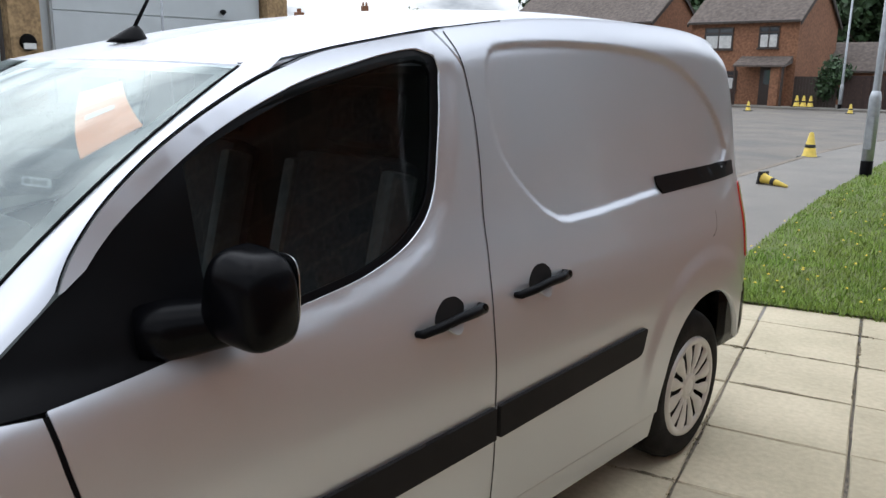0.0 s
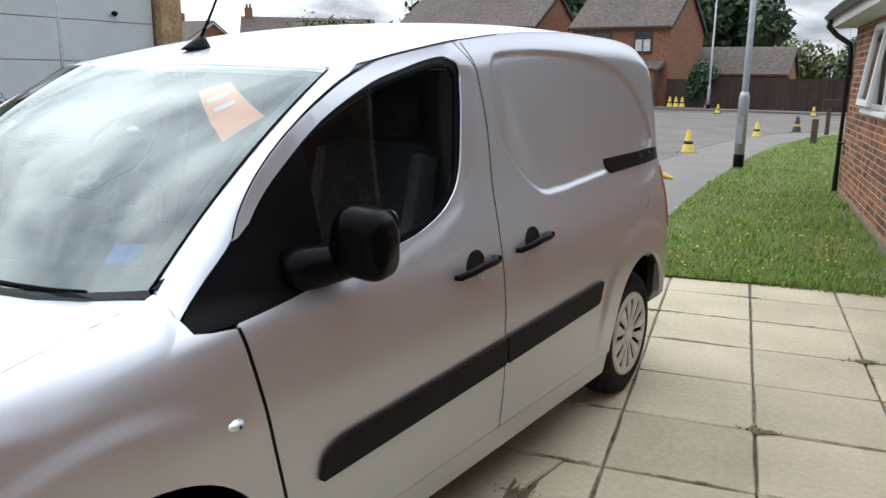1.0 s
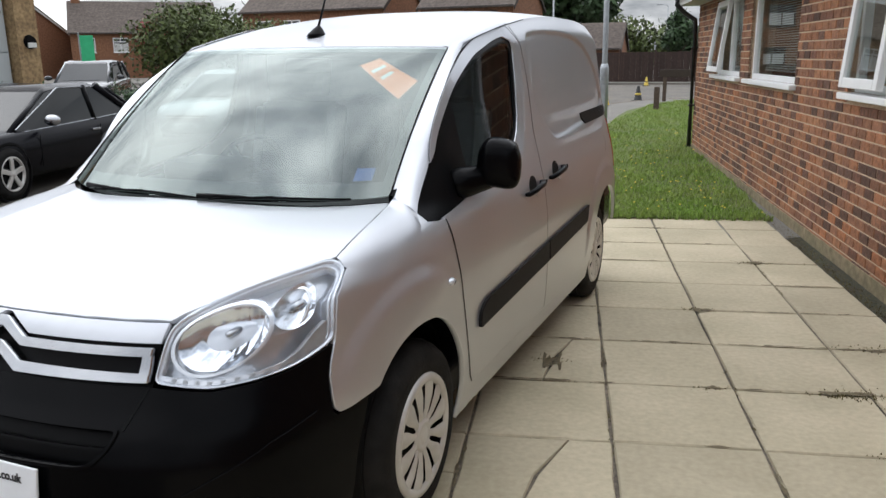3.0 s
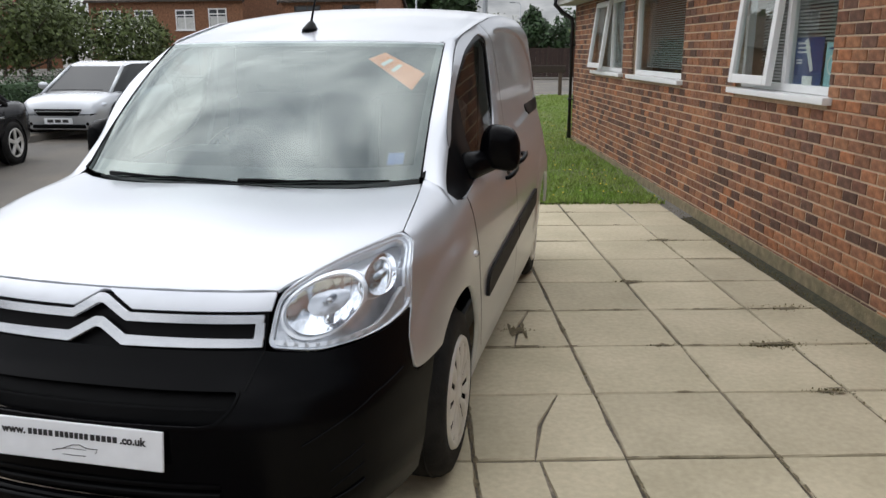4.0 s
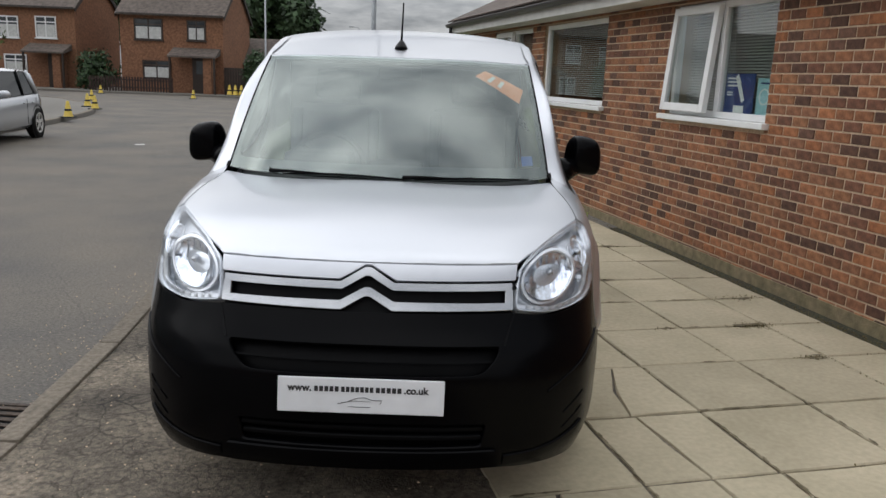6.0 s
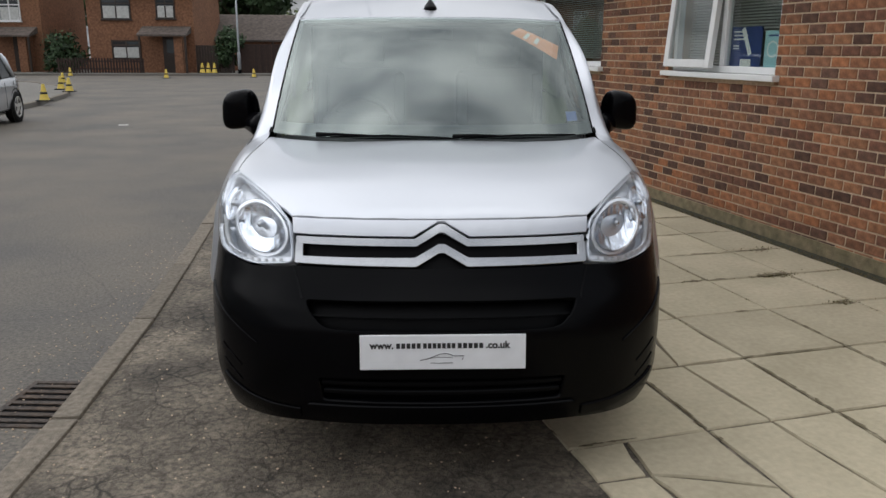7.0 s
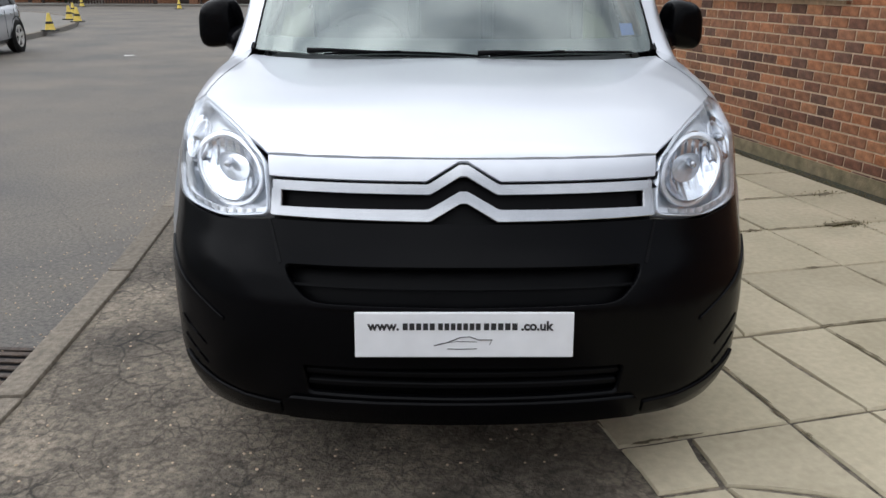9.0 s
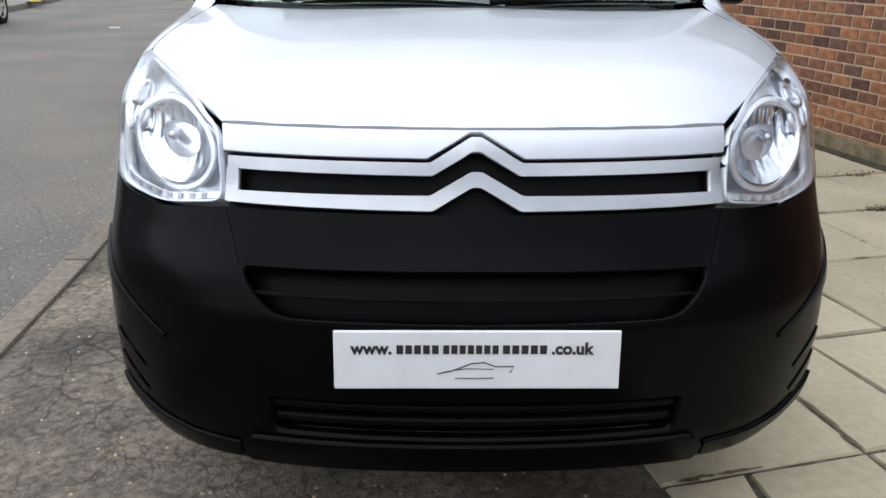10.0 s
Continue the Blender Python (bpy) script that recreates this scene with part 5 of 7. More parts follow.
for sgn in (1, -1):
    out = (sgn, 0, 0)

    def side(y, z, sgn=sgn):
        return (sgn * side_x(y, z), y, z)

    def top(x, y, sgn=sgn):
        return (sgn * x, y, bonnet_z(x, y))
    # front wing: upright part, and the shoulder that rolls over to the bonnet
    jz = pchip([-0.312, -0.25, -0.12, 0.0, 0.08, 0.145], [0.962, 0.946, 0.938, 0.952, 0.980, 1.034])
    lamp_x = pchip([0.745, 0.84, 0.91, 0.966], [0.803, 0.799, 0.791, 0.778])
    front = [(nose(z) + setback(lamp_x(z)) + 0.006, z) for z in (0.962, 0.935, 0.90, 0.86, 0.82, 0.79)]
    front += [(-0.452, 0.74), (-0.468, 0.70), (-0.476, 0.64), (-0.476, 0.612), (-0.464, 0.599), (-0.43, 0.600), (-0.385, 0.609)]
    arch = [p for p in arch_line(ARCH_F, 134, -18, 24)]
    wing = front + arch + [(0.315, 0.235), (0.42, 0.235)] + shift(SHUT, -0.011) + [(0.20, 0.998), (0.155, 1.004), (0.145, 1.034)] + [(y, jz(y)) for y in (0.11, 0.08, 0.04, 0.0, -0.06, -0.12, -0.19, -0.25)]
    o = panel("front_wing", [wing], side, out, SILVER, van, 0.018, 0.02)
    edge_x = pchip([-0.325, -0.2, -0.05, 0.10, 0.17], [0.7485, 0.741, 0.726, 0.707, 0.703])
    bm = bmesh.new()
    rows = []
    for k in range(25):
        t = k / 24
        yb, yt = -0.312 + 0.457 * t, -0.308 + 0.476 * t
        b0 = Vector((side_x(yb, jz(yb)), yb, jz(yb)))
        b1 = Vector((side_x(yb, jz(yb) - 0.02), yb, jz(yb) - 0.02))
        xt = edge_x(yt)
        t0 = Vector((xt, yt, bonnet_z(xt, yt) + 0.012 * smooth(0.85, 1, t)))
        t1 = Vector((xt - 0.02, yt, bonnet_z(xt - 0.02, yt) + 0.012 * smooth(0.85, 1, t)))
        ln = (t0 - b0).length * 1.15
        mb, mt_ = (b0 - b1).normalized() * ln, (t1 - t0).normalized() * ln
        row = []
        for q in range(13):
            s_ = q / 12
            p = (2 * s_ ** 3 - 3 * s_ * s_ + 1) * b0 + (s_ ** 3 - 2 * s_ * s_ + s_) * mb + (3 * s_ * s_ - 2 * s_ ** 3) * t0 + (s_ ** 3 - s_ * s_) * mt_
            row.append(bm.verts.new(Vector((sgn, 1, 1)) * p))
        rows.append(row)
    for r0, r1 in zip(rows, rows[1:]):
        for q in range(12):
            f = (r0[q], r0[q + 1], r1[q + 1], r1[q])
            bm.faces.new(f if sgn > 0 else tuple(reversed(f)))
    bmesh.ops.recalc_face_normals(bm, faces=bm.faces)
    if sum(f.normal.z for f in bm.faces) < 0:
        bmesh.ops.reverse_faces(bm, faces=bm.faces)
    part("wing_shoulder", bm, SILVER, van, "", True)
    # door, side panel, sill
    rear_cut = [(1.388, 0.36), (1.388, 0.70), (1.392, 0.92), (1.412, 1.10), (1.424, 1.28), (1.418, 1.45), (1.396, 1.57)]
    door_ring = ([(0.45, 0.338)] + [(1.378, 0.338)] + rear_cut + list(reversed(SEAM)) + list(reversed(WIN_TOP)) + list(reversed(WIN_LOW)) + [(0.268, 1.003)] + list(reversed(SHUT)))
    door = panel("door", [door_ring], side, out, SILVER, van, 0.028, 0.02, label="silver front door")
    rc = [(1.396, 0.338)] + shift(rear_cut[1:], 0.008)
    tail = [(3.045, 0.47), (3.06, 0.66), (3.17, 0.68), (3.20, 0.95), (3.19, 1.30), (3.13, 1.50), (3.06, 1.62)]
    body = (list(reversed(rc)) + [(2.36, 0.338)] + arch_line(ARCH_R, 188, 12, 26) + tail +
            [(y, seam_z(y) - 0.004) for y in (2.9, 2.6, 2.2, 1.8, 1.5, 1.345)])
    panel("side_panel", [body], side, out, SILVER, van, 0.011, 0.02, label="silver load-bay side panel with a pressed recess")
    panel("sill", [[(0.325, 0.232), (2.355, 0.232), (2.352, 0.330), (0.44, 0.330), (0.425, 0.328), (0.425, 0.24)]], side, out, SILVER, van, 0.04, 0.03, -0.004)
    # dark strips laid over the shut lines stand for shade in the gaps
    def gap(line, w, lift=0.0012):
        """A thin dark line along a joint between two panels."""
        a, b = [], []
        for k, p in enumerate(line):
            d = Vector(line[min(k + 1, len(line) - 1)]) - Vector(line[max(k - 1, 0)])
            n = Vector((-d.y, d.x)).normalized() * w / 2
            a.append(tuple(Vector(p) + n))
            b.append(tuple(Vector(p) - n))
        panel("door_gap_shade", [a + list(reversed(b))], side, out, BLACK_TRIM, van, 0.03, 0.0, lift, "thin black strip standing for the shaded gap round the door")
    gap([(a - 0.004, b + 0.004) for a, b in SEAM] + [(y, seam_z(y) - 0.002) for y in (1.42, 1.52, 1.62)], 0.0034, 0.002)
    gap(shift([(1.384, 0.345)] + curve2(rear_cut[1:], 0.05) + [(1.372, seam_z(1.372) - 0.01)], 0.004), 0.004)
    gap(shift(list(reversed(SHUT)), -0.0055), 0.008)
    # windows, seals and black corner trim
    rim = [(0.60, 1.062)] + [(a - 0.020 * smooth(1.05, 1.25, a), b + 0.018 * (1 - smooth(1.14, 1.30, b))) for a, b in WIN_LOW if 0.66 < a and b < 1.44]
    rim += curve2([(1.290, 1.49), (1.296, 1.555), (1.282, 1.584), (1.25, 1.592), (1.17, 1.580), (1.07, 1.556), (0.87, 1.503), (0.65, 1.408), (0.60, 1.378)], 0.04)
    panel("window_seal", [fillet([(0.148, 1.026, 0.02), (0.162, 1.004, 0.03), (0.27, 1.004)] + WIN_LOW + WIN_TOP + [(0.328, 1.167), (0.24, 1.098), (0.18, 1.050)], 0.012), rim], side, out, BLACK_TRIM, door if sgn > 0 else van, 0.018, 0.014, -0.006,
          "black window surround and corner trim")
    g = panel("door_glass", [[(0.58, 1.045)] + [q for q in WIN_LOW if q[0] > 0.6] + [(1.305, 1.575), (1.26, 1.602), (1.17, 1.592), (1.07, 1.570), (0.87, 1.518), (0.65, 1.424), (0.58, 1.372)]],
              lambda y, z, sgn=sgn: (sgn * glass_x(y, z), y, z), out, SIDE_GLASS, van, 0.05, 0.0, -0.016, "dark tinted door glass")
    g.visible_shadow = False
    # rubbing strips
    panel("rubbing_strip", [fillet([(0.462, 0.540, 0.012), (0.478, 0.610, 0.03), (0.545, 0.634, 0.03), (1.383, 0.670, 0.003), (1.383, 0.578, 0.003)], 0.01)], side, out, GREY_STRIP, van, 0.04, 0.016, 0.014,
          "dark grey plastic rubbing strip")
    panel("rubbing_strip", [fillet([(1.400, 0.5785, 0.003), (1.400, 0.6708, 0.003), (2.205, 0.706, 0.012), (2.175, 0.615, 0.03)], 0.01)], side, out, GREY_STRIP, van, 0.04, 0.016, 0.014, "dark grey plastic rubbing strip")
    rail = panel("door_rail", [fillet([(2.385, 1.206), (3.06, 1.218), (3.065, 1.160), (2.40, 1.143)], 0.008)], side, out, BLACK_TRIM, van, 0.04, 0.02, 0.006, "black sliding door rail")
    panel("tail_lamp", [fillet([(3.125, 0.80), (3.125, 1.12), (3.175, 1.12), (3.18, 0.80)], 0.02)], side, out, RED_LENS, van, 0.03, 0.01, 0.006, "red tail lamp")
    if sgn > 0:
        # dark arc laid on the skin stands for the flap's shaded gap
        turn = [radians(-75 + 7.5 * k) for k in range(13)]
        arc = [(2.72 + 0.077 * math.cos(v), 1.02 + 0.077 * math.sin(v)) for v in turn] + [(2.72 + 0.0745 * math.cos(v), 1.02 + 0.0745 * math.sin(v)) for v in reversed(turn)]
        panel("fuel_flap_gap", [arc], side, out, GREY_STRIP, van, 0.03, 0.0, 0.001, "thin dark arc standing for the shaded gap of the fuel flap")
    # handles; dark sheets stand for the cups' shaded hollows, raised lips for their highlights
    for y, z in ((1.225, 0.968), (1.615, 0.988)):
        cup = fillet([(y - 0.055, z - 0.022), (y - 0.045, z + 0.006), (y - 0.010, z + 0.036), (y + 0.035, z + 0.036), (y + 0.062, z + 0.014), (y + 0.058, z - 0.012), (y + 0.02, z - 0.034)], 0.02)
        panel("handle_cup", [cup], side, out, GREY_STRIP, van, 0.02, 0.006, 0.001, "flat dark grey sheet standing for the shaded cup behind the handle")
        scoop = fillet([(y - 0.020, z - 0.030), (y + 0.050, z - 0.024), (y + 0.034, z - 0.052), (y + 0.008, z - 0.058)], 0.016)
        panel("cup_highlight", [scoop], lambda a, b, z=z: (sgn * (side_x(a, b) + 0.001 + 0.45 * max(0.0, z - 0.024 - b)), a, b), out, SILVER, van, 0.01, 0.004, 0.001, "raised silver lip tilted up for the highlight under the handle")
        bm = bmesh.new()
        pts = [(sgn * (side_x(y, z) + d), y + t, z - 0.014 + 0.09 * t + 0.006 * math.cos(t * 20)) for t, d in ((-0.118, 0.000), (-0.11, 0.018), (-0.06, 0.034), (0, 0.038), (0.06, 0.036), (0.112, 0.024), (0.122, 0.0))]
        add_tube(bm, pts, [0.008, 0.0115, 0.0125, 0.013, 0.014, 0.015, 0.010], 12)
        bmesh.ops.recalc_face_normals(bm, faces=bm.faces)
        part("door_handle", bm, BLACK_TRIM, van, "black pull handle", True)
        part("lock_flap", lathe([(0, 0.004), (0.010, 0.003), (0.011, 0)], 14, "x"), BLACK_PLASTIC, van).matrix_world = Matrix.Translation((sgn * (side_x(y, z) + 0.038), y + 0.10, z)) @ Matrix.Scale(sgn, 4, (1, 0, 0))
    # side repeater
    bm = lathe([(0, 0.016), (0.022, 0.012), (0.030, 0.002), (0.032, 0)], 20, "x")
    bmesh.ops.transform(bm, matrix=Matrix.Diagonal((1, 0.74, 0.46, 1)), verts=bm.verts)
    rp = part("side_repeater", bm, LAMP_HOUSING, van, "small clear oval indicator in the wing", True)
    rp.matrix_world = Matrix.Translation((sgn * (side_x(0.207, 0.79)), 0.207, 0.79)) @ Matrix.Scale(sgn, 4, (1, 0, 0))
    part("repeater_bulb", lathe([(0, 0.0175), (0.004, 0.016), (0.005, 0.01)], 12, "x"), GREY_STRIP, rp, "", True)
    # screen pillar
    bm = bmesh.new()
    ga = [screen(1.004, k / 30) for k in range(31)]
    foot = curve2([(0.142, 1.030), (0.18, 1.056), (0.24, 1.104), (0.328, 1.174)] + [(a - 0.005, b + 0.004) for a, b in SEAM[3::3] if a < 0.93], 0.02)
    gb = [Vector((side_x(a, b), a, b)) for a, b in foot]
    for _ in range(3):
        gb = gb[:1] + [(gb[k - 1] + gb[k] * 2 + gb[k + 1]) / 4 for k in range(1, len(gb) - 1)] + gb[-1:]
    N, M = 40, 8

    def along(line, t):
        f = t * (len(line) - 1)
        i = min(int(f), len(line) - 2)
        return line[i].lerp(line[i + 1], f - i)
    grid = []
    for i in range(N + 1):
        a, b = along(ga, i / N), along(gb, i / N)
        n = Vector((0.75, -0.45, 0.5)).normalized()
        grid.append([bm.verts.new(Vector((sgn, 1, 1)) * (a.lerp(b, j / M) + n * 0.010 * math.sin(math.pi * (j / M) ** 1.3) * (1 - 0.6 * i / N))) for j in range(M + 1)])
    # the rail runs on over the door, between the roof skin and the door's upper edge
    for k in range(1, 13):
        y = gb[-1].y + (1.40 - gb[-1].y) * k / 12
        f = smooth(0, 0.45, k / 12)
        xi = ga[-1].x * (1 - f) + (roof_half(y) - 0.045) * f
        yi = ga[-1].y + (1.40 - ga[-1].y) * k / 12
        a, b = Vector((xi, yi, roof_z(xi, yi) + 0.006)), Vector((side_x(y, seam_z(y)), y, seam_z(y) + 0.003))
        grid.append([bm.verts.new(Vector((sgn, 1, 1)) * (a.lerp(b, j / M) + n * 0.004 * math.sin(math.pi * (j / M) ** 1.3))) for j in range(M + 1)])
    for i in range(len(grid) - 1):
        for j in range(M):
            bm.faces.new((grid[i][j], grid[i + 1][j], grid[i + 1][j + 1], grid[i][j + 1]))
    bmesh.ops.recalc_face_normals(bm, faces=bm.faces)
    if sum(f.normal.x for f in bm.faces) * sgn < 0:
        bmesh.ops.reverse_faces(bm, faces=bm.faces)
    part("screen_pillar", bm, SILVER, van, "silver windscreen pillar running on into the roof rail", True)
    part("screen_seal", tube([Vector((sgn, 1, 1)) * screen(1.0, k / 24, -0.001) for k in range(25)], 0.0032, 6), BLACK_TRIM, van, "thin black rubber along the windscreen", True)
    bm = bmesh.new()
    q = [Vector((sgn, 1, 1)) * Vector(p) for p in ((0.684, 0.152, 1.078), (0.706, 0.158, 1.078), (0.703, 0.190, 1.100), (0.697, 0.222, 1.124), (0.690, 0.195, 1.106))]
    lo = [bm.verts.new(p + Vector((0, 0.01, -0.02))) for p in q]
    hi = [bm.verts.new(p + Vector((sgn * 0.002, -0.006, 0.007))) for p in q]
    for k in range(5):
        bm.faces.new((lo[k], lo[(k + 1) % 5], hi[(k + 1) % 5], hi[k]))
    bm.faces.new(hi)
    bmesh.ops.recalc_face_normals(bm, faces=bm.faces)
    part("corner_trim", bm, BLACK_PLASTIC, van, "small black trim at the foot of the pillar")
    # mirror
    bm = bmesh.new()
    bmesh.ops.create_uvsphere(bm, u_segments=36, v_segments=22, radius=1)
    for v in bm.verts:
        c = v.co.copy()
        f = [math.copysign(abs(q) ** (0.50 if c.z < 0 else 0.62), q) for q in c]
        wide = 1 - 0.14 * smooth(0.0, 1.0, f[2])
        v.co = (0.083 * f[0] * wide + 0.006 * f[2], (0.085 if f[1] < 0 else 0.05) * f[1], 0.092 * f[2] - 0.012 * f[0])
    mh = part("door_mirror", bm, BLACK_PLASTIC, van, "large black door mirror", True)
    mh.matrix_world = Matrix.Translation((sgn * 0.918, 0.630, 1.145)) @ Matrix.Scale(sgn, 4, (1, 0, 0)) @ Matrix.Rotation(radians(14), 4, "Z")
    arm = tube([(sgn * 0.775, 0.47, 1.070), (sgn * 0.81, 0.52, 1.078), (sgn * 0.85, 0.575, 1.086), (sgn * 0.89, 0.615, 1.095), (sgn * 0.93, 0.635, 1.10)], [0.064, 0.060, 0.052, 0.046, 0.030], 14)
    part("mirror_arm", arm, BLACK_PLASTIC, van, "black mirror arm", True)
    part("mirror_glass", prism([(0.062 * math.copysign(abs(math.cos(a)) ** 0.5, math.cos(a)), 0.078 * math.copysign(abs(math.sin(a)) ** 0.5, math.sin(a))) for a in [k * math.tau / 24 for k in range(24)]], 0, 0.003, "y"),
         CHROME, van, "mirror glass").matrix_world = Matrix.Translation((sgn * 0.918, 0.672, 1.145)) @ Matrix.Rotation(radians(14 * sgn), 4, "Z")
    # wheel arch liners
    for cy, cz, r in (ARCH_F, ARCH_R):
        bm = bmesh.new()
        pr = []
        for x in (0.80, 0.50):
            pr.append([bm.verts.new((sgn * x, cy + (r + 0.012) * math.cos(a), cz + (r + 0.012) * math.sin(a))) for a in [radians(-2 + 184 * k / 26) for k in range(27)]])
        for k in range(26):
            bm.faces.new((pr[0][k], pr[0][k + 1], pr[1][k + 1], pr[1][k]))
        bm.faces.new(pr[1])
        part("arch_liner", bm, BLACK_TRIM, van, "black wheel arch liner")
    # wheels
    for wy, rad in ((0.0, 0.314), (2.735, 0.314)):
        w = part("wheel", lathe([(0.20, -0.085), (0.215, -0.098), (0.26, -0.100), (0.292, -0.088), (0.309, -0.062), (0.314, -0.03), (0.314, 0.03), (0.309, 0.062), (0.292, 0.088), (0.26, 0.100), (0.215, 0.098), (0.20, 0.085)], 56, "x", True),
                 RUBBER, van, "black tyre with a silver wheel cover", True)
        w.matrix_world = Matrix.Translation((sgn * 0.768, wy, 0.314)) @ Matrix.Scale(sgn, 4, (1, 0, 0)) @ Matrix.Rotation(0.2, 4, "X")
        for rr in (0.300, 0.285):
            part("tread_groove", lathe([(rr + 0.012, 0.075 if rr < 0.29 else 0.040), (rr + 0.017, 0.071 if rr < 0.29 else 0.036), (rr + 0.012, 0.067 if rr < 0.29 else 0.032)], 40, "x"), BLACK_TRIM, w)
        part("rim", lathe([(0, 0.045), (0.12, 0.045), (0.19, 0.06), (0.202, 0.084)], 40, "x"), BLACK_TRIM, w, "dark steel rim behind the cover", True)
        cov = part("wheel_cover", lathe([(0.212, 0.090), (0.206, 0.104), (0.196, 0.107), (0.180, 0.103), (0.176, 0.095)], 56, "x"), SATIN, w, "silver plastic wheel cover", True)
        part("hub_cap", lathe([(0, 0.103), (0.026, 0.102), (0.036, 0.098), (0.040, 0.104), (0.050, 0.101), (0.060, 0.092)], 32, "x"), SATIN, cov, "", True)
        for k in range(12):
            a = k * math.tau / 12
            ow, iw = (0.058, 0.023) if k % 2 else (0.074, 0.027)
            bm = bmesh.new()
            rows = []
            for r_, wd, hx in ((0.048, iw, 0.096), (0.09, iw * 1.15, 0.103), (0.14, ow * 0.86, 0.106), (0.184, ow, 0.103)):
                rows.append([bm.verts.new((hx - (0.006 if abs(s) > 0.9 else 0), r_ * math.cos(a) - s * wd / 2 * math.sin(a), r_ * math.sin(a) + s * wd / 2 * math.cos(a))) for s in (-1, -0.6, 0.6, 1)])
            for r0, r1 in zip(rows, rows[1:]):
                for j in range(3):
                    bm.faces.new((r0[j], r0[j + 1], r1[j + 1], r1[j]))
            bmesh.ops.recalc_face_normals(bm, faces=bm.faces)
            if bm.faces[:][0].normal.x < 0:
                bmesh.ops.reverse_faces(bm, faces=bm.faces)
            part("spoke", bm, SATIN, cov, "", True)


# roof and bonnet
def both(half):
    """A half outline (right of the middle, from front to back) mirrored into a whole one."""
    return half + [(-a, b) for a, b in reversed(half) if abs(a) > 1e-6]


rf = [(x, screen_top(x) + 0.006) for x in (0.0, 0.15, 0.3, 0.45, 0.57, 0.644)] + [(roof_half(y) - 0.006, y) for y in (0.90, 1.0, 1.2, 1.4, 1.7, 2.0, 2.4, 2.8, 3.05)] + [(0.62, 3.22), (0.45, 3.31), (0.2, 3.34), (0, 3.345)]
panel("roof", [both(rf)], lambda x, y: (x, y, roof_z(x, y)), (0, 0, 1), SILVER, van, 0.05, 0.02, label="silver roof skin")


for sgn in (1, -1):
    ends = [(0.54, screen_top(0.54) - 0.004), (0.642, screen_top(0.642) - 0.012), (0.66, 0.85), (roof_half(0.93) - 0.004, 0.93), (roof_half(1.02) - 0.008, 1.02), (0.56, 1.02)]
    panel("roof_corner", [[(sgn * a, b) for a, b in ends]], lambda x, y: (x, y, roof_z(x, y) - 0.005), (0, 0, 1), SILVER, van, 0.03, 0.0)


def nose_edge(x, z):
    return nose(z) + setback(abs(x))


bn = [(x, nose_edge(x, 0.8955)) for x in (0.0, 0.12, 0.25, 0.38, 0.492)] + [(0.56, -0.618), (0.63, -0.512), (0.69, -0.412), (0.733, -0.334), (0.7445, -0.304), (0.737, -0.2), (0.722, -0.05), (0.703, 0.10), (0.697, 0.128)] + \
     [(x, cowl(x) - 0.01) for x in (0.685, 0.6, 0.5, 0.35, 0.2, 0.0)]
bonnet = panel("bonnet", [both(bn)], lambda x, y: (x, y, bonnet_z(x, y)), (0, 0, 1), SILVER, van, 0.04, 0.02, label="silver bonnet")


def face(x, z):
    return (x, nose_edge(x, z), z)


FRONT = (0, -1, 0)
np_ = [(0.0, 0.8915), (0.2, 0.8915), (0.4, 0.8915), (0.490, 0.8915), (0.484, 0.8465), (0.3, 0.8455), (0.092, 0.8445), (0.012, 0.8885), (0.0, 0.8892)]
panel("nose_panel", [both(np_)], face, FRONT, SILVER, van, 0.04, 0.02, label="silver strip above the grille")
panel("grille_back", [both([(0.0, 0.888), (0.080, 0.852), (0.476, 0.852), (0.478, 0.750), (0.0, 0.748)])], face, FRONT, BLACK_TRIM, van, 0.05, 0.0, -0.022, "black grille opening")
CH = 0.086
up = [(-0.468, 0.815), (-0.470, 0.8365), (-CH, 0.8350), (-0.010, 0.8775), (0.010, 0.8775), (CH, 0.8350), (0.470, 0.8365), (0.468, 0.815), (CH - 0.004, 0.813), (0.008, 0.854), (-0.008, 0.854), (-CH + 0.004, 0.813)]
lw = [(-0.474, 0.756), (-0.472, 0.7765), (-CH, 0.778), (-0.010, 0.820), (0.010, 0.820), (CH, 0.778), (0.472, 0.7765), (0.474, 0.756), (CH - 0.004, 0.752), (0.008, 0.793), (-0.008, 0.793), (-CH + 0.004, 0.752)]
for nm, poly in (("upper_grille_bar", up), ("lower_grille_bar", lw)):
    panel(nm, [fillet(poly, 0.005)], face, FRONT, CHROME, van, 0.012, 0.022, 0.010, "chrome grille bar rising to a pointed chevron")
for s in (1, -1):
    panel("grille_end", [[(s * 0.449, 0.775), (s * 0.449, 0.817), (s * 0.4715, 0.817), (s * 0.4735, 0.775)]], face, FRONT, CHROME, van, 0.02, 0.02, 0.009, "chrome end of the grille")

# bumper, wrapped round the nose
arc_s, arc_x, arc_d = [0.0], [0.0], [0.0]
for k in range(1, 400):
    d_ = 0.95 * (k / 399) ** 2
    x_ = half_width(d_) if d_ > 0.004 else 0.15 * math.sqrt(d_ / 0.004)
    arc_s.append(arc_s[-1] + math.hypot(x_ - arc_x[-1], d_ - arc_d[-1]))
    arc_x.append(x_)
    arc_d.append(d_)


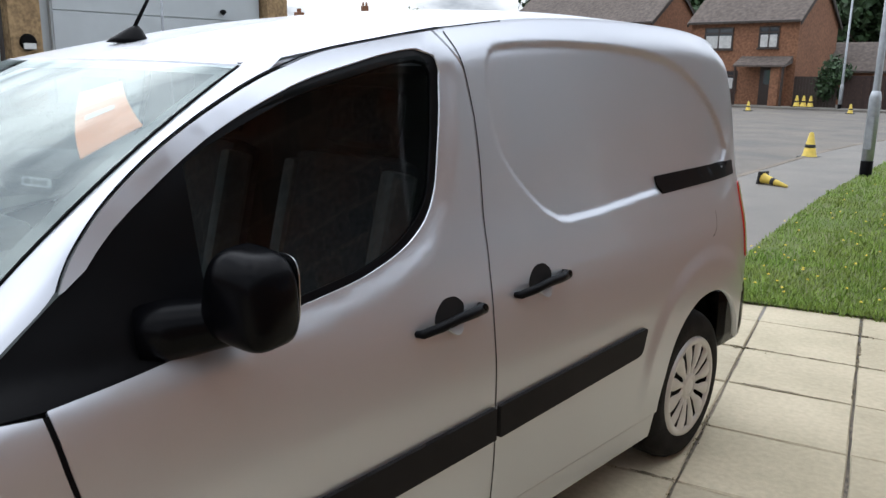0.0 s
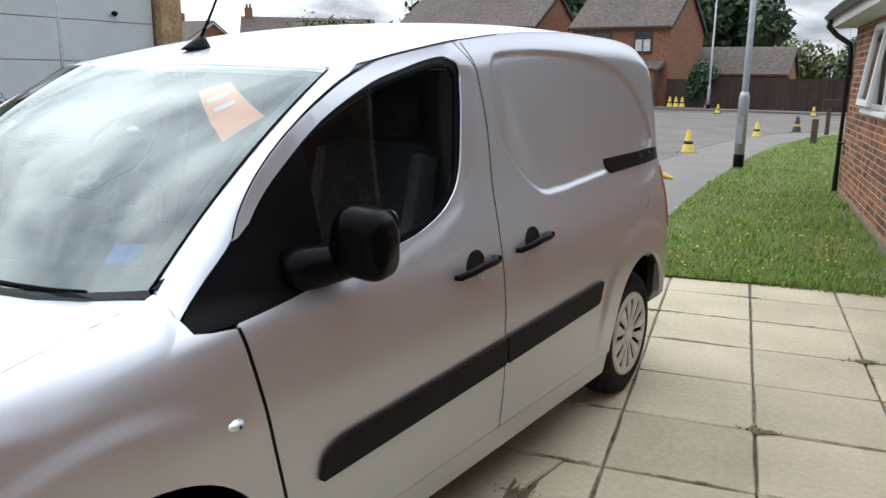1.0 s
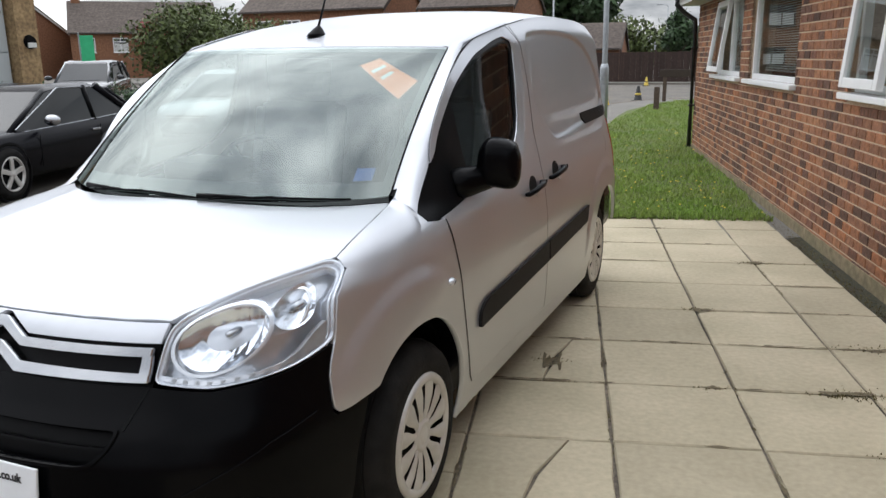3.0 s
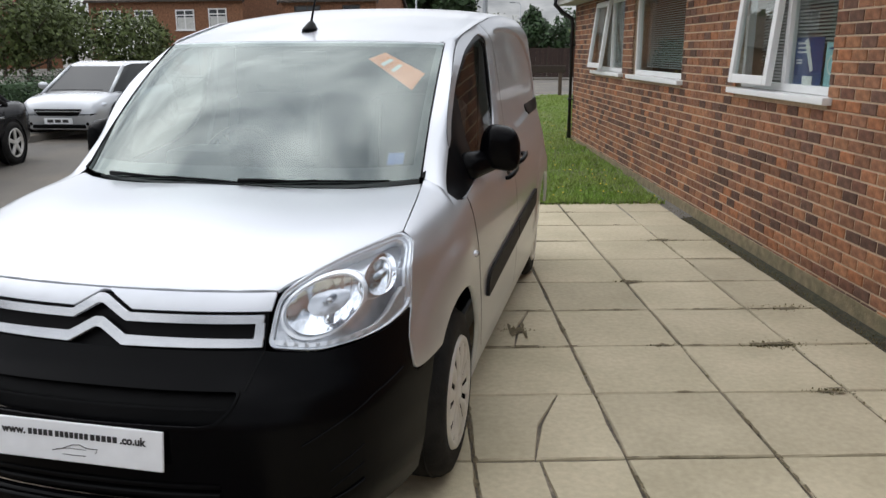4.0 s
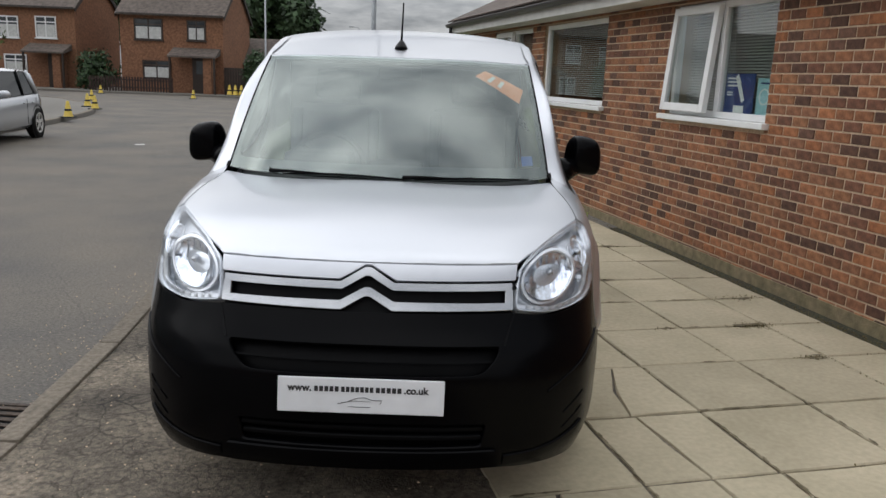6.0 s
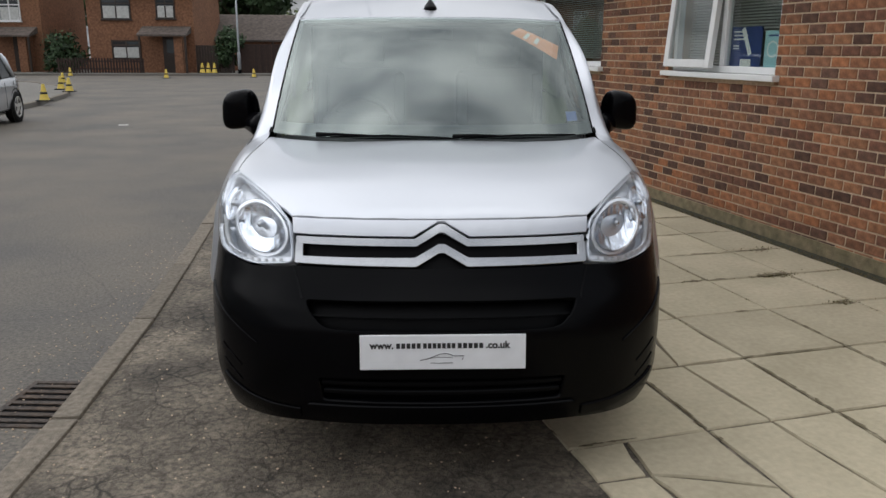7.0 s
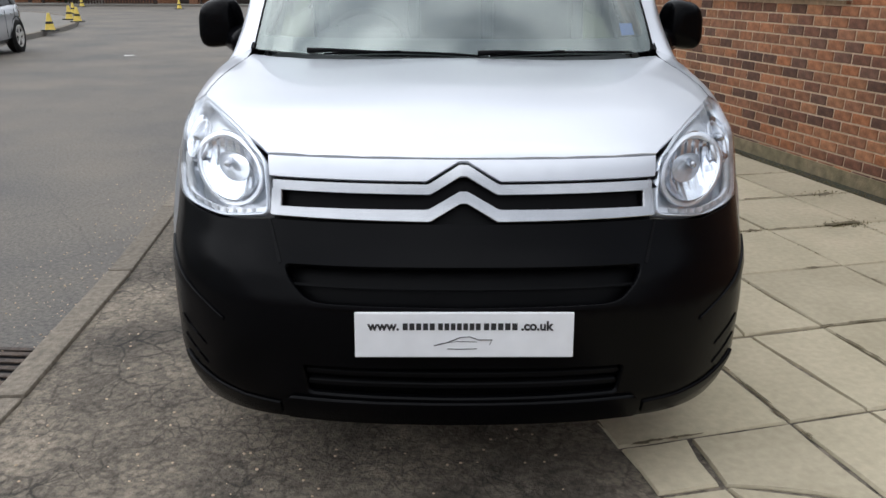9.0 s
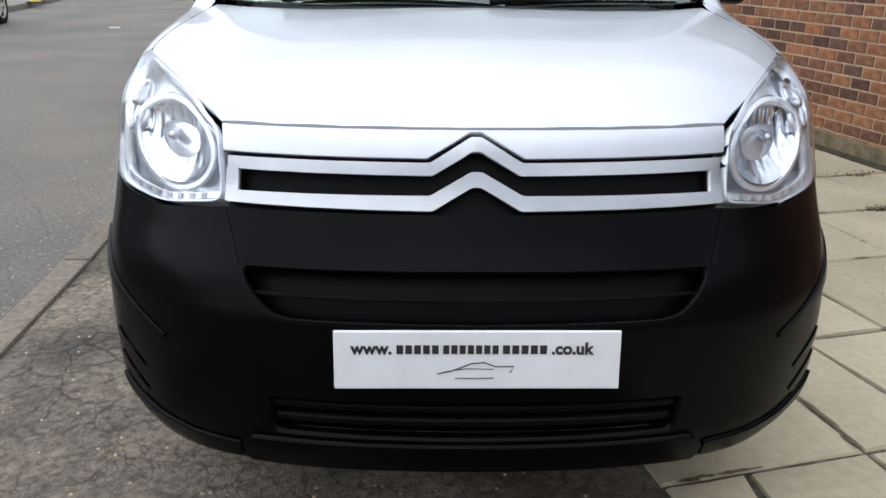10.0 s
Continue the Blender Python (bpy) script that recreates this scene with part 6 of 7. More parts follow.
def wrap(s, z):
    x, d = float(np.interp(abs(s), arc_s, arc_x)), float(np.interp(abs(s), arc_s, arc_d))
    tuck = 0.018 * (1 - smooth(0.20, 0.36, z)) * smooth(0.3, 0.9, abs(s))
    bulge = 0.003 * smooth(0.55, 0.85, abs(s)) * smooth(0.36, 0.5, z) * (1 - smooth(0.58, 0.66, z))
    return (math.copysign(x - tuck + bulge, s), nose(z) + d + tuck * 0.5, z)


def s_x(x):
    return float(np.interp(x, arc_x, arc_s))


def s_y(y, z):
    return float(np.interp(y - nose(z), arc_d, arc_s))


bump = [(0, 0.748), (s_x(0.478), 0.748), (s_x(0.62), 0.733), (s_x(0.70), 0.741), (s_x(0.762), 0.755), (s_y(-0.438, 0.782), 0.782), (s_y(-0.459, 0.74), 0.74), (s_y(-0.475, 0.70), 0.70), (s_y(-0.484, 0.64), 0.64),
        (s_y(-0.484, 0.605), 0.605), (s_y(-0.466, 0.590), 0.590), (s_y(-0.43, 0.591), 0.591),
        (s_y(-0.34, 0.605), 0.605), (s_y(-0.37, 0.54), 0.54), (s_y(-0.405, 0.46), 0.46), (s_y(-0.42, 0.36), 0.36), (s_y(-0.42, 0.235), 0.235), (s_y(-0.50, 0.218), 0.218), (s_x(0.70), 0.216), (s_x(0.45), 0.245), (0, 0.25)]
slot = [(0, 0.658), (s_x(0.437), 0.656), (s_x(0.420), 0.618), (s_x(0.382), 0.582), (s_x(0.345), 0.574), (0, 0.572)]
vent = [(0, 0.420), (s_x(0.40), 0.415), (s_x(0.385), 0.335), (0, 0.332)]


def whole(half):
    return half + [(-a, b) for a, b in reversed(half) if abs(a) > 1e-6]


bumper = panel("front_bumper", [whole(bump), fillet(whole(slot), 0.02), fillet(whole(vent), 0.015)], wrap, FRONT, BLACK_PLASTIC, van, 0.03, 0.03, label="black grained plastic front bumper")
panel("slot_back", [whole([(0, 0.69), (s_x(0.46), 0.69), (s_x(0.40), 0.57), (0, 0.565)])], wrap, FRONT, BLACK_TRIM, bumper, 0.06, 0, -0.05)
panel("vent_back", [whole([(0, 0.44), (s_x(0.43), 0.44), (s_x(0.41), 0.31), (0, 0.31)])], wrap, FRONT, BLACK_TRIM, bumper, 0.06, 0, -0.05)
for z, xw in ((0.616, 0.418),):
    panel("slat", [whole([(0, z + 0.003), (s_x(xw), z + 0.003), (s_x(xw), z - 0.003), (0, z - 0.003)])], wrap, FRONT, BLACK_TRIM, bumper, 0.03, 0.02, -0.014)
for z, xw in ((0.392, 0.39), (0.362, 0.385)):
    panel("slat", [whole([(0, z + 0.006), (s_x(xw), z + 0.006), (s_x(xw), z - 0.004), (0, z - 0.004)])], wrap, FRONT, BLACK_TRIM, bumper, 0.03, 0.03, -0.014)
panel("lip", [fillet(whole([(0, 0.325), (s_x(0.43), 0.325), (s_x(0.45), 0.300), (s_x(0.44), 0.262), (0, 0.262)]), 0.01)], wrap, FRONT, BLACK_PLASTIC, bumper, 0.03, 0.02, 0.012, "black lower lip")
panel("grille_surround", [fillet(whole([(0, 0.664), (s_x(0.444), 0.662), (s_x(0.428), 0.616), (s_x(0.388), 0.574), (s_x(0.35), 0.566), (0, 0.564)]), 0.02),
                          fillet(whole(slot), 0.02)], wrap, FRONT, BLACK_PLASTIC, bumper, 0.02, 0.015, 0.006)
for s in (1, -1):
    for dz in (0.0, -0.055):
        c = [(s * s_x(0.66), 0.415 + dz), (s * s_x(0.735), 0.470 + dz), (s * s_x(0.745), 0.455 + dz), (s * s_x(0.675), 0.400 + dz)]
        panel("vent_rib", [fillet(c, 0.006)], wrap, (s * 0.7, -0.7, 0), BLACK_PLASTIC, bumper, 0.02, 0.008, 0.003)
    sweep = [(s_x(0.46), 0.262, 0.300), (s_x(0.56), 0.268, 0.304), (s_x(0.64), 0.290, 0.318), (s_x(0.70), 0.322, 0.342), (s_x(0.735), 0.352, 0.362)]
    panel("corner_lip", [[(s * a, hi) for a, lo, hi in sweep] + [(s * a, lo) for a, lo, hi in reversed(sweep)]], wrap, (s * 0.7, -0.7, 0), BLACK_PLASTIC, bumper, 0.025, 0.010, 0.007, "black lip sweeping up at the corner")
    crease = [(s_x(0.60), 0.500, 0.508), (s_x(0.68), 0.535, 0.552), (s_x(0.75), 0.575, 0.600), (s_x(0.80), 0.610, 0.630)]
    panel("crease", [[(s * a, hi) for a, lo, hi in crease] + [(s * a, lo) for a, lo, hi in reversed(crease)]], wrap, (s * 0.7, -0.7, 0), BLACK_PLASTIC, bumper, 0.02, 0.006, 0.005)
    panel("seam", [[(s * s_x(0.476), 0.747), (s * s_x(0.483), 0.747), (s * s_x(0.451), 0.655), (s * s_x(0.443), 0.658)]], wrap, FRONT, BLACK_TRIM, bumper, 0.02, 0, 0.0015)

# number plate of the dealer: the firm's name is left as plain bars
plate = part("number_plate", box((-0.26, -0.004, -0.0555), (0.26, 0.004, 0.0555), None, 0.003), PLATE_WHITE, van, "white show plate with black lettering")
plate.matrix_world = Matrix.Translation((0, -0.962, 0.513)) @ Matrix.Rotation(radians(-7), 4, "X")


def words(text, x, z, size, parent, y=-0.0048):
    cu = bpy.data.curves.new("lettering", "FONT")
    cu.body, cu.size, cu.extrude, cu.offset = text, size, 0.0004, 0.0011
    cu.materials.append(PRINT_BLACK)
    o = new("lettering", cu)
    o.parent = parent
    o.matrix_local = Matrix.Translation((x, y, z)) @ Matrix.Rotation(radians(90), 4, "X")
    return o


words("www.", -0.228, 0.0125, 0.031, plate)
words(".co.uk", 0.134, 0.0125, 0.031, plate)
for a, b, n in ((-0.146, -0.066, 5), (-0.062, 0.042, 7), (0.046, 0.130, 5)):
    for k in range(n):
        u0 = a + (b - a) * k / n
        u1 = u0 + (b - a) / n * 0.74
        part("text_bar", box((u0, -0.0052, 0.0125), (u1, -0.0042, 0.0290)), PRINT_BLACK, plate)
for pts, r in (([(-0.072, -0.026), (-0.045, -0.020), (-0.010, -0.006), (0.012, -0.004), (0.034, -0.012), (0.066, -0.012), (0.060, -0.024)], 0.0012), ([(-0.040, -0.034), (-0.010, -0.035), (0.030, -0.034)], 0.0010), ([(-0.060, -0.022), (-0.02, -0.016), (0.03, -0.017)], 0.0008)):
    part("car_outline", tube([(x, -0.0046, z) for x, z in pts], r, 6), PRINT_BLACK, plate, "thin line drawing of a car")

# headlights
for s in (1, -1):
    hl_half = [(0.487, 0.757), (0.489, 0.80), (0.500, 0.888), (0.560, 0.930), (0.630, 0.960), (0.690, 0.977), (0.742, 0.989, 0.025), (0.778, 0.966, 0.03), (0.791, 0.91), (0.799, 0.84), (0.801, 0.79), (0.765, 0.762), (0.70, 0.748), (0.62, 0.740)]
    hlp = fillet([(s * q[0], *q[1:]) for q in hl_half], 0.03)
    outv = (s * 0.5, -0.8, 0.2)
    light = panel("headlight", [hlp], face, outv, LAMP_HOUSING, van, 0.025, 0.0, -0.055, "large clear headlight with silver reflectors")
    cov = panel("lamp_cover", [hlp], face, outv, LENS_GLASS, light, 0.03, 0.012, 0.004, "clear plastic lamp cover")
    cov.visible_shadow = False
    def shrunk(f):
        sc = s_x(0.66)
        return [(s * float(np.interp(sc + (s_x(q[0]) - sc) * f, arc_s, arc_x)), 0.85 + (q[1] - 0.85) * f) for q in hl_half]
    ring = shrunk(0.988)
    panel("bezel", [hlp, fillet(ring, 0.03)], face, outv, LAMP_HOUSING, light, 0.02, 0.054, -0.001, "bright silver wall inside the lamp")
    rim_in = shrunk(0.955)
    panel("inner_rim", [fillet(ring, 0.03), fillet(rim_in, 0.03)], face, outv, LAMP_HOUSING, light, 0.02, 0.02, -0.012, "bright silver inner rim")

    def bowl(nm, cx, cz, rx, rz, depth, back, turn):
        """An oval reflector sunk behind the lamp cover, with a polished rim, flutes and its bulb."""
        c_, s_ = math.cos(radians(turn)), math.sin(radians(turn))

        def oval(f, n=40):
            return [(s * (cx + f * (rx * math.cos(a) * c_ - rz * math.sin(a) * s_)), cz + f * (rx * math.cos(a) * s_ + rz * math.sin(a) * c_)) for a in [k * math.tau / n for k in range(n)]]

        def sunk(x, z):
            u, v = abs(x) - cx, z - cz
            r2 = min(((u * c_ + v * s_) / rx) ** 2 + ((v * c_ - u * s_) / rz) ** 2, 1.0)
            return (x, nose_edge(x, z) + back + depth * (1 - r2) ** 0.8 + 0.0022 * math.cos(u * 260) * (1 - r2), z)
        o = panel(nm, [oval(0.985)], sunk, outv, REFLECTOR, light, 0.012, 0.0)
        panel("rim", [oval(1.06), oval(0.975)], face, outv, LAMP_RIM, o, 0.012, 0.010, -(back - 0.006), "bright polished rim")
        bulb = part("bulb", lathe([(0, 0.0), (0.008, 0.003), (0.011, 0.012), (0.011, depth * 0.9)], 14, "y"), CHROME, o, "", True)
        bulb.location = (s * cx, nose_edge(cx, cz) + back + depth * 0.25, cz)
        return o
    bowl("main_reflector", 0.612, 0.850, 0.100, 0.076, 0.075, 0.016, 18)
    bowl("upper_reflector", 0.728, 0.897, 0.034, 0.052, 0.05, 0.022, 20)
    low = pchip([0.495, 0.56, 0.62, 0.70, 0.765, 0.79], [0.768, 0.758, 0.752, 0.760, 0.776, 0.80])
    xs_ = [0.497 + 0.0145 * k for k in range(20)]
    panel("lamp_strip", [[(s * x, low(x) + 0.007) for x in xs_] + [(s * x, low(x) - 0.004) for x in reversed(xs_)]], face, outv, LAMP_RIM, light, 0.02, 0.012, -0.012, "bright strip along the foot of the lamp")
    for k in range(8):
        u_ = 0.525 + 0.027 * k
        panel("strip_block", [[(s * u_, low(u_) - 0.003), (s * u_, low(u_) + 0.005), (s * (u_ + 0.010), low(u_ + 0.01) + 0.005), (s * (u_ + 0.010), low(u_ + 0.01) - 0.003)]], face, outv, LAMP_GREY, light, 0.02, 0.003, -0.009)
    panel("side_marker", [fillet([(s * 0.735, 0.764), (s * 0.766, 0.772), (s * 0.794, 0.795), (s * 0.792, 0.85), (s * 0.780, 0.83), (s * 0.765, 0.795)], 0.006)], face, outv, LAMP_GREY, light, 0.02, 0.02, -0.010, "smoky corner marker")


# windscreen
def screen_patch(name, a0, a1, b0, b1, material, inset, label="", na=36, nb=18):
    bm = bmesh.new()
    g = [[bm.verts.new(screen(a0 + (a1 - a0) * i / na, b0 + (b1 - b0) * j / nb, inset)) for j in range(nb + 1)] for i in range(na + 1)]
    for i in range(na):
        for j in range(nb):
            bm.faces.new((g[i][j], g[i + 1][j], g[i + 1][j + 1], g[i][j + 1]))
    return part(name, bm, material, van, label, True)


screen_patch("windscreen", -1, 1, 0, 1, WINDSCREEN, 0, "wide green-tinted windscreen").visible_shadow = False
for nm, r in (("screen_border", (-1, 1, 0.0, 0.085)), ("screen_border", (-1, -0.955, 0.085, 0.96)), ("screen_border", (0.955, 1, 0.085, 0.96)), ("screen_border", (-1, 1, 0.96, 0.995))):
    screen_patch(nm, *r, FRIT, 0.004, "black printed glass edge", 30 if r[1] - r[0] > 1 else 2, 20)
cw = [(x, cowl(x) - 0.012) for x in (0, 0.15, 0.3, 0.45, 0.58, 0.69)] + [(x, cowl(x) + 0.035) for x in (0.69, 0.58, 0.45, 0.3, 0.15, 0)]
panel("cowl_grille", [both(cw)], lambda x, y: (x, y, bonnet_z(x, y) - 0.006), (0, 0, 1), BLACK_PLASTIC, van, 0.03, 0.02, -0.004, "black scuttle grille")
for a0, a1, hub in ((-0.62, 0.10, -0.70), (0.16, 0.86, 0.10)):
    bm = bmesh.new()
    pts = [screen(a0 + (a1 - a0) * t, -0.004 + 0.014 * math.sin(math.pi * t), -0.007) for t in [k / 10 for k in range(11)]]
    add_tube(bm, pts, [0.003] + [0.0042] * 9 + [0.003], 8)
    wp = part("wiper", bm, BLACK_TRIM, van, "black windscreen wiper", True)
    bm = bmesh.new()
    mid = (a0 + a1) / 2
    add_tube(bm, [screen(hub + 0.1 * 0, 0.0, -0.014), screen(hub + 0.12, 0.0, -0.020), screen(mid - 0.1, 0.0, -0.016), screen(mid, 0.008, -0.012)], [0.010, 0.006, 0.0045, 0.0045], 8)
    part("wiper_arm", bm, BLACK_TRIM, wp, "", True)

# aerial
bm = lathe([(0, 0), (0.034, 0), (0.030, 0.012), (0.016, 0.034), (0.006, 0.046), (0, 0.048)], 20)
for v in bm.verts:
    v.co.y = v.co.y * 1.7 + (0.6 * v.co.z if v.co.z > 0.01 else 0)
aer = part("aerial", bm, BLACK_TRIM, van, "black roof aerial", True)
aer.location = (0, 0.87, roof_z(0, 0.87) - 0.002)
part("whip", tube([(0, 0.02, 0.035), (0, 0.075, 0.13), (0, 0.13, 0.235)], [0.006, 0.0045, 0.004], 8), BLACK_TRIM, aer, "", True)

# closing the body: tail, floor, bulkhead
bm = prism([(-0.66, 0.45), (0.66, 0.45), (0.66, 1.2), (0.60, 1.5), (0.45, 1.6), (-0.45, 1.6), (-0.60, 1.5), (-0.66, 1.2)], 3.24, 3.32, "y")
part("rear_doors", bm, SILVER, van, "silver rear doors")
part("tail_bumper", box((-0.845, 3.035, 0.37), (0.845, 3.35, 0.665), None, 0.07), BLACK_PLASTIC, van, "black rear bumper")
part("floor_pan", box((-0.72, -0.36, 0.17), (0.72, 3.2, 0.30), None, 0.02), BLACK_TRIM, van, "dark underbody")
part("under_tray", box((-0.50, -0.72, 0.215), (0.50, -0.36, 0.26), None, 0.01), BLACK_TRIM, van, "black tray under the nose")
part("bulkhead", box((-0.68, 1.46, 0.3), (0.68, 1.50, 1.56), None, 0.02), CABIN, van, "dark cab bulkhead")
part("firewall", box((-0.72, 0.06, 0.3), (0.72, 0.12, 1.02)), CABIN, van)
part("headlining", box((-0.64, 0.80, 1.555), (0.64, 1.46, 1.575), None, 0.005), CABIN, van, "dark headlining")
dash = part("dashboard", box((-0.70, 0.12, 0.80), (0.70, 0.62, 1.045), None, 0.05), CABIN, van, "dark grey dashboard")
part("instrument_binnacle", box((-0.52, 0.42, 1.03), (-0.20, 0.66, 1.13), None, 0.04), CABIN, dash)
part("centre_console", box((-0.14, 0.50, 0.55), (0.14, 0.72, 1.08), None, 0.04), CABIN, dash)
st = part("steering_wheel", lathe([(0.185 + 0.014 * math.cos(a), 0.014 * math.sin(a)) for a in [k * math.tau / 10 for k in range(10)]], 40, "z", True), CABIN, van, "black steering wheel", True)
st.matrix_world = Matrix.Translation((-0.36, 0.80, 1.02)) @ Matrix.Rotation(radians(62), 4, "X")
part("boss", lathe([(0, 0.02), (0.06, 0.015), (0.07, -0.01), (0, -0.02)], 20), CABIN, st, "", True)
for a in (0, 2.3, 4.0):
    part("spoke", box((0.05, -0.018, -0.008), (0.18, 0.018, 0.008), Matrix.Rotation(a, 4, "Z"), 0.004), CABIN, st)
for x in (0.40, -0.38):
    part("seat", box((x - 0.24, 0.72, 0.58), (x + 0.24, 1.22, 0.74), None, 0.06), CLOTH, van, "dark cloth seat cushion")
    bk = part("seat_back", box((-0.235, -0.07, 0), (0.235, 0.07, 0.64), None, 0.06), CLOTH, van, "dark cloth seat back")
    bk.matrix_world = Matrix.Translation((x, 1.20, 0.70)) @ Matrix.Rotation(radians(-14), 4, "X")
    for sx in (-1, 1):
        part("bolster", box((sx * 0.215 - 0.028, -0.085, 0.10), (sx * 0.215 + 0.028, 0.02, 0.60), None, 0.02), PIPING, bk, "pale grey seat bolster")
    part("headrest", box((-0.13, -0.05, 0.66), (0.13, 0.05, 0.84), None, 0.045), CLOTH, bk)
part("rear_view_mirror", box((-0.11, 0.78, 1.475), (0.11, 0.81, 1.535), None, 0.012), BLACK_TRIM, van)


def on_screen(name, corners, material, label="", inset=0.012):
    """A thin card behind the glass between four corners of the windscreen's own measure."""
    bm = bmesh.new()
    c0, c1, c2, c3 = (Vector(q) for q in corners)
    n = 6
    g = []
    for t in (inset, inset + 0.002):
        g.append([[bm.verts.new(screen(*c0.lerp(c1, i / n).lerp(c3.lerp(c2, i / n), j / n), t)) for j in range(n + 1)] for i in range(n + 1)])
    for q in g:
        for i in range(n):
            for j in range(n):
                bm.faces.new((q[i][j], q[i + 1][j], q[i + 1][j + 1], q[i][j + 1]))
    return part(name, bm, material, van, label)


card = [(0.57, 0.85), (0.65, 0.92), (0.92, 0.74), (0.87, 0.60)]
on_screen("price_card", card, ORANGE, "orange card with pale print hung inside the windscreen", 0.016)
k0, k1, k2, k3 = (Vector(q) for q in card)
for u0, u1, v0, v1 in ((0.15, 0.8, 0.24, 0.32), (0.2, 0.75, 0.47, 0.55)):
    on_screen("card_bar", [k0.lerp(k1, u).lerp(k3.lerp(k2, u), v) for u, v in ((u0, v0), (u1, v0), (u1, v1), (u0, v1))], WHITE_INK, "pale print bars", 0.0145)
on_screen("screen_sticker", [(0.83, 0.10), (0.905, 0.10), (0.905, 0.165), (0.83, 0.165)], BLUE_DISC, "small blue sticker", 0.006)


# ---- parked cars ----
def car(label, m, L, W, H, paint, wheelbase, nose_l, hatch=True, chrome_trim=False, plate=True):
    """A parked car with its front at -y; stations run front to back."""
    c = thing("car", label, "car")
    hw = W / 2
    y0 = -nose_l
    y1 = y0 + L
    bonnet_h, belt = H * 0.60, H * 0.64
    a_base, a_top = y0 + L * (0.20 if hatch else 0.27), y0 + L * (0.42 if hatch else 0.45)
    c_top, c_base = y1 - L * (0.08 if hatch else 0.24), y1 - L * (0.03 if hatch else 0.10)
    tops = pchip([y0, y0 + 0.05, y0 + 0.25, a_base, (a_base + c_base) / 2, c_base, y1 - 0.06, y1], [H * 0.41, H * 0.475, H * 0.54, bonnet_h, belt, belt * 1.05, belt * (1.0 if hatch else 1.02), H * 0.5])
    half = pchip([y0, y0 + 0.12, y0 + 0.5, y0 + L * 0.35, y1 - 0.6, y1 - 0.12, y1], [hw * 0.74, hw * 0.90, hw * 0.98, hw, hw * 0.98, hw * 0.88, hw * 0.66])
    N = 44
    bm = bmesh.new()
    rings = []
    for i in range(N + 1):
        y = y0 + (y1 - y0) * i / N
        t, w = tops(y), half(y)
        ring = [(0, 0.20), (w * 0.86, 0.20), (w * 0.97, 0.30), (w, 0.48), (w * 0.995, t * 0.80), (w * 0.955, t * 0.95), (w * 0.86, t), (w * 0.45, t + 0.02), (0, t + 0.028)]
        pts = [(x, y, z) for x, z in ring] + [(-x, y, z) for x, z in reversed(ring[1:-1])]
        rings.append([bm.verts.new(p) for p in pts])
    k = len(rings[0])
    for r0, r1 in zip(rings, rings[1:]):
        for j in range(k):
            bm.faces.new((r0[j], r0[(j + 1) % k], r1[(j + 1) % k], r1[j]))
    bm.faces.new(rings[0])
    bm.faces.new(list(reversed(rings[-1])))
    bmesh.ops.recalc_face_normals(bm, faces=bm.faces)
    part("body", bm, paint, c, "", True)
    # cabin: glass, pillars and roof
    gb = bmesh.new()
    roofw, bw = hw * 0.74, hw * 0.90
    zt = H - 0.03
    lo = [(bw * 0.9, a_base - 0.05, tops(a_base) - 0.02), (bw, a_base + 0.3, tops(a_base + 0.3) - 0.03), (bw, c_base - 0.35, tops(c_base - 0.35) - 0.03), (bw * 0.85, c_base, tops(c_base) - 0.03)]
    hi = [(roofw * 0.9, a_top, zt - 0.05), (roofw, a_top + 0.25, zt), (roofw, c_top - 0.35, zt - 0.01), (roofw * 0.9, c_top, zt - 0.07)]
    ring_lo = lo + [(-x, y, z) for x, y, z in reversed(lo)]
    ring_hi = hi + [(-x, y, z) for x, y, z in reversed(hi)]
    vl, vh = [gb.verts.new(p) for p in ring_lo], [gb.verts.new(p) for p in ring_hi]
    for j in range(8):
        gb.faces.new((vl[j], vl[(j + 1) % 8], vh[(j + 1) % 8], vh[j]))
    bmesh.ops.recalc_face_normals(gb, faces=gb.faces)
    part("glass", gb, CAR_GLASS, c, "dark glazing")
    rb = bmesh.new()
    r_lo = [rb.verts.new((x * 1.03, y, z - 0.005)) for x, y, z in ring_hi]
    r_hi = [rb.verts.new((x * 0.80, y * 0.96 + (a_top + c_top) * 0.02, z + 0.045)) for x, y, z in ring_hi]
    for j in range(8):
        rb.faces.new((r_lo[j], r_lo[(j + 1) % 8], r_hi[(j + 1) % 8], r_hi[j]))
    rb.faces.new(r_hi)
    bmesh.ops.recalc_face_normals(rb, faces=rb.faces)
    part("roof", rb, paint, c, "", True)
    ymid = (a_top + c_top) / 2 + 0.05
    for s in (1, -1):
        sx = Vector((s, 1, 1))
        for nm, p, q, r, mt in (("a_pillar", lo[0], hi[0], 0.035, paint), ("c_pillar", lo[2], hi[2], 0.05, paint), ("rear_pillar", lo[3], hi[3], 0.04, paint),
                                ("b_pillar", (bw + 0.0, ymid, tops(ymid) - 0.03), (roofw, ymid + 0.03, zt), 0.03, BLACK_TRIM)):
            part(nm, tube([sx * Vector(p), sx * Vector(q)], r, 8), mt, c, "", True)
        part("window_trim", tube([sx * Vector((bw + 0.005, a_base + 0.12, tops(a_base + 0.1) - 0.015)), sx * Vector((bw + 0.012, ymid, tops(ymid) - 0.015)), sx * Vector((bw + 0.005, c_base - 0.3, tops(c_base - 0.3) - 0.01))], 0.007, 6),
             CHROME if chrome_trim else BLACK_TRIM, c)
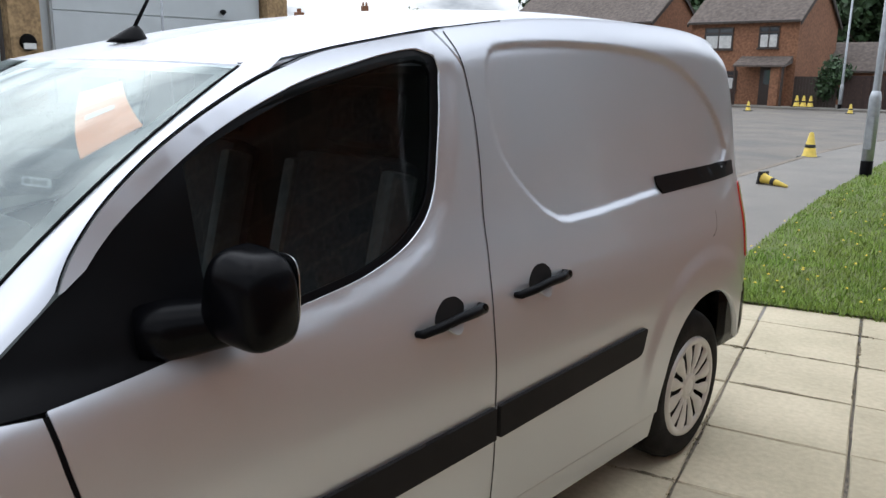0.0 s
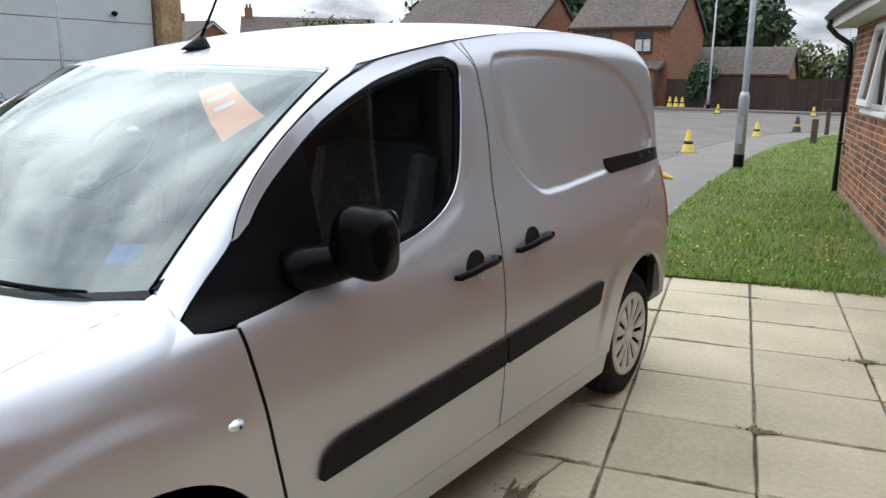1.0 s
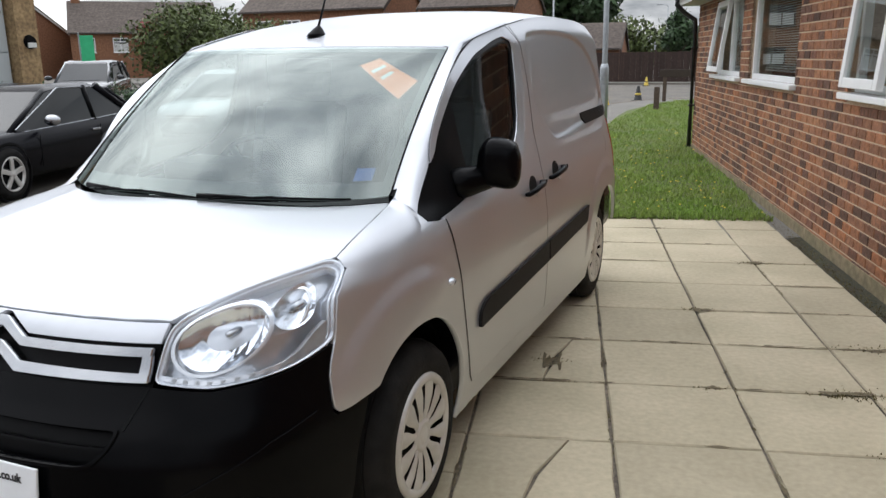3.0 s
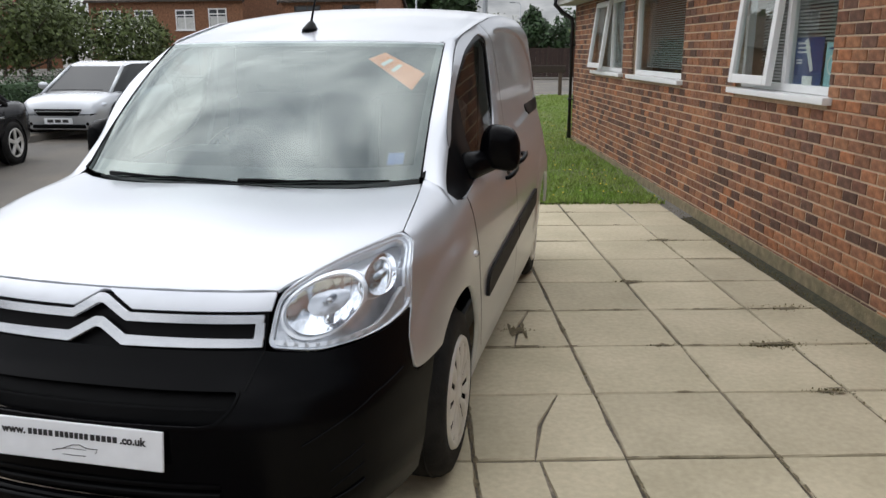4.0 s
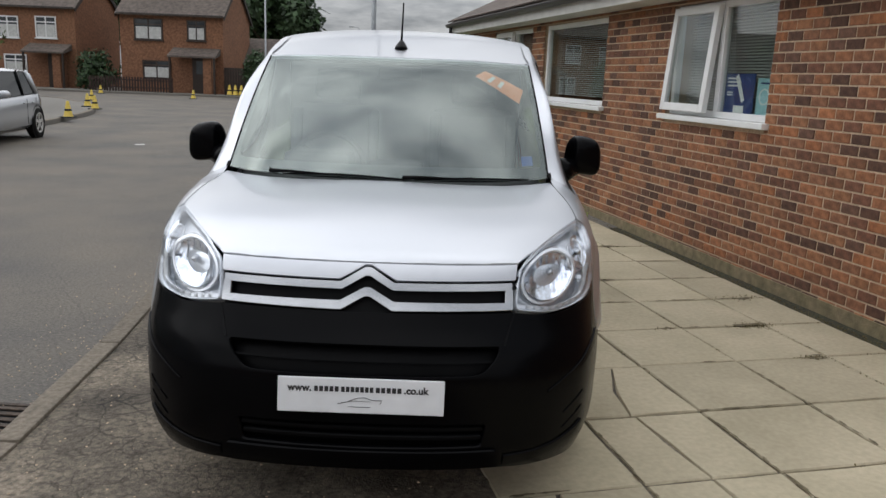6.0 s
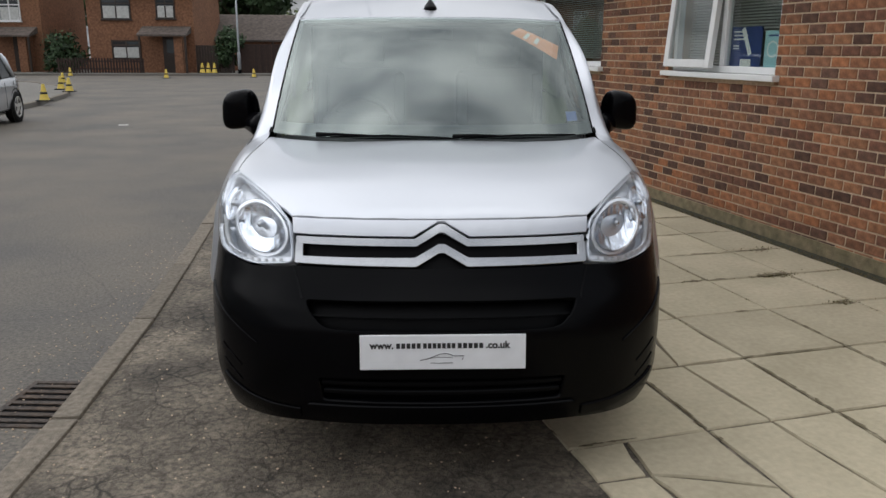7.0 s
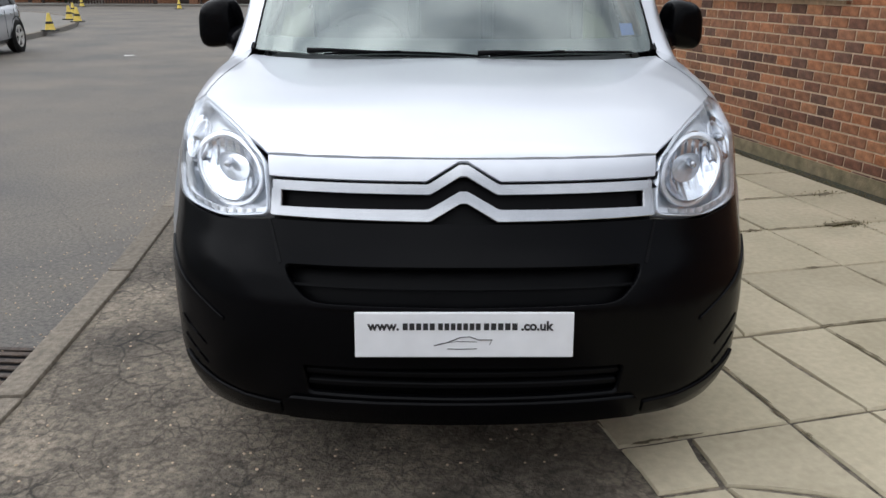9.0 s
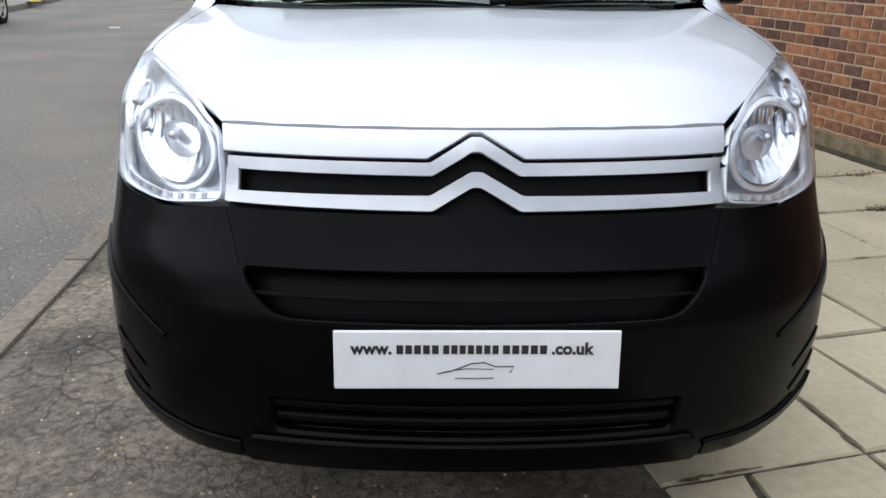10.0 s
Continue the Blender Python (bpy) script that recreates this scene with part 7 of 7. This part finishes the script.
        if chrome_trim:
            part("window_trim", tube([sx * Vector((bw * 0.96, a_base + 0.02, tops(a_base) + 0.02)), sx * Vector((roofw + 0.012, a_top + 0.2, zt - 0.01)), sx * Vector((roofw + 0.014, c_top - 0.3, zt - 0.02))], 0.007, 6), CHROME, c)
        mr = bmesh.new()
        bmesh.ops.create_uvsphere(mr, u_segments=14, v_segments=10, radius=1, matrix=Matrix.Translation((s * (hw + 0.09), a_base + 0.42, H * 0.68)) @ Matrix.Diagonal((0.11, 0.06, 0.07, 1)))
        part("door_mirror", mr, CHROME if chrome_trim else paint, c, "", True)
        hlm = bmesh.new()
        bmesh.ops.create_uvsphere(hlm, u_segments=18, v_segments=10, radius=1, matrix=Matrix.Translation((s * hw * 0.79, y0 + 0.185, H * 0.435)) @ Matrix.Rotation(radians(50 * s), 4, "Z") @ Matrix.Rotation(radians(-16 * s), 4, "Y") @ Matrix.Diagonal((0.20, 0.075, 0.062, 1)))
        part("headlight", hlm, LAMP_HOUSING, c, "clear headlamp", True)
        part("tail_lamp", box((s * hw * 0.62 - 0.14, y1 - 0.14, H * 0.50), (s * hw * 0.62 + 0.14, y1 - 0.03, H * 0.60), None, 0.02), RED_LENS, c, "red tail lamp")
        for nm, z in (("door_seam", 0.0), ):
            for yy in (a_base + 0.28, ymid, c_base - 0.55):
                part(nm, box((s * (half(yy) * 0.997) - 0.004, yy - 0.004, 0.32), (s * (half(yy) * 0.997) + 0.004, yy + 0.004, tops(yy) * 0.9)), BLACK_TRIM, c)
        for yy in (ymid - 0.12, c_base - 0.7):
            part("door_handle", box((s * half(yy) - 0.02, yy - 0.09, H * 0.52), (s * half(yy) + 0.022, yy + 0.09, H * 0.52 + 0.028), None, 0.008), CHROME if chrome_trim else paint, c)
        for wy in (0.0, wheelbase):
            # dark disc on the body stands for the shade inside the wheel arch
            part("arch", lathe([(0.335, 0.004), (0.36, 0.0), (0.30, -0.02), (0.0, -0.02)], 32, "x"), BLACK_TRIM, c, "dark disc standing for the shaded wheel arch").matrix_world = Matrix.Translation((s * (half(wy) + 0.001), wy, 0.315)) @ Matrix.Scale(s, 4, (1, 0, 0))
            w = part("wheel", lathe([(0.19, -0.09), (0.26, -0.095), (0.305, -0.06), (0.308, 0.06), (0.26, 0.095), (0.20, 0.09), (0.19, 0.06), (0.0, 0.05)], 36, "x"), RUBBER, c, "", True)
            w.matrix_world = Matrix.Translation((s * (half(wy) - 0.07), wy, 0.308)) @ Matrix.Scale(s, 4, (1, 0, 0))
            rim = part("rim", lathe([(0.200, 0.085), (0.205, 0.096), (0.190, 0.096), (0.180, 0.07)], 32, "x"), SATIN, w, "", True)
            for kk in range(5):
                part("spoke", box((0.07, 0.02, -0.028), (0.095, 0.185, 0.028), Matrix.Rotation(kk * math.tau / 5 + 0.3, 4, "X"), 0.008), SATIN, w)
            part("hub", lathe([(0, 0.10), (0.03, 0.098), (0.045, 0.08)], 16, "x"), SATIN, w, "", True)
    part("lower_grille", box((-hw * 0.62, y0 - 0.012, 0.22), (hw * 0.62, y0 + 0.05, 0.29), None, 0.02), BLACK_TRIM, c)
    part("upper_grille", prism([(-hw * 0.56, H * 0.415), (hw * 0.56, H * 0.415), (hw * 0.46, H * 0.325), (-hw * 0.46, H * 0.325)], y0 - 0.010, y0 + 0.05, "y"), BLACK_TRIM, c)
    part("grille_bar", box((-hw * 0.54, y0 - 0.018, H * 0.375), (hw * 0.54, y0 + 0.0, H * 0.390), None, 0.003), CHROME, c)
    for s in (1, -1):
        part("fog_lamp", lathe([(0, -0.02), (0.05, -0.012), (0.07, 0.01), (0.07, 0.06)], 16, "y"), BLACK_TRIM, c, "dark fog lamp recess").location = (s * hw * 0.66, y0 + 0.015, 0.30)
    if plate:
        pl = part("number_plate", box((-0.26, y0 - 0.022, 0.30), (0.26, y0 - 0.01, 0.405), None, 0.003), PLATE_WHITE, c, "white plate with plain dark bars")
        for x in (-0.2, -0.06, 0.08):
            part("text_bar", box((x, y0 - 0.025, 0.325), (x + 0.11, y0 - 0.022, 0.38)), PRINT_BLACK, pl)
    for x in (-0.25, 0.25):
        part("wiper", tube([(x - 0.25, a_base + 0.0, tops(a_base) + 0.045), (x + 0.25, a_base - 0.02, tops(a_base) + 0.05)], 0.008, 6), BLACK_TRIM, c)
    c.matrix_world = m
    return c


car("black saloon car with chrome window trim parked across the road", place(-7.12, 4.07, 13.5, ROAD_Z), 4.55, 1.80, 1.28, CAR_BLACK, 2.80, 0.93, False, True)
car("pale silver small hatchback parked facing the camera across the road", place(-8.42, 10.45, 8, ROAD_Z), 3.68, 1.60, 1.36, CAR_WHITE, 2.39, 0.68, True)
car("dark grey estate car parked beyond the saloon", place(-16.6, 15.2, 35, 0.05), 4.4, 1.8, 1.5, CAR_GREY, 2.65, 0.85, True)


# ---- paving slabs ----
paving = thing("paving", "buff concrete paving slabs with weedy joints and cracks", "paving", BUNGALOW, kind="structure")
part("bed", box((0.305, -9.5, -0.05), (3.30, 5.2, -0.022)), JOINT, paving, "dark dirty joint bed")
PC = [0.31, 0.905, 1.50, 2.092, 2.69, 3.14]
QR = [-0.742 + 0.594 * k for k in range(-14, 11)]
QR[-1] = 5.10


def slab(outline, tilt=0.0, g=0.0058):
    """One slab with a slightly chipped, rounded top edge."""
    bm = bmesh.new()
    n = len(outline)
    cx, cy = sum(p[0] for p in outline) / n, sum(p[1] for p in outline) / n
    rr = random.Random(int(cx * 977 + cy * 7919))
    pts = []
    for (a, b), (c, d) in zip(outline, outline[1:] + outline[:1]):
        m = max(1, round(math.hypot(c - a, d - b) / 0.15))
        pts += [(a + (c - a) * k / m, b + (d - b) * k / m) for k in range(m)]
    rings = []
    for inset, z in ((g, -0.045), (g, -0.007), (g + 0.005, 0.0)):
        ring = []
        for x, y in pts:
            l = math.hypot(x - cx, y - cy)
            j = inset + (rr.uniform(-0.0015, 0.0025) if z > -0.01 else 0)
            ring.append(bm.verts.new((x - (x - cx) / l * j * 1.2, y - (y - cy) / l * j * 1.2, z + tilt * (y - cy) + rr.uniform(-0.0006, 0.0006))))
        rings.append(ring)
    k = len(pts)
    for r0, r1 in zip(rings, rings[1:]):
        for i in range(k):
            bm.faces.new((r0[i], r0[(i + 1) % k], r1[(i + 1) % k], r1[i]))
    bm.faces.new(rings[-1])
    bmesh.ops.recalc_face_normals(bm, faces=bm.faces)
    o = part("slab", bm, SLAB, paving)
    o.location.z = rr.uniform(-0.003, 0.002)
    return o


# broken slabs: split lines from one side to another, in fractions of the slab
CRACKS = {(1, 15): [((0.40, 0), (0.50, 0.5), (0.71, 1))], (1, 14): [((0.49, 0), (0.46, 0.5), (0.43, 1))], (1, 13): [((0.55, 0), (0.48, 1))], (0, 12): [((0.32, 0), (0.42, 0.5), (0.30, 1))],
          (0, 11): [((0.30, 0), (0.5, 0.5), (1.0, 0.72))], (1, 17): [((0.49, 0), (0.6, 0.6), (0.74, 1))], (0, 15): [((0, 0.5), (1, 0.44))], (1, 12): [((0.5, 0), (0.62, 1))], (0, 10): [((0.7, 0), (0.45, 1))]}
SHATTERED = {(0, 13): [[(0, 0), (.45, 0), (.37, .18), (.36, .4), (.33, .59), (0, .6)], [(0, .6), (.33, .59), (.36, .8), (.39, 1), (0, 1)], [(.45, 0), (1, 0), (1, .26), (.7, .44), (.33, .59), (.36, .4), (.37, .18)],
                       [(.33, .59), (.7, .44), (1, .26), (1, 1), (.39, 1), (.36, .8)]]}
for i in range(len(PC) - 1):
    for j in range(len(QR) - 1):
        x0, x1, y0, y1 = PC[i], PC[i + 1], QR[j], QR[j + 1]
        tilt = rg.uniform(-0.004, 0.004)
        if (i, j) in SHATTERED:
            for poly in SHATTERED[(i, j)]:
                slab([(x0 + a * (x1 - x0), y0 + b * (y1 - y0)) for a, b in poly], tilt, 0.0105)
        elif (i, j) in CRACKS:
            line = [(x0 + a * (x1 - x0), y0 + b * (y1 - y0)) for a, b in CRACKS[(i, j)][0]]
            if CRACKS[(i, j)][0][0][1] == 0:
                end_top = CRACKS[(i, j)][0][-1][1] >= 0.999
                a = [(x0, y0)] + line + ([(x0, y1)] if end_top else [(x1, y1), (x0, y1)])
                b = list(reversed(line)) + [(x1, y0)] + ([(x1, y1)] if end_top else [])
            else:
                a = [(x0, y0), (x1, y0)] + list(reversed(line))
                b = line + [(x1, y1), (x0, y1)]
            slab(a, tilt, 0.0068)
            slab(b, tilt * 0.5, 0.0068)
        else:
            slab([(x0, y0), (x1, y0), (x1, y1), (x0, y1)], tilt)
part("mossy_gutter", box((3.145, -9.5, -0.05), (3.29, 5.1, -0.010)), JOINT, paving, "dark mossy strip along the wall")

# weeds and moss in the joints
ws = []
for k in range(2600):
    i = rg.randrange(len(PC))
    q = rg.uniform(-2.5, 5.0)
    if noise.noise((PC[i] * 3.1, q * 1.6, 2.0)) > 0.22 or i == 5:
        v = plan(PC[i] + (rg.gauss(0, 0.008) if i < 5 else abs(rg.gauss(0, 0.05))), q)
        ws.append((v.x, v.y, -0.006, rg.uniform(0.2, 0.7)))
    p, r_ = rg.uniform(0.3, 3.2), QR[rg.randrange(8, len(QR))]
    if noise.noise((p * 1.8, r_ * 2.7, 5.0)) > 0.25:
        v = plan(p, r_ + rg.gauss(0, 0.008))
        ws.append((v.x, v.y, -0.006, rg.uniform(0.2, 0.7)))
for (p, q), n, s in (((2.11, 2.24), 90, 0.045), ((2.69, 3.42), 150, 0.06), ((2.62, 1.04), 260, 0.09), ((2.60, 0.44), 80, 0.05), ((2.92, 1.64), 120, 0.10), ((1.98, 1.03), 60, 0.05), ((1.5, 4.0), 70, 0.04), ((2.1, 4.6), 50, 0.04), ((1.2, 1.3), 70, 0.06)):
    for k in range(n):
        v = plan(p + rg.gauss(0, s), q + rg.gauss(0, s * 0.35))
        ws.append((v.x, v.y, -0.003, rg.uniform(0.25, 0.8)))
for k in range(2200):
    v = plan(3.15 + abs(rg.gauss(0, 0.05)), rg.uniform(-3, 5.1))
    ws.append((v.x, v.y, -0.01, rg.uniform(0.2, 0.6)))
blades("joint_weeds", ws, WEED, 0.018, 0.005, "small green and brown weeds in the paving joints", "weeds")

# dirt and moss swept into the joints: thin uneven patches
dv, df = [], []


def smear(p, q, rp, rq):
    i, n = len(dv), 11
    ph = rg.uniform(0, 6)
    lift = 0.0042 + 0.0000025 * len(df)
    for k in range(n):
        an = k * math.tau / n
        f = 0.55 + 0.45 * noise.noise((math.cos(an) * 1.3 + ph, math.sin(an) * 1.3, p * 9 + q)) + rg.uniform(-0.12, 0.12)
        v = plan(p + rp * f * math.cos(an), q + rq * f * math.sin(an))
        dv.append((v.x, v.y, lift))
    df.append(tuple(range(i, i + n)))


for k in range(900):
    q = rg.uniform(-2.2, 5.0)
    i = rg.randrange(len(PC) - 1)
    if noise.noise((PC[i] * 3.1, q * 1.1, 7.0)) > 0.08:
        smear(PC[i] + rg.gauss(0, 0.004), q, rg.uniform(0.005, 0.014), rg.uniform(0.02, 0.08))
    p, r_ = rg.uniform(0.35, 3.1), QR[rg.randrange(10, len(QR))]
    if noise.noise((p * 1.3, r_ * 2.7, 3.0)) > 0.05:
        smear(p, r_ + rg.gauss(0, 0.004), rg.uniform(0.03, 0.10), rg.uniform(0.005, 0.014))
for p, q, a_, b_ in ((2.11, 2.24, 0.07, 0.05), (2.69, 3.42, 0.10, 0.05), (2.62, 1.04, 0.17, 0.05), (2.60, 0.44, 0.09, 0.03), (2.95, 1.64, 0.15, 0.04), (1.98, 1.03, 0.08, 0.03), (1.27, 1.3, 0.04, 0.16), (1.21, 1.25, 0.03, 0.2)):
    for k in range(4):
        smear(p + rg.gauss(0, a_ * 0.35), q + rg.gauss(0, b_ * 0.35), a_ * rg.uniform(0.4, 0.8), b_ * rg.uniform(0.4, 0.8))
me = bpy.data.meshes.new("joint_dirt")
me.from_pydata(dv, [], df)
me.materials.append(DIRT)
tagged(new("joint_dirt", me), "dark brown dirt and moss lodged in the paving joints", "dirt", kind="stuff")

# loose stones and grit on the old tarmac
gr = bmesh.new()
for k in range(1700):
    x, y = rg.uniform(-1.4, 0.3), rg.uniform(-2.6, 3.5)
    if rg.random() < 0.5:
        x = -1.42 - abs(rg.gauss(0, 0.25)) - 0.13
    r_ = rg.uniform(0.002, 0.0060)
    bmesh.ops.create_icosphere(gr, subdivisions=1, radius=r_, matrix=Matrix.Translation((x, y, (-0.012 if x > -1.5 else ROAD_Z) + r_ * 0.4)) @ Matrix.Diagonal((1, rg.uniform(0.6, 1), 0.6, 1)))
tagged(part("grit", gr, MORTAR), "pale grit and small stones on the tarmac", "grit", kind="stuff")

# nearest bricks of the bungalow wall
shared = {}
for u, v, z in near:
    key = round(v - u, 3)
    if key not in shared:
        me = bpy.data.meshes.new("brick")
        me.from_pydata(brick_verts(0, v - u, 0, 0), [], BRICK_FACES)
        me.materials.append(BRICK)
        shared[key] = me
    o = new("brick", shared[key])
    o.parent = wall
    o.location = (WALL_P + rg.uniform(-0.002, 0.002), u, z)
